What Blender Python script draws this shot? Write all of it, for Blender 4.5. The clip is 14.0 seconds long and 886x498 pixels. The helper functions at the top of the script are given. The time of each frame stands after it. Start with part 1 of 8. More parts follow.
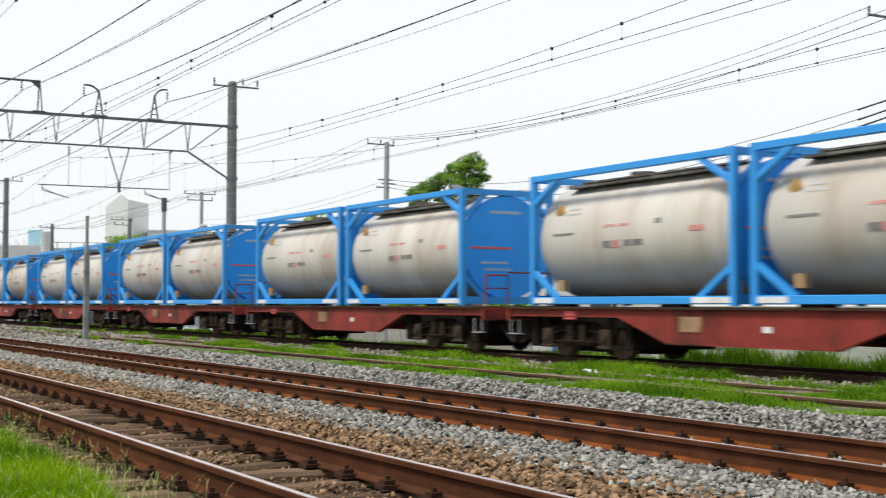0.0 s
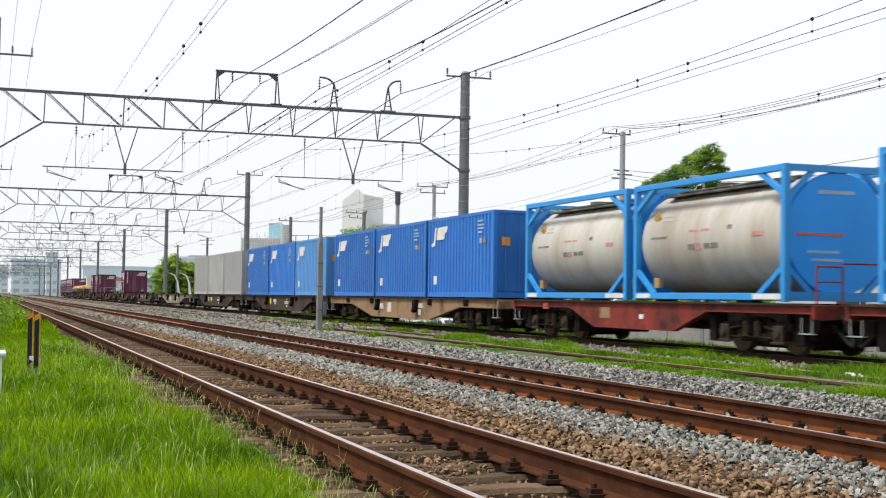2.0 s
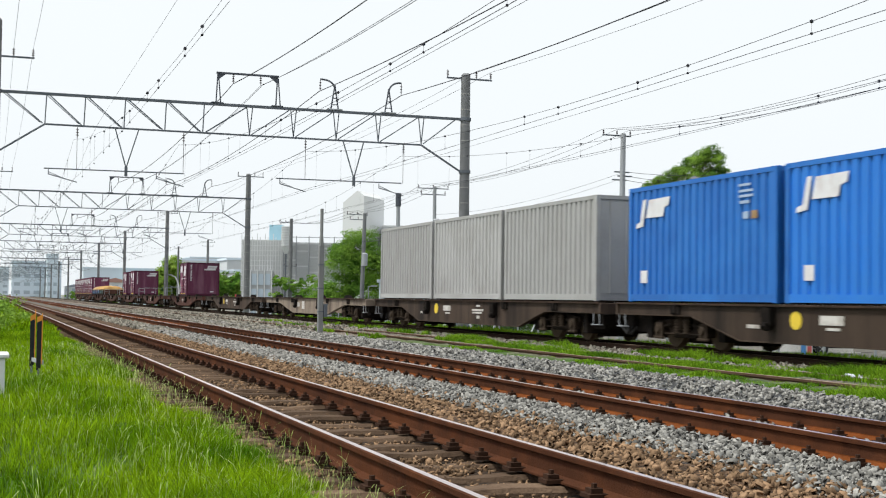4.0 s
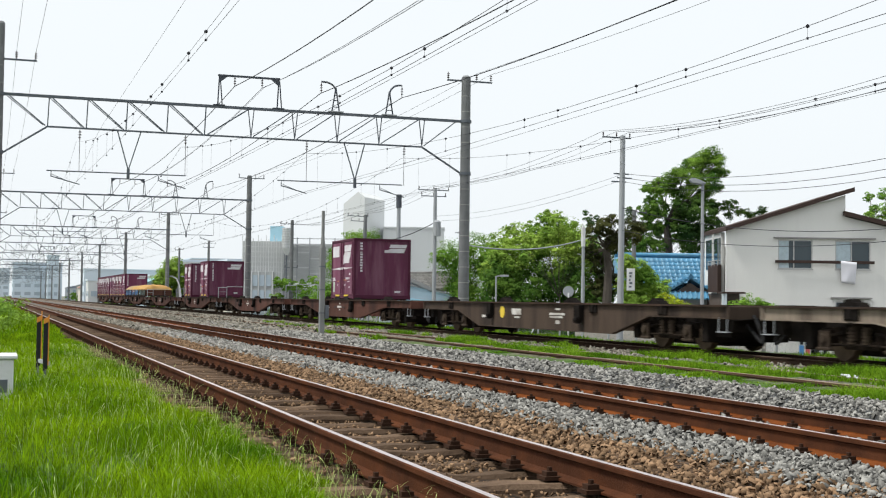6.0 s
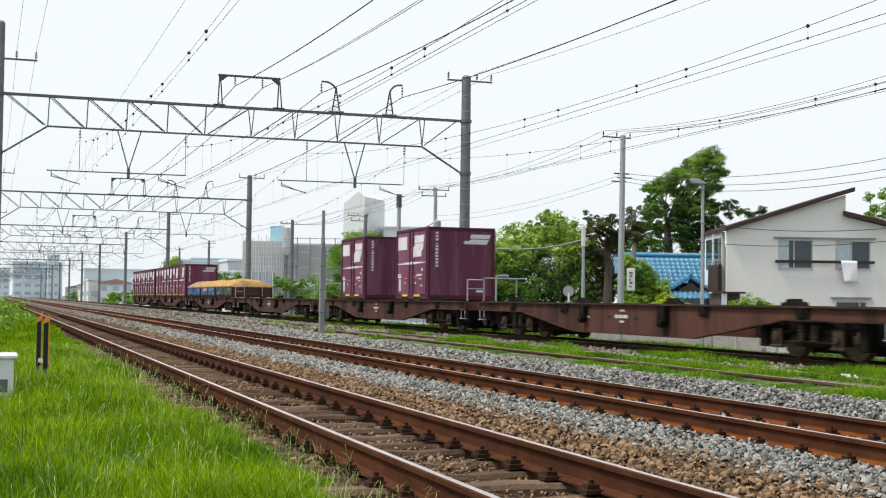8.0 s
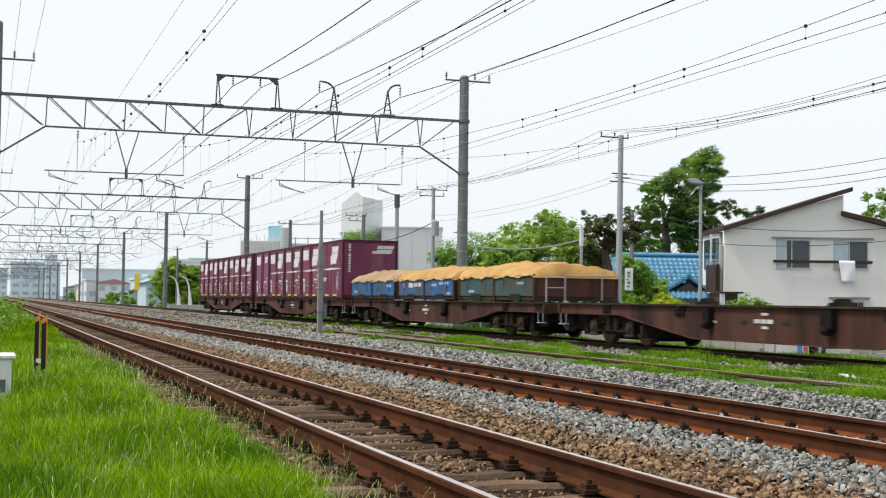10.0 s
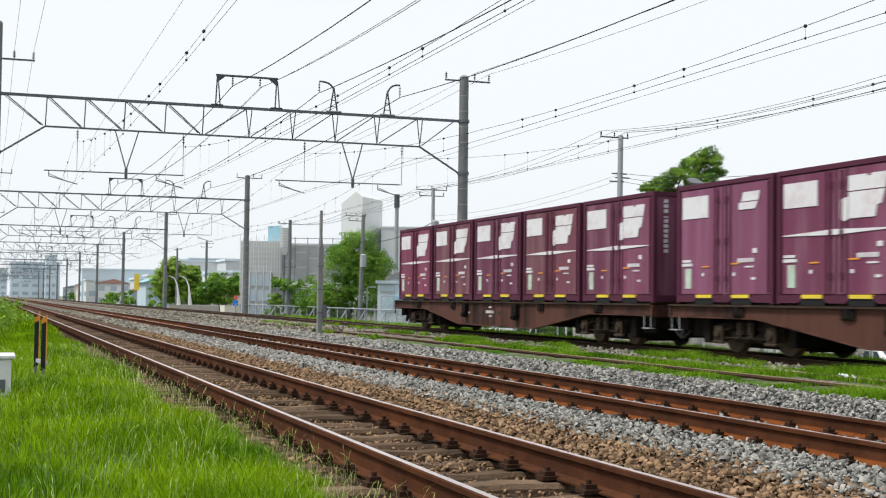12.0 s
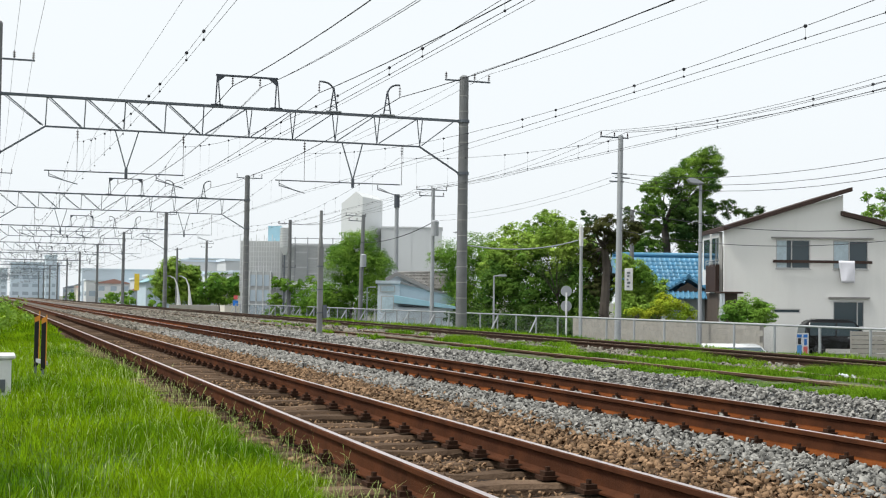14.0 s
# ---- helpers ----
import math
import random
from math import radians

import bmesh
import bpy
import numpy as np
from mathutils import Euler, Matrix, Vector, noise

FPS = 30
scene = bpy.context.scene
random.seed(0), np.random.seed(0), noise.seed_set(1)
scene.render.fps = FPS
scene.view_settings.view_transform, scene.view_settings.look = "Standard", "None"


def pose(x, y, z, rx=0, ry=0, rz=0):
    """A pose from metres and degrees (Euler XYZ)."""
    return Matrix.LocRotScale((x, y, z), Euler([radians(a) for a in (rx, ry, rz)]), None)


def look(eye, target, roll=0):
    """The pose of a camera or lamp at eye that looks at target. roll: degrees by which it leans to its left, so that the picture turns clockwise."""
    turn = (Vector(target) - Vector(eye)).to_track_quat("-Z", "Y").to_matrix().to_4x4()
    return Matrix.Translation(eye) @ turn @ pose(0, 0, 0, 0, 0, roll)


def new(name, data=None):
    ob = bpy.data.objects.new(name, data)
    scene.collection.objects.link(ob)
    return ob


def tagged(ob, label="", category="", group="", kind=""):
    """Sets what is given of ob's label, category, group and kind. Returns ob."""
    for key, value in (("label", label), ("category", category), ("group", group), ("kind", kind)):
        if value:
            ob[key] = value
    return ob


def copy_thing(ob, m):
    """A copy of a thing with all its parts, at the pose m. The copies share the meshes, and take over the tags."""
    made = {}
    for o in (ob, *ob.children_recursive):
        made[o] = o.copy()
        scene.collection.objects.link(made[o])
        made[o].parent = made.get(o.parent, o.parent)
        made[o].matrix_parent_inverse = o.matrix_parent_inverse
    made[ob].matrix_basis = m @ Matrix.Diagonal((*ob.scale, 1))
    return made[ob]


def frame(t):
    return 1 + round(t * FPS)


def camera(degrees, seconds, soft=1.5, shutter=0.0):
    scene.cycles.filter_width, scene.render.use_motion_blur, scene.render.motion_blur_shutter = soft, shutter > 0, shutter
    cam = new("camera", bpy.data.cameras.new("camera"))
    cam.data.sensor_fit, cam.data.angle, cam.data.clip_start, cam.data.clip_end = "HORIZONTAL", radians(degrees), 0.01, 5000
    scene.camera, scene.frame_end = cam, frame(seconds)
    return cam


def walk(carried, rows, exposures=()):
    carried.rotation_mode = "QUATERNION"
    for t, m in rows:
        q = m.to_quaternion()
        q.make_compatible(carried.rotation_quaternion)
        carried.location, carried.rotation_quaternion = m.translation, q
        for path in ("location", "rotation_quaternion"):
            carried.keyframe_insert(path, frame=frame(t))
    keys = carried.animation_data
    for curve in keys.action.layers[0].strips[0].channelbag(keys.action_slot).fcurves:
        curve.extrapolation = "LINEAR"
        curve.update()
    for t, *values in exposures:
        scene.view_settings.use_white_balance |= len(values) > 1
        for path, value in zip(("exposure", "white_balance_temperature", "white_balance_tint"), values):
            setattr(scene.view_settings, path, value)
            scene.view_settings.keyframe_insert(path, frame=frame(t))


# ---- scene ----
FOV = 37.31
EYE_Z = 0.939
SPEED = 23.75          # the train's speed, m/s, towards the camera


def aim(x, y, z, yaw, pitch, lean):
    """Camera on its tripod spot, turned yaw degrees to the right of the tracks."""
    a, p = radians(yaw), radians(pitch)
    eye = Vector((x, y, z))
    way = Vector((math.sin(a) * math.cos(p), math.cos(a) * math.cos(p), math.sin(p)))
    return look(eye, eye + way * 50, lean)


cam = camera(FOV, 14.0, soft=1.15, shutter=0.15)
PATH = [
    (0.0, aim(-0.33, -0.90, 0.962, 29.10, 2.427, 0.10)),
    (0.2, aim(-0.34, -0.91, 0.966, 26.12, 2.39, 0.12)),
    (0.4, aim(-0.35, -0.92, 0.970, 23.55, 2.35, 0.16)),
    (0.5, aim(-0.35, -0.93, 0.972, 22.435, 2.319, 0.20)),
    (0.7, aim(-0.35, -0.93, 0.966, 20.30, 2.32, 0.40)),
    (1.0, aim(-0.335, -0.91, 0.953, 18.806, 2.325, 0.60)),
    (1.5, aim(0.015, 0.04, 0.935, 18.817, 2.179, 0.74)),
    (2.0, aim(0.112, 0.29, 0.931, 19.037, 2.134, 0.84)),
    (2.5, aim(0.112, 0.29, 0.931, 19.034, 2.173, 0.83)),
    (3.0, aim(0.105, 0.28, 0.931, 19.022, 2.189, 0.82)),
    (5.5, aim(0.025, 0.06, 0.936, 19.007, 2.238, 0.79)),
    (6.0, aim(0.0, 0.0, EYE_Z, 18.995, 2.247, 0.77)),
    (8.0, aim(0.0, 0.0, EYE_Z, 18.987, 2.237, 0.78)),
    (10.5, aim(0.0, 0.0, EYE_Z, 19.084, 2.238, 0.766)),
    (14.0, aim(0.0, 0.0, EYE_Z, 19.084, 2.238, 0.766)),
]
walk(cam, PATH, exposures=[(0.0, 0.05, 6620, 7), (1.5, 0.07, 6620, 7), (3.2, 0.05, 6500, 7), (5.5, 0.02, 6450, 7), (14.0, 0.02, 6450, 7)])

# ---- light: thin bright overcast ----
world = bpy.data.worlds.new("overcast_sky")
scene.world = world
world.use_nodes = True
wn, wl = world.node_tree.nodes, world.node_tree.links
wn.clear()
w_out = wn.new("ShaderNodeOutputWorld")
w_bg = wn.new("ShaderNodeBackground")
w_sky = wn.new("ShaderNodeTexSky")
w_sky.sky_type = 'NISHITA'
w_sky.sun_disc = False
w_sky.sun_elevation = radians(61)
w_sky.sun_rotation = radians(273)
w_sky.dust_density = 4.0
w_sky.ozone_density = 2.0
w_hsv = wn.new("ShaderNodeHueSaturation")
w_hsv.inputs["Saturation"].default_value = 0.25
w_mix = wn.new("ShaderNodeMix")
w_mix.data_type = 'RGBA'
w_mix.inputs["Factor"].default_value = 0.84
w_mix.inputs["B"].default_value = (9.05, 9.33, 9.7, 1)
w_bg.inputs["Strength"].default_value = 0.1135
wl.new(w_sky.outputs["Color"], w_hsv.inputs["Color"])
wl.new(w_hsv.outputs["Color"], w_mix.inputs["A"])
wl.new(w_mix.outputs["Result"], w_bg.inputs["Color"])
wl.new(w_bg.outputs["Background"], w_out.inputs["Surface"])

sun_data = bpy.data.lights.new("sun", 'SUN')
sun_data.energy = 3.85
sun_data.angle = radians(13)
sun_data.color = (1.0, 0.965, 0.91)
sun = new("sun", sun_data)
sun.matrix_world = look((0, 0, 60), (36, -2, -4))


# ---- materials ----
def material(name, base, rough=0.7, metal=0.0, vary=0.18, scale=3.0, fine=40.0, stain=None, stain_amt=0.0, stain_scale=1.2,
             bump=0.0, bump_scale=60.0, random_amt=0.0, streak=False, spec=0.5, island=0.0):
    """A surface with a base colour, broad and fine variation, stains and a little relief."""
    m = bpy.data.materials.new(name)
    m.use_nodes = True
    n, l = m.node_tree.nodes, m.node_tree.links
    b = n["Principled BSDF"]
    b.inputs["Roughness"].default_value = rough
    b.inputs["Metallic"].default_value = metal
    b.inputs["Specular IOR Level"].default_value = spec
    co = n.new("ShaderNodeTexCoord")
    src = co.outputs["Object"]
    mp = n.new("ShaderNodeMapping")
    if streak:
        mp.inputs["Scale"].default_value = (1, 1, 0.12)
    l.new(src, mp.inputs["Vector"])
    info = n.new("ShaderNodeObjectInfo")
    off = n.new("ShaderNodeVectorMath")
    off.operation = 'MULTIPLY_ADD'
    l.new(info.outputs["Random"], off.inputs[0])
    off.inputs[1].default_value = (37, 53, 19)
    l.new(mp.outputs["Vector"], off.inputs[2])
    big = n.new("ShaderNodeTexNoise")
    big.inputs["Scale"].default_value = scale
    big.inputs["Detail"].default_value = 5
    l.new(off.outputs["Vector"], big.inputs["Vector"])
    small = n.new("ShaderNodeTexNoise")
    small.inputs["Scale"].default_value = fine
    small.inputs["Detail"].default_value = 3
    l.new(off.outputs["Vector"], small.inputs["Vector"])
    add = n.new("ShaderNodeMath")
    add.operation = 'MULTIPLY_ADD'
    l.new(small.outputs["Fac"], add.inputs[0])
    add.inputs[1].default_value = 0.5
    l.new(big.outputs["Fac"], add.inputs[2])
    rng = n.new("ShaderNodeMapRange")
    l.new(add.outputs["Value"], rng.inputs["Value"])
    rng.inputs["From Min"].default_value = 0.4
    rng.inputs["From Max"].default_value = 1.1
    rng.inputs["To Min"].default_value = 1 - vary
    rng.inputs["To Max"].default_value = 1 + vary
    val = rng.outputs["Result"]
    if random_amt or island:
        r2 = n.new("ShaderNodeMapRange")
        if island:
            geo = n.new("ShaderNodeNewGeometry")
            l.new(geo.outputs["Random Per Island"], r2.inputs["Value"])
        else:
            l.new(info.outputs["Random"], r2.inputs["Value"])
        a = island or random_amt
        r2.inputs["To Min"].default_value = 1 - a
        r2.inputs["To Max"].default_value = 1 + a
        mul = n.new("ShaderNodeMath")
        mul.operation = 'MULTIPLY'
        l.new(val, mul.inputs[0])
        l.new(r2.outputs["Result"], mul.inputs[1])
        val = mul.outputs["Value"]
    sc = n.new("ShaderNodeVectorMath")
    sc.operation = 'SCALE'
    sc.inputs[0].default_value = [0.89 * v for v in base]
    l.new(val, sc.inputs["Scale"])
    col = sc.outputs["Vector"]
    if stain:
        sn = n.new("ShaderNodeTexNoise")
        sn.inputs["Scale"].default_value = stain_scale
        sn.inputs["Detail"].default_value = 8
        sn.inputs["Roughness"].default_value = 0.65
        l.new(off.outputs["Vector"], sn.inputs["Vector"])
        sr = n.new("ShaderNodeMapRange")
        sr.inputs["From Min"].default_value = 0.46
        sr.inputs["From Max"].default_value = 0.66
        sr.inputs["To Max"].default_value = stain_amt
        l.new(sn.outputs["Fac"], sr.inputs["Value"])
        mx = n.new("ShaderNodeMix")
        mx.data_type = 'RGBA'
        l.new(sr.outputs["Result"], mx.inputs["Factor"])
        l.new(col, mx.inputs["A"])
        mx.inputs["B"].default_value = (*[0.89 * v for v in stain], 1)
        col = mx.outputs["Result"]
    l.new(col, b.inputs["Base Color"])
    if bump:
        bt = n.new("ShaderNodeTexNoise")
        bt.inputs["Scale"].default_value = bump_scale
        bt.inputs["Detail"].default_value = 4
        l.new(off.outputs["Vector"], bt.inputs["Vector"])
        bp = n.new("ShaderNodeBump")
        bp.inputs["Strength"].default_value = bump
        bp.inputs["Distance"].default_value = 0.02
        l.new(bt.outputs["Fac"], bp.inputs["Height"])
        l.new(bp.outputs["Normal"], b.inputs["Normal"])
    return m


def leaf_material(name, base, tint, island=0.28, light=0.2):
    """Foliage: colour varied leaf by leaf, partly letting light through."""
    m = bpy.data.materials.new(name)
    m.use_nodes = True
    n, l = m.node_tree.nodes, m.node_tree.links
    b = n["Principled BSDF"]
    b.inputs["Roughness"].default_value = 0.55
    b.inputs["Specular IOR Level"].default_value = 0.03
    geo = n.new("ShaderNodeNewGeometry")
    co = n.new("ShaderNodeTexCoord")
    no = n.new("ShaderNodeTexNoise")
    no.inputs["Scale"].default_value = 0.7
    no.inputs["Detail"].default_value = 4
    l.new(co.outputs["Object"], no.inputs["Vector"])
    mr = n.new("ShaderNodeMapRange")
    mr.inputs["From Min"].default_value = 0.35
    mr.inputs["From Max"].default_value = 0.68
    l.new(no.outputs["Fac"], mr.inputs["Value"])
    mx = n.new("ShaderNodeMix")
    mx.data_type = 'RGBA'
    mx.inputs["A"].default_value = (*[0.9 * v for v in base], 1)
    mx.inputs["B"].default_value = (*[0.9 * v for v in tint], 1)
    l.new(mr.outputs["Result"], mx.inputs["Factor"])
    r = n.new("ShaderNodeMapRange")
    l.new(geo.outputs["Random Per Island"], r.inputs["Value"])
    r.inputs["To Min"].default_value = 1 - island
    r.inputs["To Max"].default_value = 1 + island
    sc = n.new("ShaderNodeVectorMath")
    sc.operation = 'SCALE'
    l.new(mx.outputs["Result"], sc.inputs[0])
    l.new(r.outputs["Result"], sc.inputs["Scale"])
    l.new(sc.outputs["Vector"], b.inputs["Base Color"])
    tr = n.new("ShaderNodeBsdfTranslucent")
    l.new(sc.outputs["Vector"], tr.inputs["Color"])
    mix = n.new("ShaderNodeMixShader")
    mix.inputs["Fac"].default_value = light
    l.new(b.outputs["BSDF"], mix.inputs[1])
    l.new(tr.outputs["BSDF"], mix.inputs[2])
    l.new(mix.outputs["Shader"], n["Material Output"].inputs["Surface"])
    return m


def glass_material(name, tint=(0.05, 0.06, 0.07)):
    m = bpy.data.materials.new(name)
    m.use_nodes = True
    b = m.node_tree.nodes["Principled BSDF"]
    b.inputs["Base Color"].default_value = (*tint, 1)
    b.inputs["Roughness"].default_value = 0.06
    b.inputs["Specular IOR Level"].default_value = 0.5
    return m


M = {
    "rail_head": material("polished_rail", (0.68, 0.58, 0.57), 0.3, 0.85, 0.2, 2, 30),
    "rail_brown": material("brown_siding_rail", (0.10, 0.062, 0.042), 0.85, 0.0, 0.3, 3, 50, (0.05, 0.03, 0.02), 0.6, 1.5, 0.3, 80, spec=0.05),
    "rail_dark": material("dark_brown_rail", (0.055, 0.036, 0.026), 0.85, 0.0, 0.3, 3, 50, (0.06, 0.035, 0.024), 0.5, 1.5, 0.3, 80, spec=0.05),
    "rail_tan": material("tan_rail_head", (0.34, 0.26, 0.19), 0.7, 0.0, 0.25, 3, 40, spec=0.15),
    "rail_rust": material("rusty_rail", (0.070, 0.028, 0.015), 0.85, 0.0, 0.35, 3, 50, (0.14, 0.048, 0.018), 0.4, 1.5, 0.3, 80, spec=0.04),
    "rail_orange": material("orange_rust", (0.17, 0.052, 0.015), 0.9, 0.0, 0.35, 4, 60, (0.06, 0.023, 0.013), 0.75, 2.2, 0.3, 80, spec=0.04),
    "sleeper": material("weathered_sleeper", (0.138, 0.093, 0.063), 0.9, 0, 0.35, 6, 60, (0.045, 0.029, 0.02), 0.75, 3, 0.5, 50, 0.3, spec=0.05),
    "clip": material("rusty_clip", (0.05, 0.027, 0.018), 0.85, 0.1, 0.3, 10, 80, spec=0.05),
    "stone_grey": material("grey_ballast", (0.236, 0.229, 0.213), 0.9, 0, 0.25, 30, 120, island=0.62, spec=0.06),
    "stone_brown": material("brown_ballast", (0.215, 0.138, 0.083), 0.92, 0, 0.25, 30, 120, island=0.62, spec=0.05),
    "stone_mixed": material("mixed_gravel", (0.20, 0.185, 0.155), 0.92, 0, 0.25, 30, 120, island=0.6, spec=0.05),
    "steel_grey": material("galvanised_steel", (0.145, 0.16, 0.185), 0.6, 0.3, 0.15, 4, 50, spec=0.2),
    "steel_dark": material("dark_steel", (0.10, 0.11, 0.132), 0.6, 0.3, 0.15, 4, 50, spec=0.15),
    "concrete_pole": material("concrete_pole", (0.20, 0.205, 0.212), 0.9, 0, 0.15, 2, 40, (0.12, 0.122, 0.125), 0.5, 1.5, spec=0.08),
    "pole_light": material("pale_pole", (0.36, 0.375, 0.40), 0.7, 0.1, 0.1, 2, 40),
    "wire": material("wire", (0.055, 0.055, 0.065), 0.6, 0.3, 0.1, spec=0.05),
    "insulator": material("insulator", (0.06, 0.045, 0.05), 0.3, 0, 0.1, spec=0.2),
    "underframe": material("brown_underframe", (0.104, 0.046, 0.034), 0.75, 0, 0.3, 1.2, 40, (0.014, 0.010, 0.009), 1.0, 0.9, 0.1, 30, 0.15, True, spec=0.12),
    "underframe_red": material("red_underframe", (0.235, 0.036, 0.028), 0.7, 0, 0.3, 1.2, 40, (0.034, 0.018, 0.015), 0.95, 0.9, 0.1, 30, spec=0.2),
    "underframe_tan": material("tan_underframe", (0.34, 0.215, 0.125), 0.75, 0, 0.2, 1.2, 40, (0.07, 0.05, 0.038), 0.85, 1.2, 0.1, 30, 0.1, spec=0.15),
    "underframe_beige": material("beige_underframe", (0.27, 0.22, 0.175), 0.75, 0, 0.2, 1.2, 40, (0.08, 0.06, 0.048), 0.85, 1.5, 0.1, 30, 0.0, True, spec=0.15),
    "panel_white": material("soiled_white_panel", (0.62, 0.60, 0.57), 0.65, 0, 0.15, 2, 30, (0.20, 0.15, 0.12), 0.8, 2.2),
    "underframe_pale": material("pale_underframe", (0.068, 0.047, 0.035), 0.75, 0, 0.3, 1.2, 40, (0.016, 0.012, 0.010), 0.95, 0.9, 0.1, 30, 0.1, True, spec=0.15),
    "bogie": material("sooty_bogie", (0.013, 0.011, 0.010), 0.85, 0.0, 0.3, 4, 40, (0.035, 0.027, 0.022), 0.5, 3, spec=0.04),
    "bogie_frame": material("rusty_bogie_frame", (0.012, 0.009, 0.007), 0.85, 0.0, 0.35, 3, 40, (0.05, 0.036, 0.026), 0.7, 2.2, spec=0.05),
    "axle_box": material("worn_axle_box", (0.06, 0.045, 0.033), 0.8, 0.0, 0.35, 4, 40, (0.03, 0.022, 0.018), 0.8, 4, spec=0.06),
    "purple_b": material("faded_purple_container_paint", (0.205, 0.062, 0.126), 0.62, 0, 0.24, 2.2, 60, (0.28, 0.14, 0.21), 0.75, 1.8, 0.05, 20, 0.1, True, spec=0.22),
    "wheel": material("worn_wheel", (0.105, 0.08, 0.058), 0.8, 0.0, 0.3, 5, 40, spec=0.06),
    "purple": material("maroon_container_paint", (0.162, 0.041, 0.088), 0.62, 0, 0.26, 2.2, 60, (0.25, 0.12, 0.17), 0.8, 1.8, 0.05, 20, 0.25, True, spec=0.22),
    "purple_red": material("crimson_container_paint", (0.178, 0.032, 0.074), 0.6, 0, 0.2, 2.2, 60, (0.26, 0.09, 0.13), 0.6, 1.8, 0.05, 20, 0.1, True, spec=0.22),
    "purple_brown": material("brown_maroon_container_paint", (0.155, 0.05, 0.074), 0.65, 0, 0.24, 2.2, 60, (0.24, 0.14, 0.15), 0.75, 1.8, 0.05, 20, 0.1, True, spec=0.2),
    "purple_dark": material("dark_maroon", (0.088, 0.023, 0.046), 0.62, 0, 0.14, 1.0, 30, spec=0.12),
    "blue": material("blue_container_paint", (0.018, 0.158, 0.56), 0.5, 0, 0.10, 0.8, 30, (0.032, 0.20, 0.60), 0.5, 0.7, 0.0, 20, 0.2, spec=0.35),
    "blue_pale": material("faded_blue_paint", (0.085, 0.29, 0.66), 0.5, 0, 0.1, 0.8, 30),
    "tank_blue": material("tank_frame_blue", (0.022, 0.29, 0.76), 0.5, 0, 0.1, 1.2, 30, (0.04, 0.27, 0.66), 0.4, 1.5),
    "tank_blue_deep": material("tank_end_blue", (0.008, 0.31, 0.95), 0.5, 0, 0.1, 1.2, 30),
    "tank_white": material("dirty_tank_shell", (0.56, 0.53, 0.495), 0.45, 0.0, 0.10, 0.8, 30, (0.33, 0.25, 0.18), 0.7, 0.7, 0.0, 20, 0.05, True, spec=0.35),
    "tank_top": material("tank_walkway_and_shadow", (0.10, 0.095, 0.09), 0.8, 0.1, 0.4, 2, 60, (0.30, 0.29, 0.27), 0.7, 1.6, spec=0.1),
    "grey_box": material("grey_container_paint", (0.40, 0.40, 0.40), 0.6, 0, 0.1, 0.8, 30, (0.30, 0.29, 0.28), 0.5, 0.7, 0.0, 20, 0.1),
    "bin_blue": material("scuffed_blue_paint", (0.018, 0.115, 0.29), 0.6, 0, 0.3, 1.4, 30, (0.085, 0.066, 0.05), 0.95, 0.9, 0.0, 20, 0.2, spec=0.2),
    "bin_rust": material("rusty_bin_paint", (0.052, 0.10, 0.105), 0.75, 0, 0.3, 1.2, 30, (0.10, 0.072, 0.05), 0.95, 0.9, 0.0, 20, spec=0.1),
    "tarp_tan": material("tan_tarpaulin", (0.38, 0.26, 0.15), 0.8, 0, 0.25, 1.6, 20, (0.24, 0.15, 0.08), 0.5, 2, 0.5, 5, spec=0.1),
    "tarp_orange": material("orange_tarpaulin", (0.46, 0.275, 0.10), 0.75, 0, 0.3, 1.6, 20, (0.26, 0.14, 0.05), 0.5, 2, 0.5, 5, spec=0.1),
    "white_paint": material("white_marking", (0.74, 0.74, 0.76), 0.6, 0, 0.1, 2, 30, (0.5, 0.42, 0.42), 0.45, 2.5),
    "worn_white": material("worn_white_marking", (0.72, 0.71, 0.74), 0.65, 0, 0.12, 2, 30, (0.40, 0.24, 0.30), 0.45, 2.0),
    "pale_green_paint": material("pale_green_marking", (0.50, 0.62, 0.52), 0.65, 0, 0.15, 2, 30, (0.34, 0.2, 0.22), 0.5, 4),
    "dark_brown": material("dark_brown_edge", (0.045, 0.032, 0.026), 0.85, 0, 0.3, 2, 40, (0.10, 0.06, 0.045), 0.6, 1.5, spec=0.05),
    "faint_red": material("faded_red_marking", (0.55, 0.20, 0.19), 0.65, 0, 0.2, 5, 40, (0.5, 0.42, 0.4), 0.6, 8),
    "faint_black": material("faded_black_marking", (0.16, 0.155, 0.15), 0.65, 0, 0.2, 5, 40, (0.4, 0.38, 0.36), 0.5, 8),
    "faint_paint": material("faded_marking", (0.34, 0.45, 0.62), 0.6, 0, 0.2, 3),
    "yellow_paint": material("yellow_marking", (0.75, 0.55, 0.04), 0.6, 0, 0.15, 3),
    "orange_paint": material("orange_marking", (0.72, 0.28, 0.03), 0.7, 0, 0.15, 3),
    "yellow_mark_dull": material("dull_ochre_marking", (0.42, 0.25, 0.07), 0.65, 0, 0.3, 6, 40, (0.10, 0.07, 0.05), 0.7, 7),
    "red_paint": material("red_marking", (0.62, 0.10, 0.10), 0.6, 0, 0.1, 3),
    "black_paint": material("black_marking", (0.025, 0.025, 0.028), 0.6, 0, 0.2, 3, spec=0.15),
    "matte_black": material("black_rubber_and_pockets", (0.02, 0.02, 0.021), 0.7, 0, 0.2, 6, spec=0.1),
}


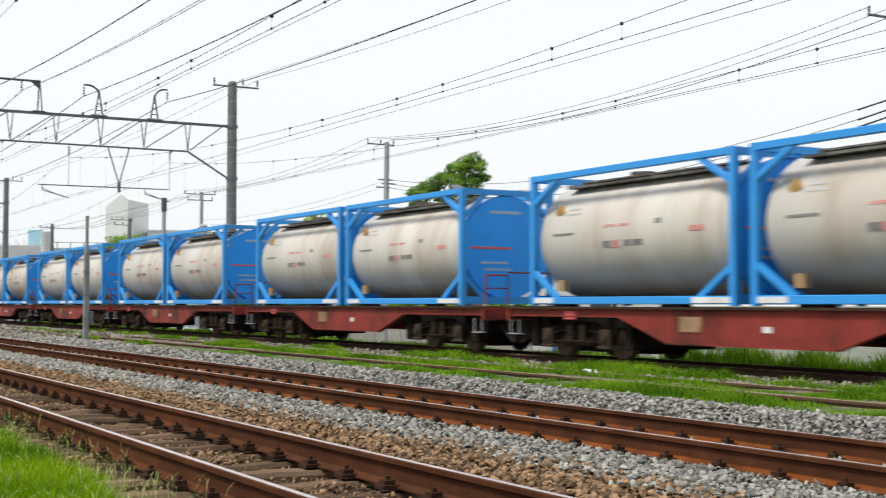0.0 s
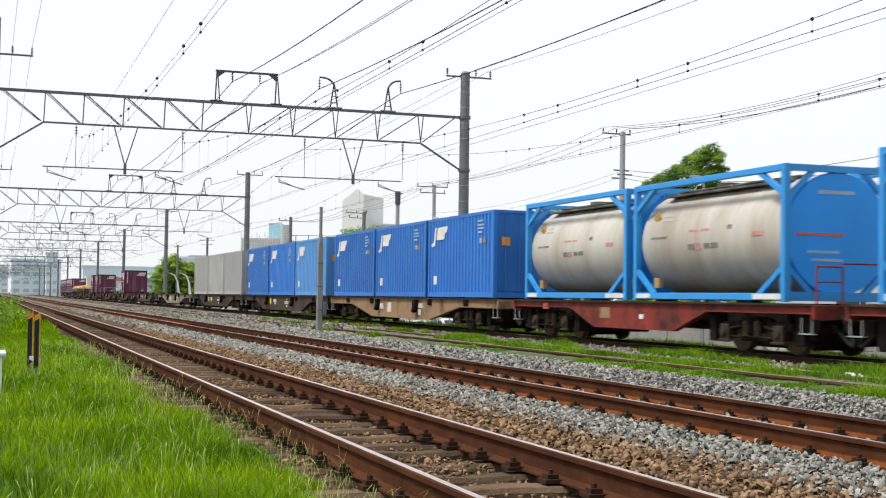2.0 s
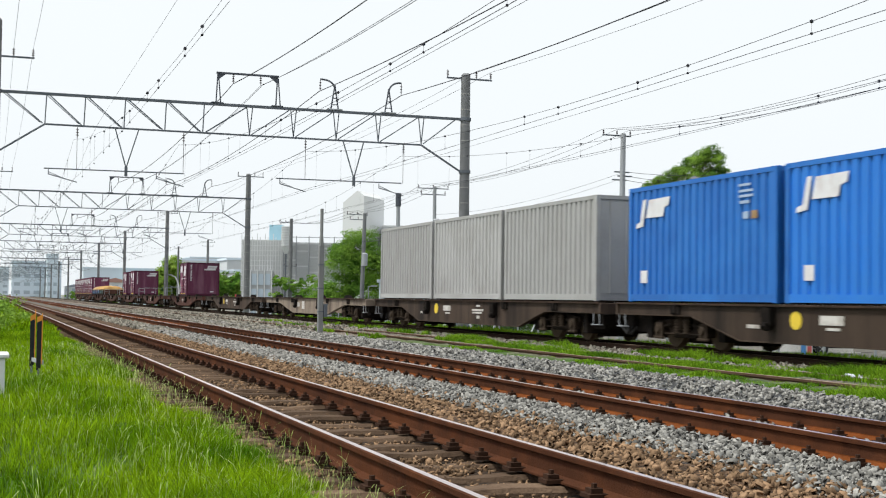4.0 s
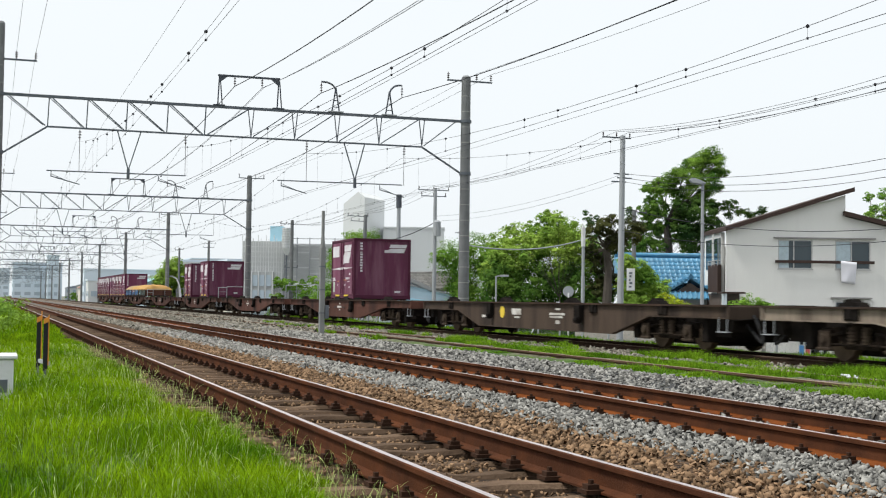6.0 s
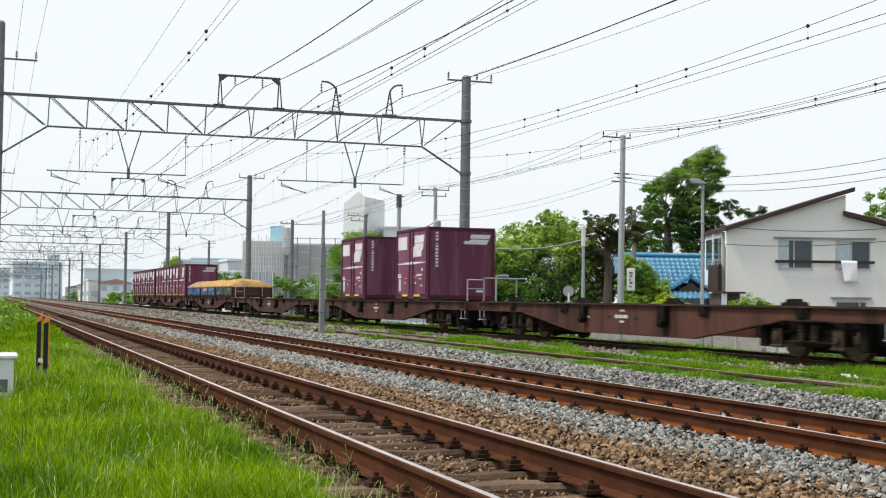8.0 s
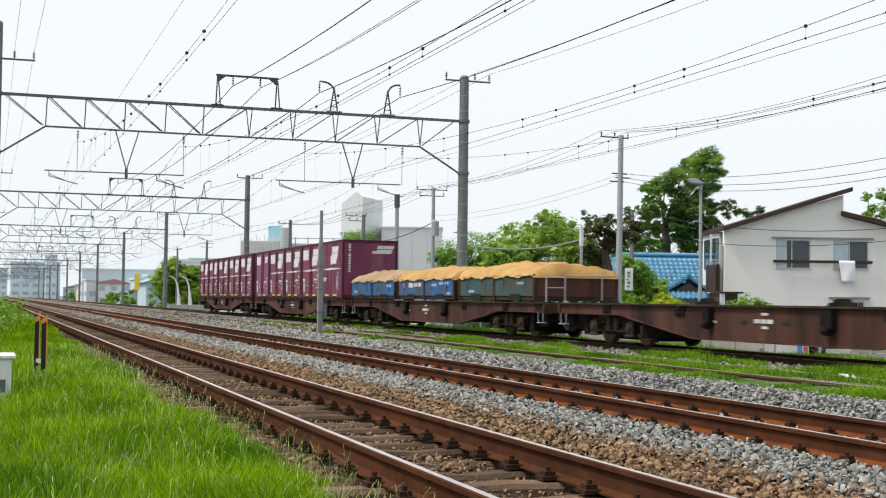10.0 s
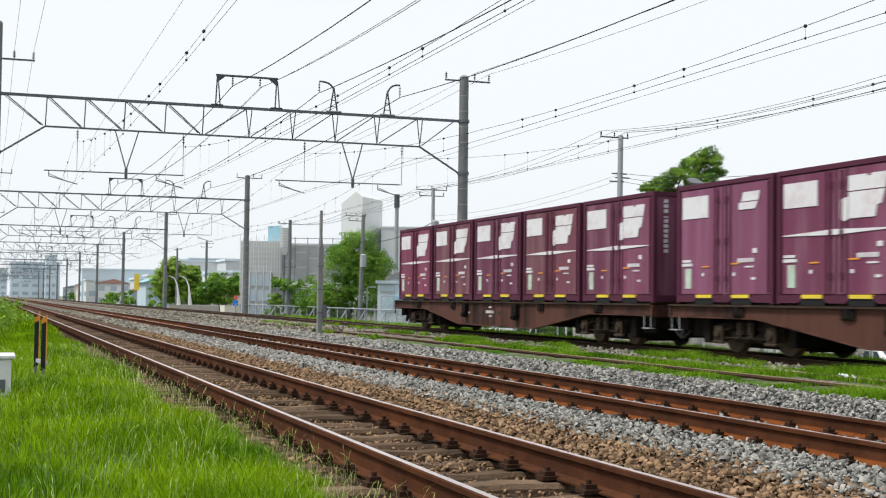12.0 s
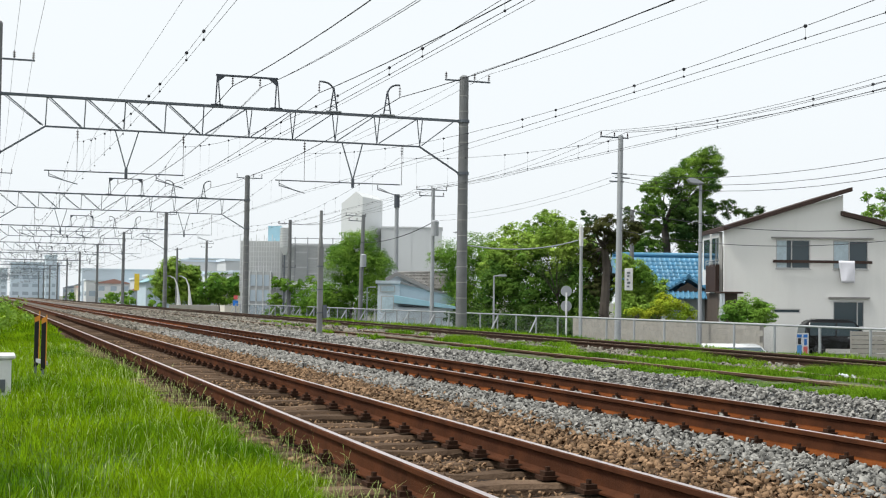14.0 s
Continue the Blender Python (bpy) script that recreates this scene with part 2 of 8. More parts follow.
# ---- mesh helpers ----
def box(bm, x0, x1, y0, y1, z0, z1):
    vs = [bm.verts.new((x, y, z)) for x in (x0, x1) for y in (y0, y1) for z in (z0, z1)]
    for f in ((0, 1, 3, 2), (4, 6, 7, 5), (0, 4, 5, 1), (2, 3, 7, 6), (0, 2, 6, 4), (1, 5, 7, 3)):
        bm.faces.new([vs[i] for i in f])
    return vs


def bar(bm, a, b, r, r2=None, n=6):
    """A round bar or taper from a to b."""
    a, b = Vector(a), Vector(b)
    r2 = r if r2 is None else r2
    q = (b - a).to_track_quat('Z', 'Y')
    rings = []
    for p, rr in ((a, r), (b, r2)):
        rings.append([bm.verts.new(p + q @ Vector((rr * math.cos(2 * math.pi * i / n), rr * math.sin(2 * math.pi * i / n), 0))) for i in range(n)])
    for i in range(n):
        bm.faces.new((rings[0][i], rings[0][(i + 1) % n], rings[1][(i + 1) % n], rings[1][i]))
    bm.faces.new(rings[0][::-1])
    bm.faces.new(rings[1])


def beam(bm, a, b, w, h):
    """A square bar from a to b: w across, h deep."""
    a, b = Vector(a), Vector(b)
    q = (b - a).to_track_quat('Y', 'Z')
    ln = (b - a).length
    vs = box(bm, -w / 2, w / 2, 0, ln, -h / 2, h / 2)
    for v in vs:
        v.co = a + q @ v.co


def prism(bm, pts, x0, x1, axis=0):
    """An outline extruded: pts are (y, z) for axis 0, (x, z) for axis 1."""
    def at(p, s):
        return (s, p[0], p[1]) if axis == 0 else (p[0], s, p[1]) if axis == 1 else (p[0], p[1], s)
    a = [bm.verts.new(at(p, x0)) for p in pts]
    b = [bm.verts.new(at(p, x1)) for p in pts]
    n = len(pts)
    for i in range(n):
        bm.faces.new((a[i], a[(i + 1) % n], b[(i + 1) % n], b[i]))
    bm.faces.new(a[::-1])
    bm.faces.new(b)
    bmesh.ops.recalc_face_normals(bm, faces=bm.faces)


def mesh_of(bm, name, mat, bevel=0.0, smooth=False):
    bmesh.ops.recalc_face_normals(bm, faces=bm.faces)
    if bevel:
        bmesh.ops.bevel(bm, geom=list(bm.edges), offset=bevel, segments=1, affect='EDGES', clamp_overlap=True)
    me = bpy.data.meshes.new(name)
    bm.to_mesh(me)
    bm.free()
    me.materials.append(mat)
    if smooth:
        for p in me.polygons:
            p.use_smooth = True
    return me


def thing(name, label, category, group="", m=None, kind=""):
    ob = new(name)
    ob.empty_display_size = 0.2
    tagged(ob, label, category, group, kind)
    if m is not None:
        ob.matrix_basis = m
    return ob


def part(name, bm, mat, parent, label="", bevel=0.0, smooth=False, m=None):
    ob = new(name, bm if isinstance(bm, bpy.types.Mesh) else mesh_of(bm, name, mat, bevel, smooth))
    ob.parent = parent
    if label:
        tagged(ob, label)
    if m is not None:
        ob.matrix_basis = m
    return ob


def solid(name, bm, mat, label, category="", group="", kind="", m=None, bevel=0.0, smooth=False):
    """A thing of one mesh."""
    ob = new(name, mesh_of(bm, name, mat, bevel, smooth))
    tagged(ob, label, category, group, kind)
    if m is not None:
        ob.matrix_basis = m
    return ob


def raw_mesh(name, verts, faces, mat, smooth=False):
    me = bpy.data.meshes.new(name)
    verts = np.asarray(verts, dtype=np.float32)
    faces = np.asarray(faces, dtype=np.int32)
    k = faces.shape[1]
    me.vertices.add(len(verts))
    me.vertices.foreach_set("co", verts.ravel())
    me.loops.add(faces.size)
    me.loops.foreach_set("vertex_index", faces.ravel())
    me.polygons.add(len(faces))
    me.polygons.foreach_set("loop_start", np.arange(0, faces.size, k, dtype=np.int32))
    me.polygons.foreach_set("loop_total", np.full(len(faces), k, dtype=np.int32))
    me.update(calc_edges=True)
    me.materials.append(mat)
    if smooth:
        me.polygons.foreach_set("use_smooth", np.ones(len(faces), dtype=bool))
    return me


B = bmesh.new

# ---- ground ----
TRACK_X = (2.876, 6.668, 11.232, 15.227)
RAIL_Z = (0.0, -0.044, -0.09, -0.086)
PROFILE = [(-2500, -0.6), (-60, -0.6), (-12, -0.45), (-4, -0.25), (0, -0.2), (1.3, -0.21), (1.9, -0.235), (2.2, -0.24), (3.55, -0.24), (4.0, -0.23), (4.5, -0.21),
           (5.1, -0.2), (5.6, -0.215), (6.0, -0.235), (7.4, -0.235), (7.8, -0.19), (8.4, -0.13), (8.9, -0.125), (9.4, -0.16), (10.0, -0.19),
           (10.5, -0.16), (11.0, -0.145), (11.8, -0.145), (12.2, -0.16), (13.2, -0.2), (14.3, -0.2), (14.8, -0.24), (15.8, -0.24), (16.6, -0.2), (17.6, -0.22), (18.6, -0.38),
           (19.5, -0.75), (20.4, -1.45), (21.5, -1.7), (60, -1.75), (2500, -1.75)]


def ground_z(x):
    return float(np.interp(x, [p[0] for p in PROFILE], [p[1] for p in PROFILE]))


def band(n, l, sep, x0, x1, soft, noise_out, wobble):
    """1 between x0 and x1 with ragged borders."""
    a = n.new("ShaderNodeMath"); a.operation = 'MULTIPLY_ADD'
    l.new(noise_out, a.inputs[0]); a.inputs[1].default_value = wobble
    l.new(sep.outputs["X"], a.inputs[2])
    o = []
    for x, s in ((x0, 1), (x1, -1)):
        r = n.new("ShaderNodeMapRange")
        r.inputs["From Min"].default_value = x + wobble / 2 - soft
        r.inputs["From Max"].default_value = x + wobble / 2 + soft
        r.inputs["To Min"].default_value = 0 if s > 0 else 1
        r.inputs["To Max"].default_value = 1 if s > 0 else 0
        l.new(a.outputs["Value"], r.inputs["Value"])
        o.append(r)
    m = n.new("ShaderNodeMath"); m.operation = 'MULTIPLY'
    l.new(o[0].outputs["Result"], m.inputs[0]); l.new(o[1].outputs["Result"], m.inputs[1])
    return m.outputs["Value"]


def ground_material():
    m = bpy.data.materials.new("trackside_ground")
    m.use_nodes = True
    n, l = m.node_tree.nodes, m.node_tree.links
    b = n["Principled BSDF"]
    b.inputs["Roughness"].default_value = 0.95
    b.inputs["Specular IOR Level"].default_value = 0.2
    co = n.new("ShaderNodeTexCoord")
    sep = n.new("ShaderNodeSeparateXYZ")
    l.new(co.outputs["Object"], sep.inputs["Vector"])
    def noise_tex(scale, detail=5):
        t = n.new("ShaderNodeTexNoise")
        t.inputs["Scale"].default_value = scale
        t.inputs["Detail"].default_value = detail
        l.new(co.outputs["Object"], t.inputs["Vector"])
        return t
    broad, mid, fine = noise_tex(0.5), noise_tex(3.0), noise_tex(28.0)
    vor = n.new("ShaderNodeTexVoronoi")
    vor.inputs["Scale"].default_value = 19
    l.new(co.outputs["Object"], vor.inputs["Vector"])
    def ramp(src, c0, c1, lo=0.3, hi=0.7):
        r = n.new("ShaderNodeMapRange"); r.inputs["From Min"].default_value = lo; r.inputs["From Max"].default_value = hi
        l.new(src, r.inputs["Value"])
        x = n.new("ShaderNodeMix"); x.data_type = 'RGBA'
        x.inputs["A"].default_value = (*c0, 1); x.inputs["B"].default_value = (*c1, 1)
        l.new(r.outputs["Result"], x.inputs["Factor"])
        return x.outputs["Result"]
    def over(a, bcol, fac):
        x = n.new("ShaderNodeMix"); x.data_type = 'RGBA'
        l.new(fac, x.inputs["Factor"]); l.new(a, x.inputs["A"]); l.new(bcol, x.inputs["B"])
        return x.outputs["Result"]
    cell = n.new("ShaderNodeSeparateColor")
    l.new(vor.outputs["Color"], cell.inputs["Color"])
    # Grey bed is darkened so that gaps between the stones look shaded
    grey = ramp(cell.outputs["Red"], (0.018, 0.018, 0.018), (0.10, 0.102, 0.104), 0.0, 1.0)
    brown = ramp(cell.outputs["Red"], (0.016, 0.010, 0.006), (0.13, 0.074, 0.04), 0.0, 1.0)
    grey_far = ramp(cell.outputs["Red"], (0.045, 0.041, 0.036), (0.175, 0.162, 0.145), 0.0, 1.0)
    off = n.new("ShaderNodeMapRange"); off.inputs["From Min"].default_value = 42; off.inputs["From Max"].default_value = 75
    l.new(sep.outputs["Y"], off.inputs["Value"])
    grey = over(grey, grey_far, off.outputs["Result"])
    soil = ramp(mid.outputs["Fac"], (0.10, 0.075, 0.05), (0.17, 0.13, 0.09))
    # Soil colour darkened to stand for the shadow between the blades
    grass = ramp(mid.outputs["Fac"], (0.03, 0.06, 0.010), (0.07, 0.13, 0.02))
    street = ramp(fine.outputs["Fac"], (0.055, 0.055, 0.057), (0.10, 0.10, 0.10))
    town = ramp(broad.outputs["Fac"], (0.12, 0.13, 0.10), (0.19, 0.19, 0.17))
    col = over(town, street, band(n, l, sep, 19.9, 26, 0.3, mid.outputs["Fac"], 0.2))
    col = over(col, grass, band(n, l, sep, -400, 1.75, 0.12, mid.outputs["Fac"], 0.5))
    col = over(col, brown, band(n, l, sep, 1.7, 4.95, 0.12, mid.outputs["Fac"], 0.5))
    # Shade in the gaps between the near sleepers, put into the ground colour
    gap_shade = ramp(cell.outputs["Red"], (0.009, 0.006, 0.004), (0.06, 0.036, 0.021), 0.0, 1.0)
    col = over(col, gap_shade, band(n, l, sep, 1.95, 3.8, 0.12, mid.outputs["Fac"], 0.3))
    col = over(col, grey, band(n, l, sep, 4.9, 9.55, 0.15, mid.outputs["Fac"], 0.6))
    col = over(col, grass, band(n, l, sep, 9.5, 14.2, 0.12, mid.outputs["Fac"], 0.6))
    col = over(col, brown, band(n, l, sep, 14.1, 16.6, 0.2, mid.outputs["Fac"], 0.6))
    col = over(col, grass, band(n, l, sep, 16.5, 20.2, 0.2, mid.outputs["Fac"], 0.6))
    # farther off the weeds give way to old brown ballast
    fade = n.new("ShaderNodeMapRange"); fade.inputs["From Min"].default_value = 31; fade.inputs["From Max"].default_value = 38
    l.new(sep.outputs["Y"], fade.inputs["Value"])
    fm = n.new("ShaderNodeMath"); fm.operation = 'MULTIPLY'
    l.new(fade.outputs["Result"], fm.inputs[0]); l.new(band(n, l, sep, 9.4, 17.0, 0.2, mid.outputs["Fac"], 0.6), fm.inputs[1])
    old = ramp(cell.outputs["Green"], (0.08, 0.062, 0.05), (0.24, 0.20, 0.165), 0.0, 1.0)
    col = over(col, old, fm.outputs["Value"])
    # bare gravel patches among the weeds by the far tracks
    pat = n.new("ShaderNodeMapRange"); pat.inputs["From Min"].default_value = 0.40; pat.inputs["From Max"].default_value = 0.47
    l.new(broad.outputs["Fac"], pat.inputs["Value"])
    pm = n.new("ShaderNodeMath"); pm.operation = 'MULTIPLY'
    l.new(pat.outputs["Result"], pm.inputs[0]); l.new(band(n, l, sep, 10.5, 14.3, 0.2, mid.outputs["Fac"], 0.6), pm.inputs[1])
    gravel = ramp(cell.outputs["Green"], (0.05, 0.04, 0.03), (0.21, 0.18, 0.15), 0.0, 1.0)
    col = over(col, gravel, pm.outputs["Value"])
    l.new(col, b.inputs["Base Color"])
    bp = n.new("ShaderNodeBump"); bp.inputs["Strength"].default_value = 0.8; bp.inputs["Distance"].default_value = 0.03
    l.new(vor.outputs["Distance"], bp.inputs["Height"]); bp.invert = True
    l.new(bp.outputs["Normal"], b.inputs["Normal"])
    return m


def make_ground():
    xs = sorted({p[0] for p in PROFILE} | set(np.round(np.arange(-3, 21, 0.25), 2).tolist()) | {-1000, -300, -150, 100, 200, 500, 1000})
    ys = [-300, -100, -40] + list(np.arange(0, 60, 0.5)) + list(np.arange(60, 160, 4)) + [180, 220, 280, 360, 500, 800, 1400, 2400, 4000]
    rng = np.random.RandomState(5)
    vs = []
    for y in ys:
        for x in xs:
            z = ground_z(x)
            if -5 < x < 20 and 0 <= y < 60:
                z += rng.normal(0, 0.012)
            vs.append((x, y, z))
    w = len(xs)
    fs = [(j * w + i, j * w + i + 1, (j + 1) * w + i + 1, (j + 1) * w + i) for j in range(len(ys) - 1) for i in range(w - 1)]
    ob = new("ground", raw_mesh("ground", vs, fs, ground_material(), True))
    tagged(ob, "ballast, weeds and soil beside the railway tracks", "ground", kind="structure")


make_ground()


# ---- tracks ----
def rail_profile():
    h = [(-0.068, -0.172), (0.068, -0.172), (0.068, -0.16), (0.012, -0.138), (0.0115, -0.13), (0.009, -0.045), (0.033, -0.034), (0.033, -0.006), (0.021, 0.0)]
    return h + [(-0.021, 0.0), (-0.033, -0.006), (-0.033, -0.034), (-0.009, -0.045), (-0.0115, -0.13), (-0.012, -0.138), (-0.068, -0.16)]


def make_rail(parent, x, z, side_mat, foot=False, head="rail_head", y0=-30, y1=900):
    bm = B()
    prof = rail_profile()
    ys = [y0, 0, 20, 40, 80, 160, 300, y1]
    rings = [[bm.verts.new((x + p[0], y, z + p[1])) for p in prof] for y in ys]
    n = len(prof)
    for a, b in zip(rings, rings[1:]):
        for i in range(n):
            f = bm.faces.new((a[i], a[(i + 1) % n], b[(i + 1) % n], b[i]))
            f.material_index = 1 if i == 8 else 2 if i in (0, 1, 2, 3, 13, 14, 15) else 0
    ob = part("rail", bm, side_mat, parent, "steel rail with rusty sides and polished head")
    ob.data.materials.append(M[head])
    ob.data.materials.append(M["rail_orange"] if foot else side_mat)
    return ob


def sleeper_mesh(w=0.21, ln=2.1, seed=1):
    """An old timber sleeper: warped, with worn edges and a sagging top."""
    rng = random.Random(seed)
    bm = B()
    rings = []
    bend = rng.uniform(-0.025, 0.025)
    for k in range(8):
        u = k / 7
        x, off = (u - 0.5) * ln, bend * math.sin(math.pi * u) + rng.uniform(-0.01, 0.01)
        hw, top = w / 2 + rng.uniform(-0.022, 0.012), rng.uniform(-0.016, 0.006)
        rings.append([bm.verts.new((x, off + a * hw, z)) for a, z in ((-1.05, -0.14), (-1, top - 0.03), (-0.8, top), (0.8, top + rng.uniform(-0.006, 0.004)), (1, top - 0.03), (1.05, -0.14))])
    for a, b in zip(rings, rings[1:]):
        for i in range(5):
            bm.faces.new((a[i], b[i], b[i + 1], a[i + 1]))
    for r in (rings[0], rings[-1]):
        bm.faces.new(r)
    return mesh_of(bm, "sleeper", M["sleeper"])


def clip_mesh():
    bm = B()
    box(bm, -0.045, 0.045, -0.05, 0.05, 0.0, 0.018)
    box(bm, -0.028, 0.028, -0.03, 0.03, 0.018, 0.04)
    bar(bm, (0, 0, 0.04), (0, 0, 0.06), 0.014)
    return mesh_of(bm, "fastener", M["clip"])


def make_tracks():
    sl = [sleeper_mesh(seed=s) for s in (1, 2, 3, 4)]
    cl = clip_mesh()
    rng = random.Random(3)
    looks = ["running track with rusty rails on timber sleepers in brown ballast", "running track with rusty rails in grey stone ballast",
             "little-used siding track half buried in grass", "running track with rusty rails carrying the freight train"]
    for k, (x, z) in enumerate(zip(TRACK_X, RAIL_Z)):
        t = thing("railway_track_%d" % (k + 1), looks[k], "railway track", kind="structure")
        for s in (-0.566, 0.566):
            make_rail(t, x + s, z, M[("rail_rust", "rail_rust", "rail_brown", "rail_dark")[k]], k == 1, ("rail_head", "rail_head", "rail_tan", "rail_tan")[k])
        count = (200, 130, 0, 60)[k]
        for i in range(count):
            y = 5.2 + 0.6 * i + (10 if k == 3 else 0)
            m = pose(x + rng.uniform(-.03, .03), y, z - 0.175 - (0.004 if k != 1 else 0.02) - (rng.uniform(0, 0.022) if k == 0 else 0), rng.uniform(-2, 2), 0, rng.uniform(-1.2, 1.2))
            part("sleeper", sl[rng.randrange(4)], None, t, m=m)
            if i < (110, 75, 0, 0)[k]:
                for s in (-0.566, 0.566):
                    for o in (-0.1, 0.1):
                        part("fastener", cl, None, t, m=pose(x + s + o, y, z - 0.172) @ Matrix.Scale(1.3, 4))


make_tracks()

# ---- train ----
TX, TZ = TRACK_X[3], RAIL_Z[3]
MOVING = []


def at_start(ob, s, z=0.0):
    """Put a thing on the train: s metres along it, measured from the camera at the clip's start."""
    ob.matrix_basis = pose(TX, s, TZ + z)
    MOVING.append((ob, s, z))
    return ob


def bogie(parent, y, base=1.9):
    bg = new("bogie")
    bg.parent = parent
    bg.matrix_basis = pose(0, y, 0)
    bg["label"] = "sooty two-axle bogie"
    return bg


BOGIE = {}


def bogie_meshes():
    w = B()
    for x0, x1, r in ((-0.13, -0.02, 0.40), (-0.02, 0.012, 0.425)):
        bar(w, (x0, 0, 0), (x1, 0, 0), r, n=24)
    bar(w, (-0.17, 0, 0), (-0.13, 0, 0), 0.11, n=12)
    BOGIE["wheel"] = mesh_of(w, "wheel", M["wheel"], 0.0)
    a = B()
    bar(a, (-0.56, 0, 0), (0.56, 0, 0), 0.07, n=10)
    BOGIE["axle"] = mesh_of(a, "axle", M["bogie"])
    s = B()
    prism(s, [(-1.25, 0.50), (-1.2, 0.62), (-0.6, 0.66), (-0.35, 0.42), (0.35, 0.42), (0.6, 0.66), (1.2, 0.62), (1.25, 0.50), (0.7, 0.46), (0.45, 0.26), (-0.45, 0.26), (-0.7, 0.46)], -0.05, 0.05)
    for y in (-0.95, 0.95):
        box(s, -0.13, 0.07, y - 0.16, y + 0.16, 0.30, 0.60)
    for y in (-0.14, 0.14):
        bar(s, (-0.04, y, 0.42), (-0.04, y, 0.72), 0.09, n=8)
    for y in (-0.42, 0.42):
        box(s, -0.02, 0.1, y - 0.1, y + 0.1, 0.3, 0.7)
        bar(s, (-0.09, y, 0.55), (-0.09, y * 1.9, 0.5), 0.035, n=6)
    bar(s, (-0.1, -0.75, 0.34), (-0.1, 0.75, 0.34), 0.025, n=6)
    BOGIE["side_frame"] = mesh_of(s, "side_frame", M["bogie_frame"], 0.012)
    k = B()
    box(k, -0.09, 0.0, -0.15, 0.15, -0.16, 0.15)
    bar(k, (-0.14, 0, 0), (-0.08, 0, 0), 0.10, n=12)
    box(k, -0.11, -0.02, -0.2, 0.2, -0.21, -0.15)
    BOGIE["axle_box"] = mesh_of(k, "axle_box", M["axle_box"], 0.015)
    k = B()
    for i in range(5):
        bar(k, (0, 0, 0.06 * i), (0, 0, 0.06 * i + 0.035), 0.085, n=10)
    bar(k, (0, 0, 0), (0, 0, 0.3), 0.06, n=8)
    BOGIE["spring"] = mesh_of(k, "spring", M["axle_box"])
    b = B()
    box(b, -0.9, 0.9, -0.22, 0.22, 0.40, 0.74)
    for y in (-1.38, -0.5, 0.5, 1.38):
        box(b, -0.75, 0.75, y - 0.05, y + 0.05, 0.28, 0.62)
        for x in (-0.53, 0.53):
            box(b, x - 0.07, x + 0.07, y - 0.1, y + 0.1, 0.24, 0.66)
    BOGIE["bolster"] = mesh_of(b, "bolster", M["bogie"], 0.02)


bogie_meshes()


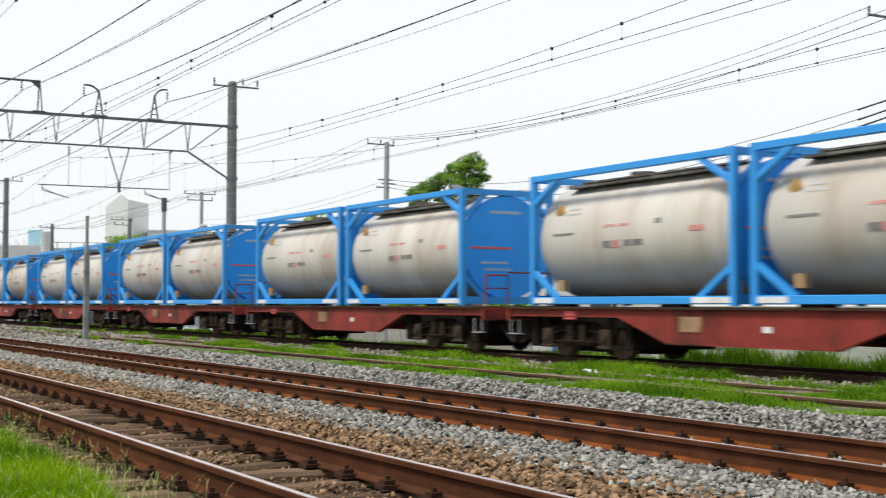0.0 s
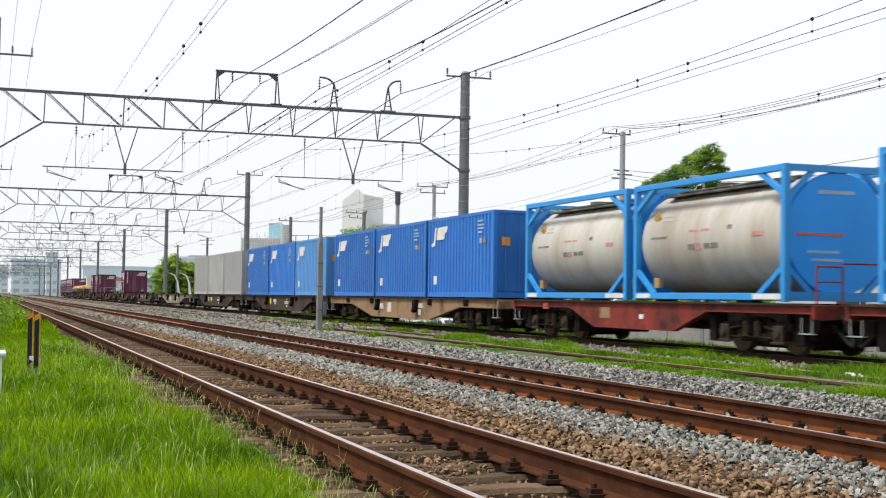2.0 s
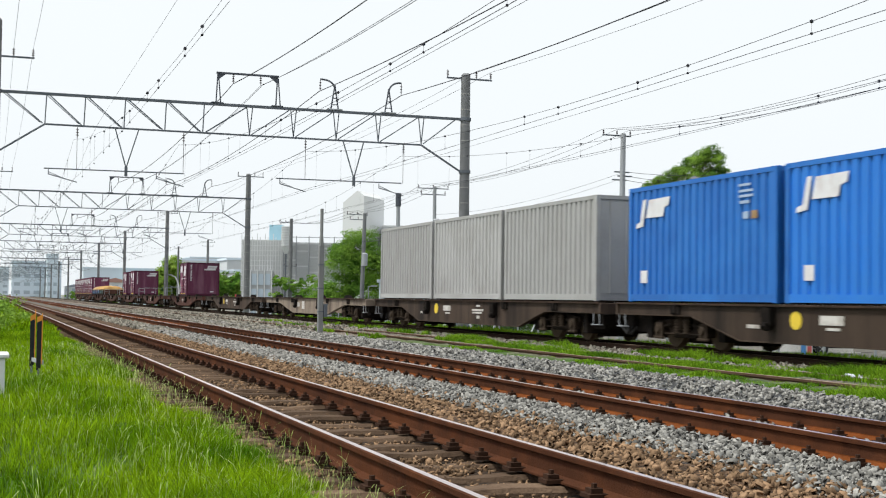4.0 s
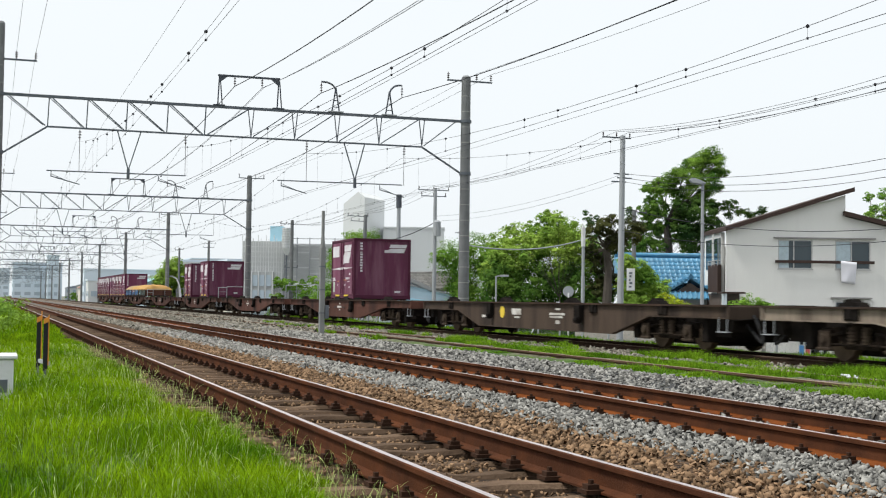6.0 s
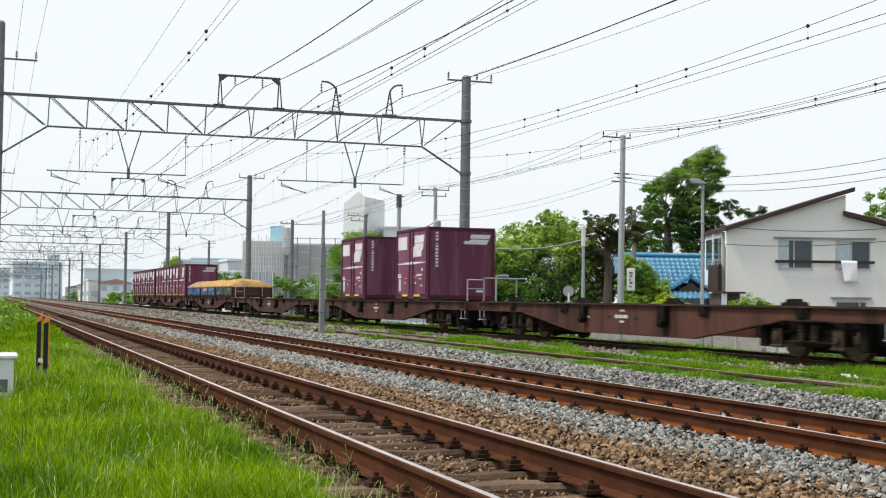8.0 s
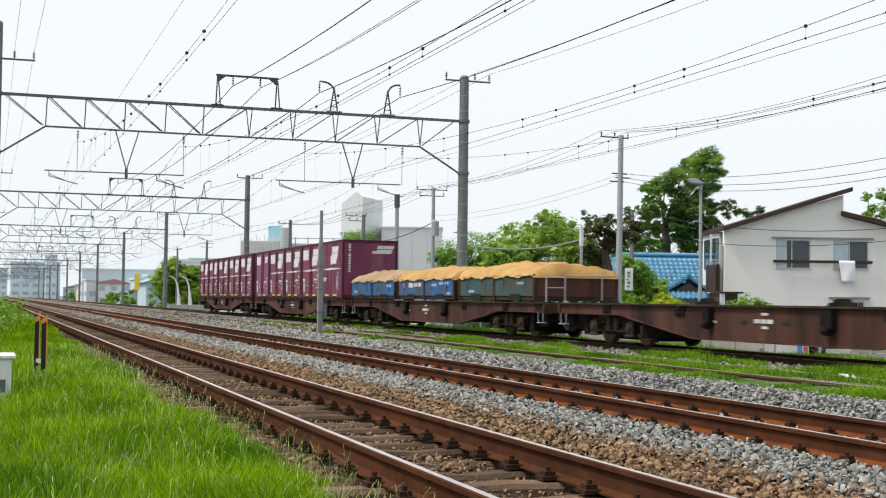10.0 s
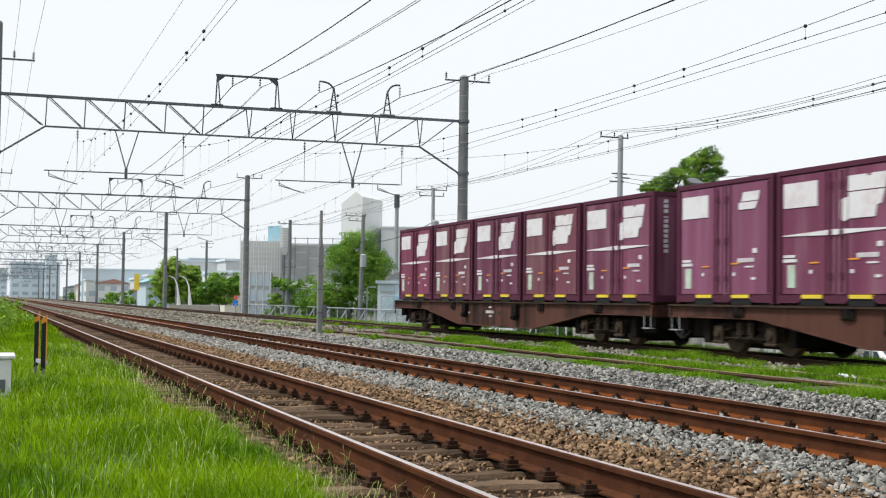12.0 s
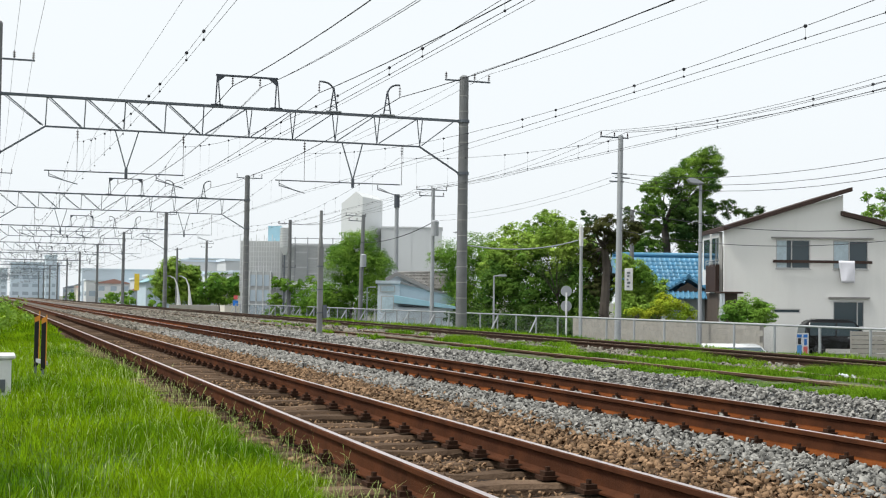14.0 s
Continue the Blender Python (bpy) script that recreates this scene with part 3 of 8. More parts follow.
def make_wagon(length, deep, slope, mat, label, bog, plates, handrail=False, thin=0.24, gear=True, belly=0.29):
    """A container flat wagon with fish-bellied side sills, on two bogies. plates: (y, z, w, h, colour) on the near sill."""
    wg = thing("flat_wagon", label, "railway wagon", "wagons of the train")
    half = length / 2 - 0.42
    top = 0.99
    for sx in (-1, 1):
        bm = B()
        x = 1.14 * sx
        prism(bm, [(-half, top), (half, top), (half, top - thin), (slope, top - thin), (deep, belly), (-deep, belly), (-slope, top - thin), (-half, top - thin)], x - 0.02, x + 0.02)
        part("side_sill", bm, mat, wg, "fish-bellied painted side sill", 0.006)
        bm = B()
        lip = B(); box(lip, x - 0.09, x + 0.09, -half, half, top - 0.02, top + 0.02); part("deck_edge", lip, M["dark_brown"], wg, "dark brown top edge of the sill")
        beam(bm, (x - 0.03 * sx, -deep, belly), (x - 0.03 * sx, deep, belly), 0.14, 0.025)
        for s in (-1, 1):
            beam(bm, (x - 0.03 * sx, s * deep, belly), (x - 0.03 * sx, s * slope, top - thin - 0.01), 0.14, 0.025)
            beam(bm, (x - 0.03 * sx, s * slope, top - thin - 0.01), (x - 0.03 * sx, s * half, top - thin - 0.01), 0.14, 0.025)
        part("flange", bm, mat, wg)
    bm = B()
    box(bm, -0.28, 0.28, -half, half, 0.62, 0.95)
    for i in range(11):
        y = -half + 0.1 + i * (2 * half - 0.2) / 10
        box(bm, -1.1, 1.1, y - 0.07, y + 0.07, 0.80, 0.97)
    part("centre_sill", bm, M["bogie"], wg, "dark centre sill and cross members")
    # dark pockets on the near sill
    for y in (-0.72, -0.36, 0.36, 0.72) if gear else ():
        bm = B()
        box(bm, -1.20, -1.15, y * half - 0.2, y * half + 0.2, top - 0.22, top + 0.01)
        box(bm, -1.23, -1.19, y * half - 0.07, y * half + 0.09, top - 0.2, top - 0.02)
        part("pocket", bm, M["bogie"], wg, "sooty lock pocket on the sill", 0.01)
    # lock castings and brake gear
    for y in (-0.52, -0.16, 0.2, 0.56):
        bm = B()
        prism(bm, [(-0.3, 0.0), (-0.24, 0.07), (-0.1, 0.075), (-0.06, 0.13), (0.1, 0.12), (0.14, 0.06), (0.26, 0.06), (0.3, 0.0)], -0.12, 0.12)
        part("lock_casting", bm, M["bogie"], wg, m=pose(-1.06, y * half * 1.3, 1.012))
    for y, w, z0 in ((-deep * 0.62, 0.32, 0.6), (deep * 0.75, 0.28, 0.62)) if gear else ():
        bm = B()
        box(bm, -1.3, -1.17, y - w / 2, y + w / 2, z0, 0.94)
        bar(bm, (-1.27, y - w * 0.3, z0 - 0.02), (-1.27, y + w * 0.3, z0 - 0.02), 0.09, n=8)
        part("brake_gear", bm, M["bogie"], wg)
    bm = B()
    bar(bm, (0.55, -deep * 0.8, 0.66), (0.55, -deep * 0.2, 0.66), 0.19, n=12)
    part("air_tank", bm, M["bogie"], wg)
    bm = B()
    bar(bm, (-0.55, deep * 0.25, 0.64), (-0.55, deep * 0.7, 0.64), 0.16, n=12)
    part("air_tank", bm, M["bogie"], wg)
    for s in (-1, 1):
        bm = B()
        box(bm, -1.2, 1.2, s * half - 0.05, s * half + 0.05, 0.72, 0.985)
        part("end_sill", bm, mat, wg, bevel=0.01)
        bm = B()
        box(bm, -0.11, 0.11, s * (half + 0.0), s * (half + 0.42), 0.76, 0.98)
        box(bm, -0.18, 0.18, s * (half + 0.3) - 0.1, s * (half + 0.3) + 0.1, 0.72, 1.02)
        part("coupler", bm, M["bogie"], wg)
        bm = B()
        box(bm, -1.0, 1.0, s * (half - 0.32) - 0.14, s * (half - 0.32) + 0.14, 0.46, 0.74)
        box(bm, -0.85, 0.85, s * (half - 0.7) - 0.3, s * (half - 0.7) + 0.3, 0.34, 0.8)
        bar(bm, (-1.15, s * (half + 0.1), 0.70), (0.1, s * (half + 0.16), 0.78), 0.018, n=6)
        bar(bm, (-1.15, s * (half + 0.1), 0.70), (-1.15, s * (half + 0.12), 0.52), 0.018, n=6)
        part("uncoupling_gear", bm, M["bogie"], wg)
        bm = B()
        hose = [(-0.62, s * (half + 0.06 + 0.42 * math.sin(math.pi * k / 8) - 0.3 * (k / 8) ** 2), 0.80 - 0.46 * math.sin(math.pi * k / 8) - 0.16 * k / 8) for k in range(9)]
        rings = []
        for k, p in enumerate(hose):
            d = (Vector(hose[min(k + 1, 8)]) - Vector(hose[max(k - 1, 0)])).normalized()
            u = Vector((1, 0, 0))
            v = d.cross(u)
            rings.append([bm.verts.new(Vector(p) + 0.034 * (math.cos(a * math.pi / 3) * u + math.sin(a * math.pi / 3) * v)) for a in range(6)])
        for r, q in zip(rings, rings[1:]):
            for a in range(6):
                bm.faces.new((r[a], r[(a + 1) % 6], q[(a + 1) % 6], q[a]))
        bm.faces.new(rings[0][::-1])
        bm.faces.new(rings[-1])
        bmesh.ops.recalc_face_normals(bm, faces=bm.faces[:])
        part("brake_hose", bm, M["matte_black"], wg, "black hanging brake hose")
        bm = B()
        for dy in (0.0, 0.32):
            bar(bm, (-1.17, s * (half - 0.06 - dy), 0.75), (-1.17, s * (half - 0.06 - dy), 0.46), 0.012)
        box(bm, -1.22, -1.08, s * (half - 0.22) - 0.18, s * (half - 0.22) + 0.18, 0.45, 0.468)
        part("step", bm, M["pole_light"], wg, "pale metal shunter's step")
        # Dark panels added as filler to deepen the shade under the wagon end
        bm = B()
        box(bm, -0.95, 0.95, s * (half - 1.15) - 0.04, s * (half - 1.15) + 0.04, 0.5, 0.92)
        for x in (-0.7, 0.7):
            box(bm, x - 0.12, x + 0.12, s * (half - 0.75) - 0.25, s * (half - 0.75) + 0.25, 0.55, 0.9)
        part("brake_rigging", bm, M["bogie"], wg)
    if handrail:
        bm = B()
        for x in (-1.1, -0.55):
            bar(bm, (x, -half + 0.02, 0.98), (x, -half + 0.02, 1.68), 0.022)
        bar(bm, (-1.1, -half + 0.02, 1.68), (-0.55, -half + 0.02, 1.68), 0.022)
        bar(bm, (-1.1, -half + 0.02, 1.4), (-0.55, -half + 0.02, 1.4), 0.016)
        bar(bm, (0.55, -half + 0.02, 0.98), (0.55, -half + 0.02, 1.75), 0.02)
        bar(bm, (-0.55, -half + 0.02, 1.74), (0.9, -half + 0.02, 1.74), 0.02)
        part("handrail", bm, mat if thin < 0.2 else M["pole_light"], wg)
    for y, z, w, h, c in plates:
        bm = B()
        if c == "yellow_paint":
            prism(bm, [(y + w / 2 * math.cos(a * math.pi / 8), z + h / 2 * math.sin(a * math.pi / 8)) for a in range(16)], -1.172, -1.155)
        else:
            box(bm, -1.172, -1.155, y - w / 2, y + w / 2, z - h / 2, z + h / 2)
        part("plate", bm, M[c], wg)
    for s in (-1, 1):
        # Plain dark filler boxes stand in for underfloor gear and its shade
        bm = B()
        box(bm, -0.7, 0.7, s * bog - 1.5, s * bog + 1.5, 0.60, 0.92)
        for y in (-1.55, 1.55):
            box(bm, -1.0, 1.0, s * bog + y - 0.12, s * bog + y + 0.12, 0.22, 0.9)
        part("underfloor_gear", bm, M["bogie"], wg, bevel=0.02)
        bg = bogie(wg, s * bog)
        # Dark box added between the wheels to block the bright view through
        bm = B(); box(bm, -0.5, 0.5, -1.5, 1.5, 0.14, 0.72); part("brake_rig", bm, M["bogie"], bg, bevel=0.03)
        for y in (-0.95, 0.95):
            for sx in (-1, 1):
                part("wheel", BOGIE["wheel"], None, bg, m=pose(0.53 * sx, y, 0.43) @ pose(0, 0, 0, 0, 0, 0 if sx < 0 else 180))
            part("axle", BOGIE["axle"], None, bg, m=pose(0, y, 0.43))
        for sx in (-1, 1):
            part("side_frame", BOGIE["side_frame"], None, bg, m=pose(0.93 * sx, 0, 0) @ pose(0, 0, 0, 0, 0, 0 if sx < 0 else 180))
            for y in (-0.95, 0.95):
                part("axle_box", BOGIE["axle_box"], None, bg, m=pose(1.0 * sx, y, 0.43) @ pose(0, 0, 0, 0, 0, 0 if sx < 0 else 180))
            for y in (-0.2, 0.2):
                part("spring", BOGIE["spring"], None, bg, m=pose(1.02 * sx, y, 0.36))
        part("bolster", BOGIE["bolster"], None, bg)
    return wg


def plate_on_side(parent, name, y, z, w, h, mat, x=-1.222, lean=0.0, label="", t=0.012):
    """A thin painted patch on a container's near side."""
    bm = B()
    prism(bm, [(y - w / 2 + lean * h / 2 * -1, z - h / 2), (y + w / 2 - lean * h / 2, z - h / 2), (y + w / 2 + lean * h / 2, z + h / 2), (y - w / 2 + lean * h / 2, z + h / 2)], x - t, x)
    return part(name, bm, mat, parent, label)


def patch(parent, name, pts, mat, x, label="", t=0.012):
    bm = B()
    prism(bm, pts, x - t, x)
    return part(name, bm, mat, parent, label)


def corrugated(bm, y0, y1, z0, z1, x, n, depth=0.035):
    """A ribbed wall in the plane x, ribs upright."""
    pts = []
    p = (y1 - y0) / n
    for i in range(n):
        a = y0 + i * p
        pts += [(x, a), (x, a + p * 0.52), (x + depth, a + p * 0.60), (x + depth, a + p * 0.92)]
    pts.append((x, y1))
    lo = [bm.verts.new((q[0], q[1], z0)) for q in pts]
    hi = [bm.verts.new((q[0], q[1], z1)) for q in pts]
    for i in range(len(pts) - 1):
        bm.faces.new((lo[i], lo[i + 1], hi[i + 1], hi[i]))


def make_small_container(ribbed=False, logo=True, paint="purple", small=False):
    """A 12-foot maroon freight container; near side at -x, front end at -y. Origin at its base centre."""
    c = thing("freight_container", "weathered maroon 12-foot freight container with white markings", "freight container", "maroon containers on the train")
    L, W2, H0 = 3.66 / 2, 1.225, 2.5
    x = -W2
    bm = B()
    box(bm, x + (0.075 if ribbed else 0.05), W2, -L + 0.04, L - 0.04, 0.12, H0 - 0.05)
    part("body", bm, M[paint], c, bevel=0.01)
    # Box added to close the gap below; the gap's shade is its dark colour
    bm = B(); box(bm, x + 0.12, W2 - 0.12, -L + 0.1, L - 0.1, -0.018, 0.12); part("floor_frame", bm, M["dark_brown"], c, "dark floor frame closing the gap underneath")
    # Corner posts darker than the body: shade between containers put into colour
    for y in (-L, L - 0.1):
        for sx in (x, W2 - 0.1):
            bm = B()
            box(bm, sx, sx + 0.1, y, y + 0.1, 0.0, H0)
            part("corner_post", bm, M["purple_dark"], c, bevel=0.008)
    for sx in (x, W2 - 0.08):
        bm = B(); box(bm, sx, sx + 0.08, -L + 0.1, L - 0.1, H0 - 0.1, H0 - 0.003); part("top_rail", bm, M["purple_dark"], c, "", 0.006)
        bm = B(); prism(bm, [(-L + 0.1, 0.03), (-L + 0.1, 0.17), (L - 0.1, 0.17), (L - 0.1, 0.03), (1.15, 0.03), (1.0, 0.11), (0.4, 0.11), (0.25, 0.03), (-0.25, 0.03), (-0.4, 0.11), (-1.0, 0.11), (-1.15, 0.03)], sx + 0.002, sx + 0.078)
        part("bottom_rail", bm, M["purple_dark"], c, "dark bottom rail with fork pockets")
    for y in (-L + 0.003, L - 0.083):
        for z0, z1 in ((H0 - 0.1, H0 - 0.004), (0.03, 0.17)):
            bm = B(); box(bm, x + 0.1, W2 - 0.1, y, y + 0.08, z0, z1); part("end_rail", bm, M["purple_dark"], c)
    bm = B()
    box(bm, x + 0.04, W2 - 0.04, -L + 0.05, L - 0.05, H0 - 0.05, H0 - 0.02)
    part("roof", bm, M["purple_dark"], c)
    if ribbed:
        bm = B()
        corrugated(bm, -L + 0.1, L - 0.1, 0.17, H0 - 0.1, x + 0.012, 14, 0.055)
        part("ribbed_side", bm, M[paint], c)
    else:
        for a, b in ((-L + 0.12, -0.03), (0.03, L - 0.12)):
            bm = B()
            box(bm, x + 0.015, x + 0.05, a, b, 0.19, H0 - 0.12)
            part("door", bm, M[paint], c, "hinged maroon side door", 0.01)
        for y in (-0.3, 0.3):
            bm = B(); box(bm, x + 0.006, x + 0.05, y - 0.035, y + 0.035, 0.19, H0 - 0.12); part("door_post", bm, M["purple_dark"], c)
        for y in (-0.16, 0.16, -L + 0.16, L - 0.16):
            bm = B(); bar(bm, (x + 0.0, y, 0.22), (x + 0.0, y, H0 - 0.14), 0.02, n=8)
            if abs(y) < 1:
                for z in (0.5, 1.25, 2.1):
                    box(bm, x - 0.012, x + 0.03, y - 0.05, y + 0.05, z - 0.07, z + 0.07)
            part("locking_rod", bm, M["purple_dark"], c, "dark locking rod")
    sx = x + 0.014
    # markings: panel, slanted emblem, tapering stripe, labels
    if not ribbed:
        patch(c, "panel_mark", [(0.55, 1.78), (1.6, 1.78), (1.6, 2.24), (0.55, 2.24)], M["worn_white"], sx, "white painted panel")
    if small:
        patch(c, "emblem", [(-0.62, 1.86), (-0.62, 2.0), (-1.3, 2.0), (-1.2, 1.86)], M["worn_white"], sx - 0.001, "small white emblem shape")
        patch(c, "emblem", [(-0.72, 2.02), (-0.78, 2.2), (-1.36, 2.2), (-1.32, 2.02)], M["worn_white"], sx - 0.001)
    else:
        e0 = -0.35 if not ribbed else -0.1
        patch(c, "emblem", [(e0 + 0.24, 1.52), (e0 + 0.24, 1.84), (e0 + 0.02, 1.88), (e0 + 0.02, 1.48), (e0 + 0.14, 1.46)], M["worn_white"], sx - 0.001, "white emblem block")
        patch(c, "emblem", [(e0, 1.50), (e0, 1.955), (e0 - 0.98, 1.955), (e0 - 0.90, 1.72), (e0 - 0.78, 1.70), (e0 - 0.72, 1.50)], M["worn_white"], sx - 0.001)
        patch(c, "emblem", [(e0, 1.975), (e0, 2.24), (e0 - 0.5, 2.24), (e0 - 0.52, 2.2), (e0 - 0.62, 2.2), (e0 - 0.62, 2.24), (e0 - 1.06, 2.24), (e0 - 0.99, 1.975)], M["worn_white"], sx - 0.001)
        patch(c, "stripe", [(1.62, 1.265), (1.62, 1.28), (0.1, 1.335), (-1.62, 1.30), (-1.62, 1.285), (0.1, 1.235)], M["worn_white"], sx - 0.002, "tapering white stripe")
    doors = [(1.42, 0.89, 0.36, 0.05, "worn_white"), (1.40, 0.81, 0.42, 0.06, "worn_white"), (1.35, 0.52, 0.24, 0.42, "pale_green_paint"), (-1.2, 1.04, 0.14, 0.09, "worn_white"), (0.75, 0.60, 0.08, 0.07, "worn_white"), (-0.45, 0.59, 0.08, 0.07, "worn_white"),
             (0.65, 0.76, 0.28, 0.03, "orange_paint"), (-0.5, 0.8, 0.3, 0.03, "orange_paint")] + [(-0.62 - 0.1 * k, 0.86, 0.07, 0.08, "worn_white") for k in range(6)] + [(-1.0, 0.73, 0.3, 0.03, "worn_white"), (-1.15, 0.5, 0.16, 0.05, "worn_white")]
    ribs = [(1.1, 0.88, 0.5, 0.08, "worn_white"), (1.12, 0.78, 0.4, 0.04, "worn_white")] + [(-0.98, 0.5 + 0.1 * k, 0.07, 0.07, "worn_white") for k in range(5)] + [(-1.16, 0.42 + 0.1 * k, 0.07, 0.07, "worn_white") for k in range(8)]
    for y, z, w, h, col in ribs if ribbed else doors:
        plate_on_side(c, "label", y, z, w, h, M[col], sx)
    for y in (0.7, -0.7):
        bm = B()
        box(bm, x - 0.015, x + 0.02, y - 0.31, y + 0.31, 0.115, 0.185)
        part("fork_pocket_mark", bm, M["yellow_paint"], c, "yellow fork pocket strip")
        # Solid black block: the pocket's inner shade as colour
        bm = B(); box(bm, x + 0.006, x + 0.05, y - 0.36, y + 0.36, -0.012, 0.108); part("fork_pocket", bm, M["matte_black"], c, "black block painted in as the shaded fork pocket opening")
    # front end: emblem, code column, sill
    ey = -L + 0.04
    def on_end(name, pts, mat, label=""):
        bm = B()
        prism(bm, pts, ey - 0.012, ey, axis=1)
        part(name, bm, M[mat], c, label)
    if logo:
        on_end("emblem", [(0.1, 1.93), (0.92, 1.93), (1.0, 2.10), (0.36, 2.10), (0.26, 2.04), (0.1, 2.04)], "worn_white", "white emblem shape")
        on_end("emblem", [(0.30, 2.13), (1.02, 2.13), (1.07, 2.27), (0.36, 2.27)], "worn_white")
    for i in range(11):
        z = 2.25 - i * 0.112
        on_end("code_mark", [(-0.94, z), (-0.84, z), (-0.84, z + (0.075 if i != 3 else 0.03)), (-0.94, z + (0.075 if i != 3 else 0.03))], "worn_white")
    on_end("label", [(0.55, 0.28), (0.8, 0.28), (0.8, 0.36), (0.55, 0.36)], "worn_white")
    return c


def make_long_container(mat, pale_logo=True, label="", seed=0, n_ribs=20):
    """A 20-foot ribbed steel container; near side at -x, front end at -y."""
    c = thing("freight_container", label, "freight container")
    L, W2, H0 = 6.03 / 2, 1.22, 2.6
    x = -W2
    bm = B()
    box(bm, x + 0.085, W2 - 0.02, -L + 0.05, L - 0.05, 0.1, H0 - 0.04)
    part("body", bm, mat, c)
    # Same dark gap filler under the long container, shade as colour
    bm = B(); box(bm, x + 0.12, W2 - 0.12, -L + 0.14, L - 0.14, -0.018, 0.1); part("floor_frame", bm, M["dark_brown"], c, "dark floor frame closing the gap underneath")
    bm = B()
    corrugated(bm, -L + 0.12, L - 0.12, 0.16, H0 - 0.1, x + 0.012, n_ribs, 0.04)
    part("ribbed_side", bm, mat, c)
    for y in (-L, L - 0.13):
        for sx in (x, W2 - 0.13):
            bm = B()
            box(bm, sx, sx + 0.13, y, y + 0.13, 0, H0)
            part("corner_post", bm, mat, c, bevel=0.01)
    for z0, z1 in ((H0 - 0.1, H0 - 0.004), (0.02, 0.17)):
        for sx in (x, W2 - 0.07):
            bm = B(); box(bm, sx + 0.004, sx + 0.066, -L + 0.13, L - 0.13, z0, z1); part("side_rail", bm, mat, c)
        for y in (-L, L - 0.07):
            bm = B(); box(bm, x + 0.13, W2 - 0.13, y + 0.004, y + 0.066, z0, z1 - 0.002); part("end_rail", bm, mat, c)
    for sx in (-0.61, 0.61):
        bm = B()
        box(bm, sx - 0.55, sx + 0.55, -L + 0.03, -L + 0.055, 0.2, H0 - 0.15)
        leaf = part("end_door", bm, mat, c)
        for dx in (-0.22, 0.22):
            bm = B()
            bar(bm, (sx + dx, -L + 0.018, 0.2), (sx + dx, -L + 0.018, H0 - 0.15), 0.02, n=8)
            part("lock_rod", bm, mat, leaf)
    if pale_logo:
        sx = x + 0.008
        y0 = 2.15
        for pts in ([(0.50, 1.66), (0.16, 1.70), (0.02, 2.30), (0.16, 2.30), (0.30, 1.80), (0.48, 1.76)], [(0.02, 1.88), (-0.76, 1.88), (-0.82, 2.08), (-1.0, 2.12), (-1.06, 2.30), (-0.10, 2.28)]):
            patch(c, "emblem", [(y0 + p, z) for p, z in pts], M["white_paint"], sx, "white emblem shape")
        for y, z, w, h, col in ((-1.9, 2.32, 0.42, 0.05, "faint_paint"), (-1.95, 2.2, 0.5, 0.05, "faint_paint"), (-1.95, 2.1, 0.5, 0.05, "faint_paint"), (-1.9, 1.98, 0.36, 0.06, "faint_paint"), (-1.95, 1.72, 0.2, 0.14, "faint_paint"), (-2.25, 1.72, 0.22, 0.16, "tarp_tan"), (2.25, 0.56, 0.3, 0.28, "white_paint")):
            plate_on_side(c, "label", y, z, w, h, M[col], sx)
        bm = B()
        box(bm, -0.95, -0.7, -L + 0.0, -L + 0.03, 1.55, 1.8)
        part("label", bm, M["orange_paint"], c)
    return c


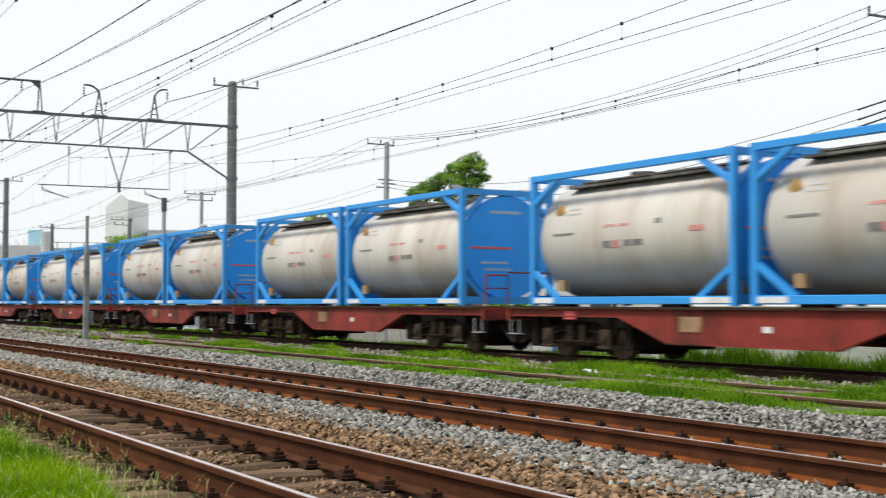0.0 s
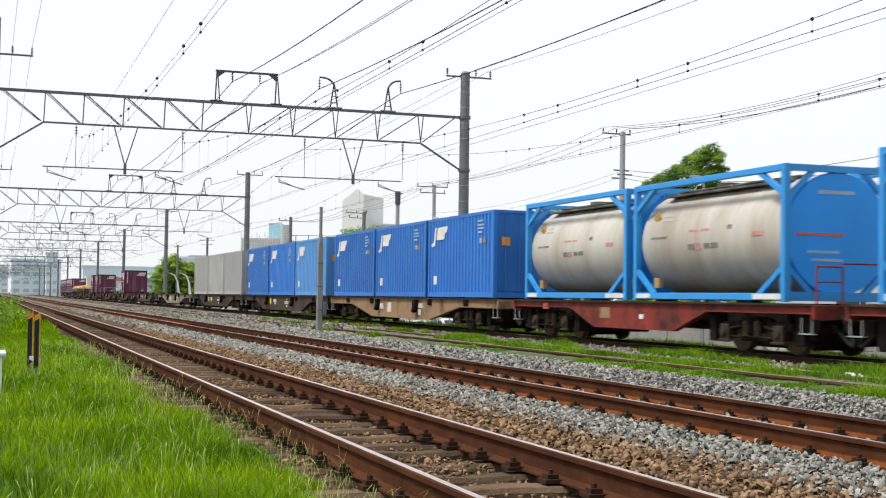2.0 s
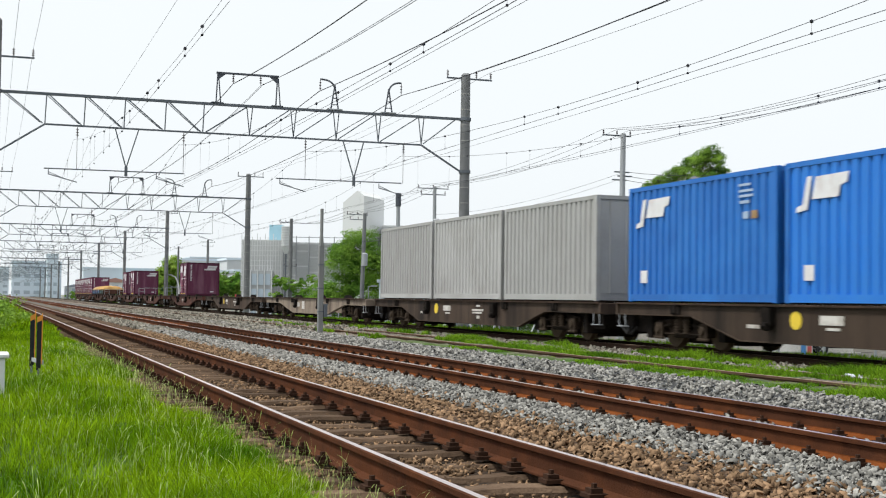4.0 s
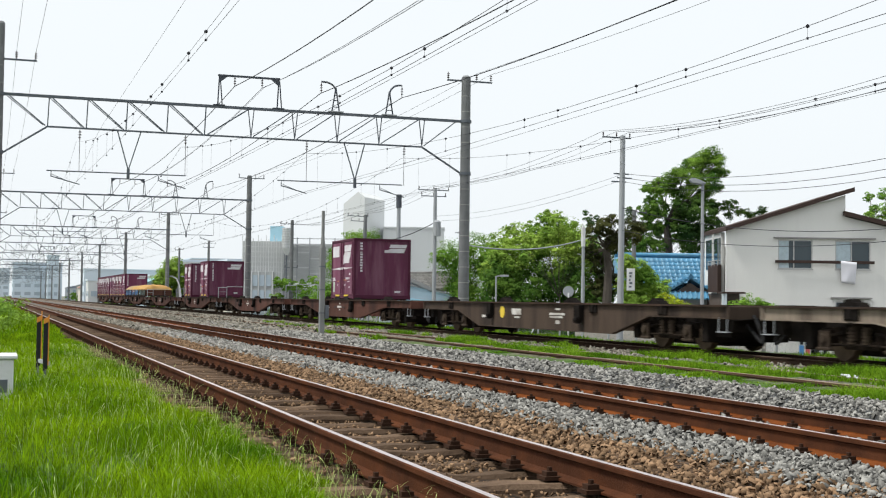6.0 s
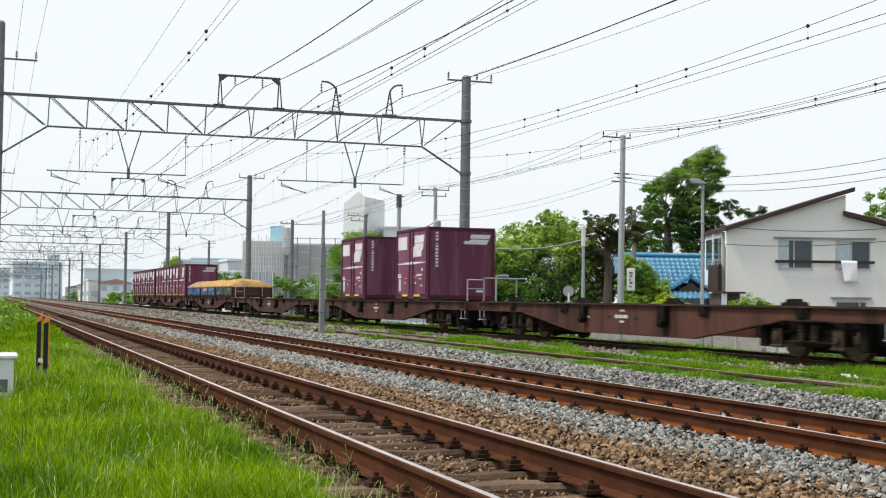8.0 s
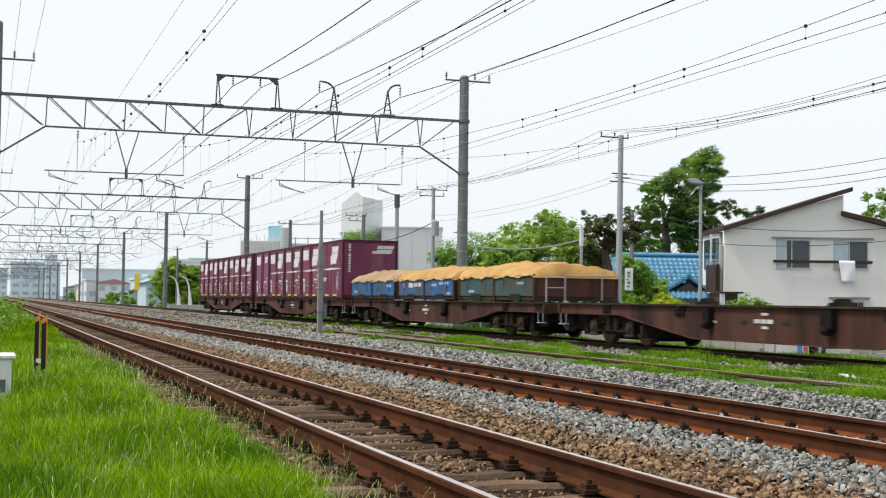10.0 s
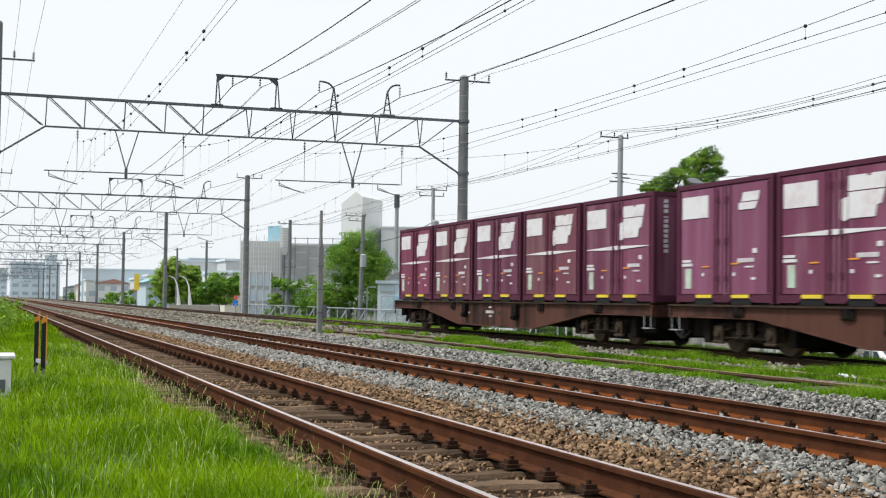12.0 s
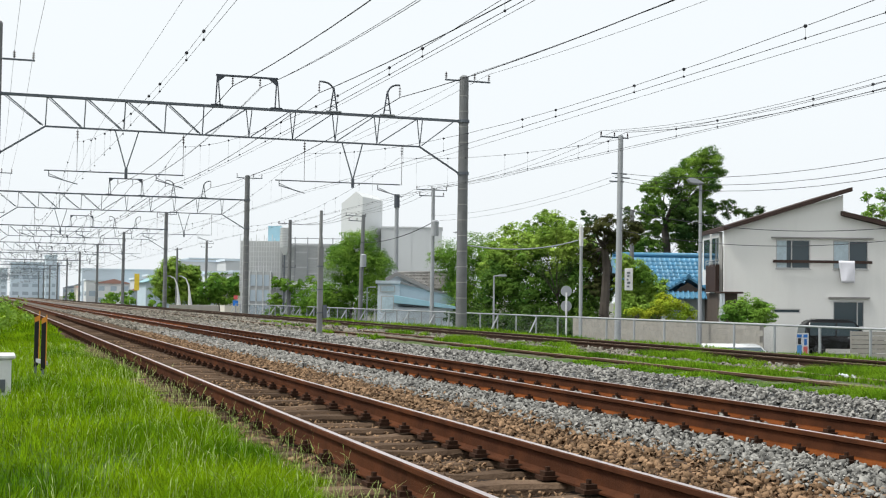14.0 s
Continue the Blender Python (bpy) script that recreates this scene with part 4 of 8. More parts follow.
def make_tank_container():
    """A 20-foot tank container: blue open frame round a pale dirty shell with a blue front end."""
    c = thing("tank_container", "pale dirty tank in a bright blue steel frame", "tank container", "tank containers on the train")
    L, W2, H0 = 6.04 / 2, 1.219, 2.59
    blue = M["tank_blue"]
    for y in (-L + 0.07, L - 0.07):
        for sx in (-1, 1):
            bm = B()
            box(bm, sx * (W2 - 0.07) - 0.07, sx * (W2 - 0.07) + 0.07, y - 0.07, y + 0.07, 0.0, H0)
            part("post", bm, blue, c, bevel=0.01)
    for sx in (-1, 1):
        x = sx * (W2 - 0.065)
        bm = B()
        box(bm, x - 0.06, x + 0.06, -L + 0.14, L - 0.14, H0 - 0.13, H0 - 0.005)
        part("top_rail", bm, blue, c, bevel=0.01)
        bm = B()
        box(bm, x - 0.06, x + 0.06, -L + 0.14, L - 0.14, 0.03, 0.17)
        part("bottom_rail", bm, blue, c, bevel=0.01)
        for s in (-1, 1):
            for z0, z1 in ((0.66, 0.14), (2.02, H0 - 0.1)):
                bm = B()
                beam(bm, (x, s * (L - 0.1), z0), (x, s * (L - 0.92), z1), 0.09, 0.1)
                part("brace", bm, blue, c)
    for s in (-1, 1):
        y = s * (L - 0.07)
        for z0, z1 in ((H0 - 0.13, H0 - 0.006), (0.03, 0.2)):
            bm = B(); box(bm, -W2 + 0.14, W2 - 0.14, y - 0.06, y + 0.06, z0, z1); part("end_beam", bm, blue, c)
        for sx in (-1, 1):
            for z0, z1 in ((1.95, H0 - 0.1), (0.65, 0.12)):
                bm = B(); beam(bm, (sx * (W2 - 0.1), y, z0), (sx * 0.55, y, z1), 0.09, 0.1); part("end_brace", bm, blue, c)
    # the shell and its dished ends
    bm = B()
    n, R0, zc = 48, 1.145, 1.30
    prof = [(-2.95, 0.0), (-2.94, 0.5), (-2.90, 0.85), (-2.83, 1.05), (-2.72, R0), (2.72, R0), (2.83, 1.05), (2.90, 0.85), (2.94, 0.5), (2.95, 0.02)]
    rings = []
    for y, r in prof:
        rings.append([bm.verts.new((max(r, 0.01) * math.cos(2 * math.pi * i / n), y, zc + max(r, 0.01) * math.sin(2 * math.pi * i / n))) for i in range(n)])
    for k in range(len(rings) - 1):
        for i in range(n):
            bm.faces.new((rings[k][i], rings[k][(i + 1) % n], rings[k + 1][(i + 1) % n], rings[k + 1][i]))
    part("shell", bm, M["tank_white"], c, "pale grey tank shell streaked with dirt", smooth=True)
    # blue front end: flared skirt and plate
    bm = B()
    m2 = 40
    r1 = [bm.verts.new((1.17 * math.cos(2 * math.pi * i / m2), -2.93, zc + 1.17 * math.sin(2 * math.pi * i / m2))) for i in range(m2)]
    r2 = [bm.verts.new((1.15 * math.cos(2 * math.pi * i / m2), -2.975, zc + 1.15 * math.sin(2 * math.pi * i / m2))) for i in range(m2)]
    r0 = [bm.verts.new((1.17 * math.cos(2 * math.pi * i / m2), -2.87, zc + 1.17 * math.sin(2 * math.pi * i / m2))) for i in range(m2)]
    for a, b in ((r0, r1), (r1, r2)):
        for i in range(m2):
            bm.faces.new((a[i], a[(i + 1) % m2], b[(i + 1) % m2], b[i]))
    bm.faces.new(r2)
    part("end_plate", bm, M["tank_blue_deep"], c, "blue painted tank end")
    bm = B()
    for k in range(3):
        box(bm, -0.42 + 0.3 * k, -0.18 + 0.3 * k, -2.35, 2.35, H0 - 0.16, H0 - 0.13)
    for y in (-2.2, 0, 2.2):
        box(bm, -0.5, 0.5, y - 0.03, y + 0.03, 2.36, H0 - 0.14)
    bar(bm, (0, 0.9, 2.38), (0, 0.9, 2.56), 0.25, n=16)
    # Dark strip along the shell stands in for shadow behind the top rail
    box(bm, -0.80, -0.5, -2.3, 2.3, 2.30, 2.345)
    part("walkway", bm, M["tank_top"], c, "dark top walkway and manhole with a painted shadow strip")
    # markings
    for y, z, w, h, col in ((0.45, 1.48, 0.4, 0.05, "faint_red"), (0.0, 1.48, 0.3, 0.05, "faint_red"), (-0.95, 1.5, 0.18, 0.09, "faint_black"), (0.55, 1.14, 0.26, 0.12, "faint_black"), (0.28, 1.14, 0.22, 0.14, "faint_red"), (-0.08, 1.15, 0.22, 0.1, "faint_black"), (-0.38, 1.15, 0.28, 0.1, "faint_black"),
                            (-2.0, 1.32, 0.4, 0.09, "faint_red"), (1.95, 1.38, 0.7, 0.045, "faint_black"), (1.75, 1.76, 0.5, 0.04, "grey_box"), (1.75, 1.86, 0.35, 0.04, "grey_box")):
        bm = B()
        dz = max(abs(z + h / 2 - zc), abs(z - h / 2 - zc))
        xs = -math.sqrt(R0 * R0 - min(dz, abs(z - zc)) ** 2)
        lo = -math.sqrt(R0 * R0 - (z - h / 2 - zc) ** 2) - 0.006
        hi = -math.sqrt(R0 * R0 - (z + h / 2 - zc) ** 2) - 0.006
        vs = [bm.verts.new(p) for p in ((lo, y - w / 2, z - h / 2), (lo, y + w / 2, z - h / 2), (hi, y + w / 2, z + h / 2), (hi, y - w / 2, z + h / 2),
                                       (lo + 0.03, y - w / 2, z - h / 2), (lo + 0.03, y + w / 2, z - h / 2), (hi + 0.03, y + w / 2, z + h / 2), (hi + 0.03, y - w / 2, z + h / 2))]
        for f in ((0, 1, 2, 3), (7, 6, 5, 4), (0, 4, 5, 1), (1, 5, 6, 2), (2, 6, 7, 3), (3, 7, 4, 0)):
            bm.faces.new([vs[i] for i in f])
        part("marking", bm, M[col], c)
    bm = B()
    s0 = 1.82
    r = 0.1
    xx = -math.sqrt(R0 * R0 - (s0 - zc) ** 2)
    prism(bm, [(2.2, s0 - r * 1.5), (2.2 + r * 1.5, s0), (2.2, s0 + r * 1.5), (2.2 - r * 1.5, s0)], xx - 0.03, xx + 0.06)
    part("hazard_label", bm, M["yellow_mark_dull"], c, "ochre diamond label")
    bm = B()
    box(bm, -1.16, -1.05, 1.9, 2.12, 0.28, 0.5)
    part("document_box", bm, M["tarp_tan"], c, "beige document box")
    bm = B()
    box(bm, -W2 - 0.004, -W2 + 0.03, -2.9, -1.95, 0.05, 0.15)
    part("rail_mark", bm, M["white_paint"], c)
    bm = B()
    box(bm, -W2 - 0.004, -W2 + 0.03, 2.2, 2.85, 0.05, 0.15)
    part("rail_mark", bm, M["white_paint"], c)
    for x0, x1, z, h, col in ((-0.45, 0.35, 2.08, 0.07, "faint_paint"), (-0.95, 0.1, 1.28, 0.05, "red_paint"), (-0.7, 0.0, 0.95, 0.05, "faint_paint"), (-0.6, 0.1, 0.8, 0.05, "faint_paint")):
        bm = B()
        box(bm, x0, x1, -2.984, -2.97, z - h / 2, z + h / 2)
        part("marking", bm, M[col], c)
    return c


def make_bin(tarp, label, paint="bin_blue"):
    """A low open 20-foot bin with side doors, heaped and covered by a tarpaulin."""
    c = thing("open_bin_container", label, "open container", "covered bins on the train")
    L, W2, H0 = 6.05 / 2, 1.22, 0.74
    for a, b in ((-L + 0.12, -0.08), (0.08, L - 0.12)):
        for sx in (-1, 1):
            bm = B()
            box(bm, sx * W2 - 0.03, sx * W2 + 0.03, a, b, 0.14, H0 - 0.02)
            part("side_panel", bm, M[paint], c, "scuffed and rusty drop side", 0.01)
    bm = B()
    for y in (-L, -0.08, L - 0.12):
        for sx in (-1, 1):
            box(bm, sx * W2 - 0.05, sx * W2 + 0.05, y, y + (0.12 if abs(y) > 1 else 0.16), 0, H0)
    box(bm, -W2, W2, -L + 0.02, L - 0.02, 0.02, 0.14)
    part("frame", bm, M["dark_brown"], c, "grimy posts and floor frame", 0.01)
    for y in (-L + 0.03, L - 0.03):
        bm = B(); box(bm, -W2 + 0.05, W2 - 0.05, y - 0.02, y + 0.02, 0.14, H0); part("end_panel", bm, M["underframe"], c)
    # Black blocks on the bin's side give the fork pockets their dark inside
    for y in (-1.6, 1.5):
        bm = B()
        box(bm, -W2 - 0.036, -W2 + 0.02, y - 0.42, y + 0.42, 0.02, 0.2)
        part("fork_pocket", bm, M["matte_black"], c, "black block painted in as the shaded fork pocket opening")
    bm = B()
    for y in (-2.3, -0.75, 0.7, 2.3):
        box(bm, -W2 - 0.05, -W2, y - 0.035, y + 0.035, 0.3, H0 - 0.14)
    part("hinge_strap", bm, M[paint], c)
    marks = {"tarp_tan": [(-2.3, 0.5, 0.5, 0.1, "faint_paint"), (2.3, 0.3, 0.4, 0.1, "grey_box")],
             "bin_blue": [(-2.3, 0.55, 0.34, 0.1, "faint_paint"), (-1.75, 0.55, 0.4, 0.1, "faint_paint"), (-1.0, 0.5, 0.55, 0.09, "faint_paint"), (0.5, 0.52, 0.3, 0.13, "panel_white"), (0.95, 0.52, 0.4, 0.13, "panel_white"), (1.5, 0.5, 0.45, 0.16, "panel_white"), (2.3, 0.5, 0.22, 0.2, "red_paint"), (-2.5, 0.22, 0.3, 0.08, "grey_box")],
             "bin_rust": [(-2.0, 0.5, 0.5, 0.07, "grey_box"), (1.9, 0.28, 0.45, 0.07, "faint_paint")]}
    for y, z, w, h, col in marks["tarp_tan" if tarp == "tarp_tan" else paint]:
        plate_on_side(c, "label", y, z, w, h, M[col], -W2 - 0.03)
    # tarpaulin over the heap, lapping over the sides
    rng = np.random.RandomState(4 if tarp == "tarp_tan" else 9)
    bm = B()
    ny, nx = 30, 15
    grid = []
    for j in range(ny + 1):
        y = -L + 2 * L * j / ny
        row = []
        for i in range(nx + 1):
            u = -1 + 2 * i / nx
            heap = 0.33 * (1 - abs(u) ** 3.2) * (0.62 + 0.38 * math.sin(math.pi * min(max((y + L) / (2 * L), 0.06), 0.94)) ** 0.6) + 0.035 * math.sin(3.1 * y + 2 * u) * (1 - abs(u))
            z = H0 + 0.03 + heap + 0.035 * math.sin(1.7 * y + 1.1 * u + (0 if tarp == "tarp_tan" else 2)) + 0.02 * math.sin(7.3 * y + 3 * u) + rng.normal(0, 0.022)
            xx = u * (W2 + 0.06)
            if i in (0, nx):
                z, xx = H0 - 0.06 + 0.03 * math.sin(4.3 * y) + 0.02 * math.sin(11 * y + 1), math.copysign(W2 + 0.075, u)
            row.append(bm.verts.new((xx, y, z)))
        grid.append(row)
    for j in range(ny):
        for i in range(nx):
            bm.faces.new((grid[j][i], grid[j][i + 1], grid[j + 1][i + 1], grid[j + 1][i]))
    for row, s in ((grid[0], -1), (grid[-1], 1)):
        low = [bm.verts.new((v.co.x, v.co.y + 0.04 * s, H0 - 0.1)) for v in row]
        for i in range(nx):
            bm.faces.new((row[i], row[i + 1], low[i + 1], low[i]))
    part("tarpaulin", bm, M[tarp], c, "creased tarpaulin over a heaped load", smooth=True)
    for y in (-2.0, -1.0, 0.0, 1.0, 2.0):
        bm = B(); bar(bm, (-W2 - 0.085, y, H0 - 0.1), (-W2 - 0.07, y + 0.1, 0.5), 0.012, n=5); part("tie_rope", bm, M["tarp_tan"], c)
    return c


DECK = 1.03


def build_train():
    # The two black plates stand in for the dark inside of sill holes
    plain = [(0.3, 0.70, 0.16, 0.08, "panel_white"), (0.08, 0.70, 0.2, 0.08, "panel_white"), (0.52, 0.70, 0.2, 0.08, "panel_white"), (0.25, 0.84, 0.22, 0.05, "panel_white"), (0.25, 0.58, 0.2, 0.05, "panel_white"), (1.0, 0.68, 0.2, 0.07, "black_paint"), (-0.45, 0.68, 0.2, 0.07, "black_paint"), (2.1, 0.66, 0.14, 0.05, "panel_white")]
    pale = [(2.3, 0.68, 0.7, 0.2, "panel_white"), (1.2, 0.66, 0.5, 0.36, "panel_white"), (-2.4, 0.74, 0.8, 0.16, "panel_white"), (-2.4, 0.52, 0.3, 0.2, "panel_white")]
    worn = [(2.58, 0.72, 0.36, 0.34, "yellow_paint"), (1.5, 0.74, 0.7, 0.17, "panel_white"), (1.45, 0.585, 0.4, 0.05, "panel_white"), (-1.3, 0.71, 0.95, 0.06, "panel_white"), (-1.25, 0.63, 0.8, 0.05, "panel_white"), (-1.35, 0.84, 0.3, 0.05, "panel_white"), (-1.35, 0.50, 0.25, 0.09, "panel_white"), (4.0, 0.58, 0.45, 0.07, "panel_white")]
    red = [(1.35, 0.72, 0.55, 0.26, "underframe_tan"), (-0.5, 0.66, 0.2, 0.1, "white_paint"), (4.9, 0.85, 0.35, 0.16, "red_paint")]
    tank_wagon = make_wagon(15.0, 1.95, 3.35, M["underframe_red"], "red container flat wagon carrying two tank containers", 4.85, red, True, 0.15, False, 0.38)
    brown_wagon = make_wagon(20.4, 3.0, 6.45, M["underframe"], "brown container flat wagon with fish-bellied sills", 7.0, plain)
    rail_wagon = make_wagon(20.4, 3.0, 6.45, M["underframe"], "empty brown flat wagon with end handrails", 7.0, plain, True)
    tan_wagon = make_wagon(20.4, 3.4, 6.4, M["underframe_tan"], "tan container flat wagon with white marking panels", 7.0, pale)
    pale_wagon = make_wagon(20.4, 4.5, 6.4, M["underframe_pale"], "weathered grey-brown flat wagon with a yellow mark", 7.0, worn)
    beige_wagon = make_wagon(20.4, 3.4, 6.4, M["underframe_beige"], "pale beige flat wagon with soiled white panels", 7.0, pale)
    def put(ob, s, z, fresh):
        return at_start(ob if fresh else copy_thing(ob, Matrix()), s, z)
    for i, s in enumerate((14.2, 29.4, 44.75, 59.75, 74.9)):
        put(tank_wagon, s, 0, i == 0)
    for i, s in enumerate((320.7, 300.3, 196.5)):
        put(brown_wagon, s, 0, i == 0)
    put(make_wagon(20.4, 3.0, 6.45, M["underframe"], "brown flat wagon with pale end handrails under covered bins", 7.0, plain, True), 279.6, 0, True)
    for i, s in enumerate((259.0, 217.6, 238.4)):
        put(rail_wagon, s, 0, i == 0)
    for i, s in enumerate((93.0,)):
        put(tan_wagon, s, 0, i == 0)
    for i, s in enumerate((113.2, 133.7, 175.4)):
        put(pale_wagon, s, 0, i == 0)
    put(beige_wagon, 154.6, 0, True)
    tank = make_tank_container()
    k = 0
    for s in (14.2, 29.4, 44.75, 59.75, 74.9):
        for d in (-3.2, 3.2):
            put(tank, s + d, DECK, k == 0)
            k += 1
    b1 = make_long_container(M["blue"], True, "blue ribbed steel freight container with a white emblem")
    b2 = make_long_container(M["blue_pale"], True, "faded light blue ribbed steel freight container")
    for ob in (b1, b2):
        tagged(ob, group="blue containers on the train")
    f1 = f2 = True
    for s in (93.0, 113.2):
        for i, d in enumerate((-6.45, -0.15, 6.15)):
            if s > 100 and i == 0:
                put(b2, s + d, DECK, f2); f2 = False
            else:
                put(b1, s + d, DECK, f1); f1 = False
    g1 = make_long_container(M["grey_box"], False, "plain grey ribbed steel freight container")
    tagged(g1, group="grey containers on the train")
    for i, d in enumerate((-6.4, -0.1, 6.2)):
        put(g1, 133.5 + d, DECK, i == 0)
    p = make_small_container()
    pr = make_small_container(True)
    pu = make_small_container(False, True, "purple_b", True)
    tagged(pu, "faded purple 12-foot freight container with a small white emblem")
    tagged(pr, "weathered maroon 12-foot freight container with ribbed sides")
    spots = [196.2, 234.1, 242.05] + [312.62 + 3.87 * i for i in range(5)] + [292.77 + 3.78 * i for i in range(1, 4)]
    px = make_small_container(False, True, "purple_red")
    tagged(px, "crimson-maroon 12-foot freight container with white markings")
    pb = make_small_container(False, True, "purple_brown")
    tagged(pb, "brownish maroon weathered 12-foot freight container with white markings")
    used = set()
    for i, s in enumerate(spots):
        ob = (p, p, p, p, pb, p, pb, px, px, pb, p)[i]
        put(ob, s, DECK, ob not in used)
        used.add(ob)
    at_start(pr, 292.77, DECK)
    at_start(pu, 292.77 + 3.78 * 4, DECK)
    t1 = make_bin("tarp_tan", "low blue open bin covered by a tan tarpaulin")
    t2 = make_bin("tarp_orange", "low blue open bin with white marks under an orange tarpaulin")
    at_start(t1, 286.25, DECK)
    at_start(t2, 279.8, DECK)
    t3 = make_bin("tarp_orange", "rusty green-grey low bin covered by an orange tarpaulin", "bin_rust")
    at_start(t3, 273.3, DECK)


build_train()

# ---- overhead line ----
SPAN = 46.4
GANTRY_Y = 49.08
AXIS = -19.08          # the small houses along the line stand turned by this angle


def tube(points, r, n=5):
    """Vertices and quads of a thin round wire through the points, which run mostly along y."""
    vs, fs = [], []
    for p in points:
        for i in range(n):
            a = 2 * math.pi * i / n
            vs.append((p[0] + r * math.cos(a), p[1], p[2] + r * math.sin(a)))
    for j in range(len(points) - 1):
        for i in range(n):
            fs.append((j * n + i, j * n + (i + 1) % n, (j + 1) * n + (i + 1) % n, (j + 1) * n + i))
    return vs, fs


def insulator(bm, x, y, z, h=0.22, r=0.05):
    bar(bm, (x, y, z), (x, y, z + h), 0.015, n=6)
    for k in range(3):
        bar(bm, (x, y, z + h * (0.25 + 0.25 * k)), (x, y, z + h * (0.25 + 0.25 * k) + 0.03), r, r * 0.6, n=8)


M["concrete_band"] = material("mast_band", (0.30, 0.30, 0.29), 0.8, 0, 0.1)


def make_gantry():
    g = thing("catenary_gantry", "steel lattice gantry on concrete masts across four tracks", "railway gantry", "gantries over the tracks")
    st = M["steel_grey"]
    for x, r, top in ((0.12, 0.17, 10.6), (17.78, 0.225, 9.85)):
        bm = B()
        bar(bm, (x, 0, -0.6), (x, 0, top), r, r * 0.8, n=16)
        bar(bm, (x, 0, top), (x, 0, top + 0.08), r * 0.84, r * 0.5, n=16)
        mast = part("mast", bm, M["concrete_pole"], g, "ringed grey concrete mast", smooth=False)
        for z in np.arange(0.4, 9.6, 0.62):
            bm = B()
            bar(bm, (x, 0, z), (x, 0, z + 0.035), r + 0.004 - 0.2 * r * z / 9.85, n=16)
            part("mast_band", bm, M["concrete_band"], mast)
        for z in (8.09, 6.0):
            bm = B(); bar(bm, (x, 0, z - 0.06), (x, 0, z + 0.06), r * 0.9 + 0.03, n=16)
            part("collar", bm, st, mast)
    bm = B(); beam(bm, (0.25, 0, 8.09), (17.6, 0, 8.09), 0.09, 0.10); part("top_chord", bm, st, g)
    bm = B(); beam(bm, (1.79, 0, 7.0), (15.98, 0, 6.98), 0.065, 0.06); part("bottom_chord", bm, st, g)
    nodes = [0.3, 1.79, 3.14, 4.55, 6.02, 7.41, 9.16, 10.84, 12.51, 14.19, 15.95, 17.5]
    for i, x in enumerate(nodes[1:-1]):
        if i < 5:
            bm = B(); beam(bm, (x, 0, 7.0), (x + 0.04, 0, 8.05), 0.045, 0.04); part("upright", bm, st, g)
        else:
            for o in (-0.12, 0.1):
                bm = B(); beam(bm, (x, 0, 7.02), (x + o, 0, 8.05), 0.034, 0.034); part("upright", bm, st, g)
    for i, (a, b) in enumerate(zip(nodes, nodes[1:])):
        bm = B()
        if i < 5:
            beam(bm, (a + 0.15, 0, 8.05), (b - 0.08, 0, 7.03), 0.042, 0.038)
            beam(bm, (a + 0.05, 0, 8.05), (b - 0.16, 0, 7.05), 0.025, 0.025)
        elif i > 5:
            beam(bm, (a + 0.08, 0, 7.03), (b - 0.15, 0, 8.05), 0.042, 0.038)
        else:
            beam(bm, (a + 0.12, 0, 7.03), (b - 0.12, 0, 8.05), 0.05, 0.05)
        part("diagonal", bm, st, g)
    for a, b in (((0.3, 0, 6.0), (1.79, 0, 7.0)), ((17.6, 0, 6.0), (15.98, 0, 6.96))):
        bm = B(); beam(bm, a, b, 0.07, 0.06); part("knee_brace", bm, st, g)
    # portal frame and two swan-neck arms on top
    portal = new("portal"); portal.parent = g
    for x in (7.93, 10.19):
        s = 1 if x < 9 else -1
        for x0, x1, zt, w in ((x - 0.05, x, 9.28, 0.045), (x + 0.12, x + 0.03, 9.2, 0.04)):
            bm = B(); beam(bm, (x0, 0, 8.15), (x1, 0, zt), w, w); part("leg", bm, M["steel_dark"], portal)
        bm = B(); box(bm, x - 0.22, x + 0.22, -0.08, 0.08, 8.14, 8.175); part("foot_plate", bm, M["steel_dark"], portal)
        bm = B(); prism(bm, [(x, 9.24), (x + 0.3 * s, 9.24), (x, 9.0)], -0.02, 0.02, axis=1); part("gusset", bm, M["steel_dark"], portal)
    bm = B(); beam(bm, (7.88, 0, 9.28), (10.24, 0, 9.28), 0.08, 0.07); part("lintel", bm, M["steel_dark"], portal)
    for x in (8.51, 9.55):
        bm = B(); insulator(bm, x, 0, 8.9, 0.36, 0.055); part("insulator", bm, M["insulator"], g)
    for base, tip, zt in ((12.43, 11.85, 9.30), (14.59, 15.1, 9.36)):
        bm = B()
        foot = B(); box(foot, base - 0.3, base + 0.3, -0.09, 0.09, 8.14, 8.185); part("foot_plate", foot, M["pole_light"], g, "pale grey foot plate")
        for o in (-0.15, 0.15):
            beam(bm, (base + o, 0, 8.15), (base, 0, 9.1), 0.05, 0.045)
        for z in (8.35, 8.6, 8.8):
            beam(bm, (base - 0.12 * (9.1 - z), 0, z), (base + 0.12 * (9.1 - z), 0, z), 0.03, 0.03)
        pts = [Vector((base, 0, 8.9))]
        for k in range(1, 8):
            a = math.pi / 2 * k / 7
            pts.append(Vector((base + (tip - base) * (1 - math.cos(a)) * 0.8, 0, 8.95 + (zt - 8.95) * math.sin(a))))
        pts.append(Vector((tip, 0, zt)))
        for p, q in zip(pts, pts[1:]):
            bar(bm, p, q, 0.036, n=8)
        part("swan_neck_arm", bm, M["steel_dark"], g)
        bm = B(); insulator(bm, tip, 0, zt - 0.46, 0.42, 0.055); part("insulator", bm, M["insulator"], g)
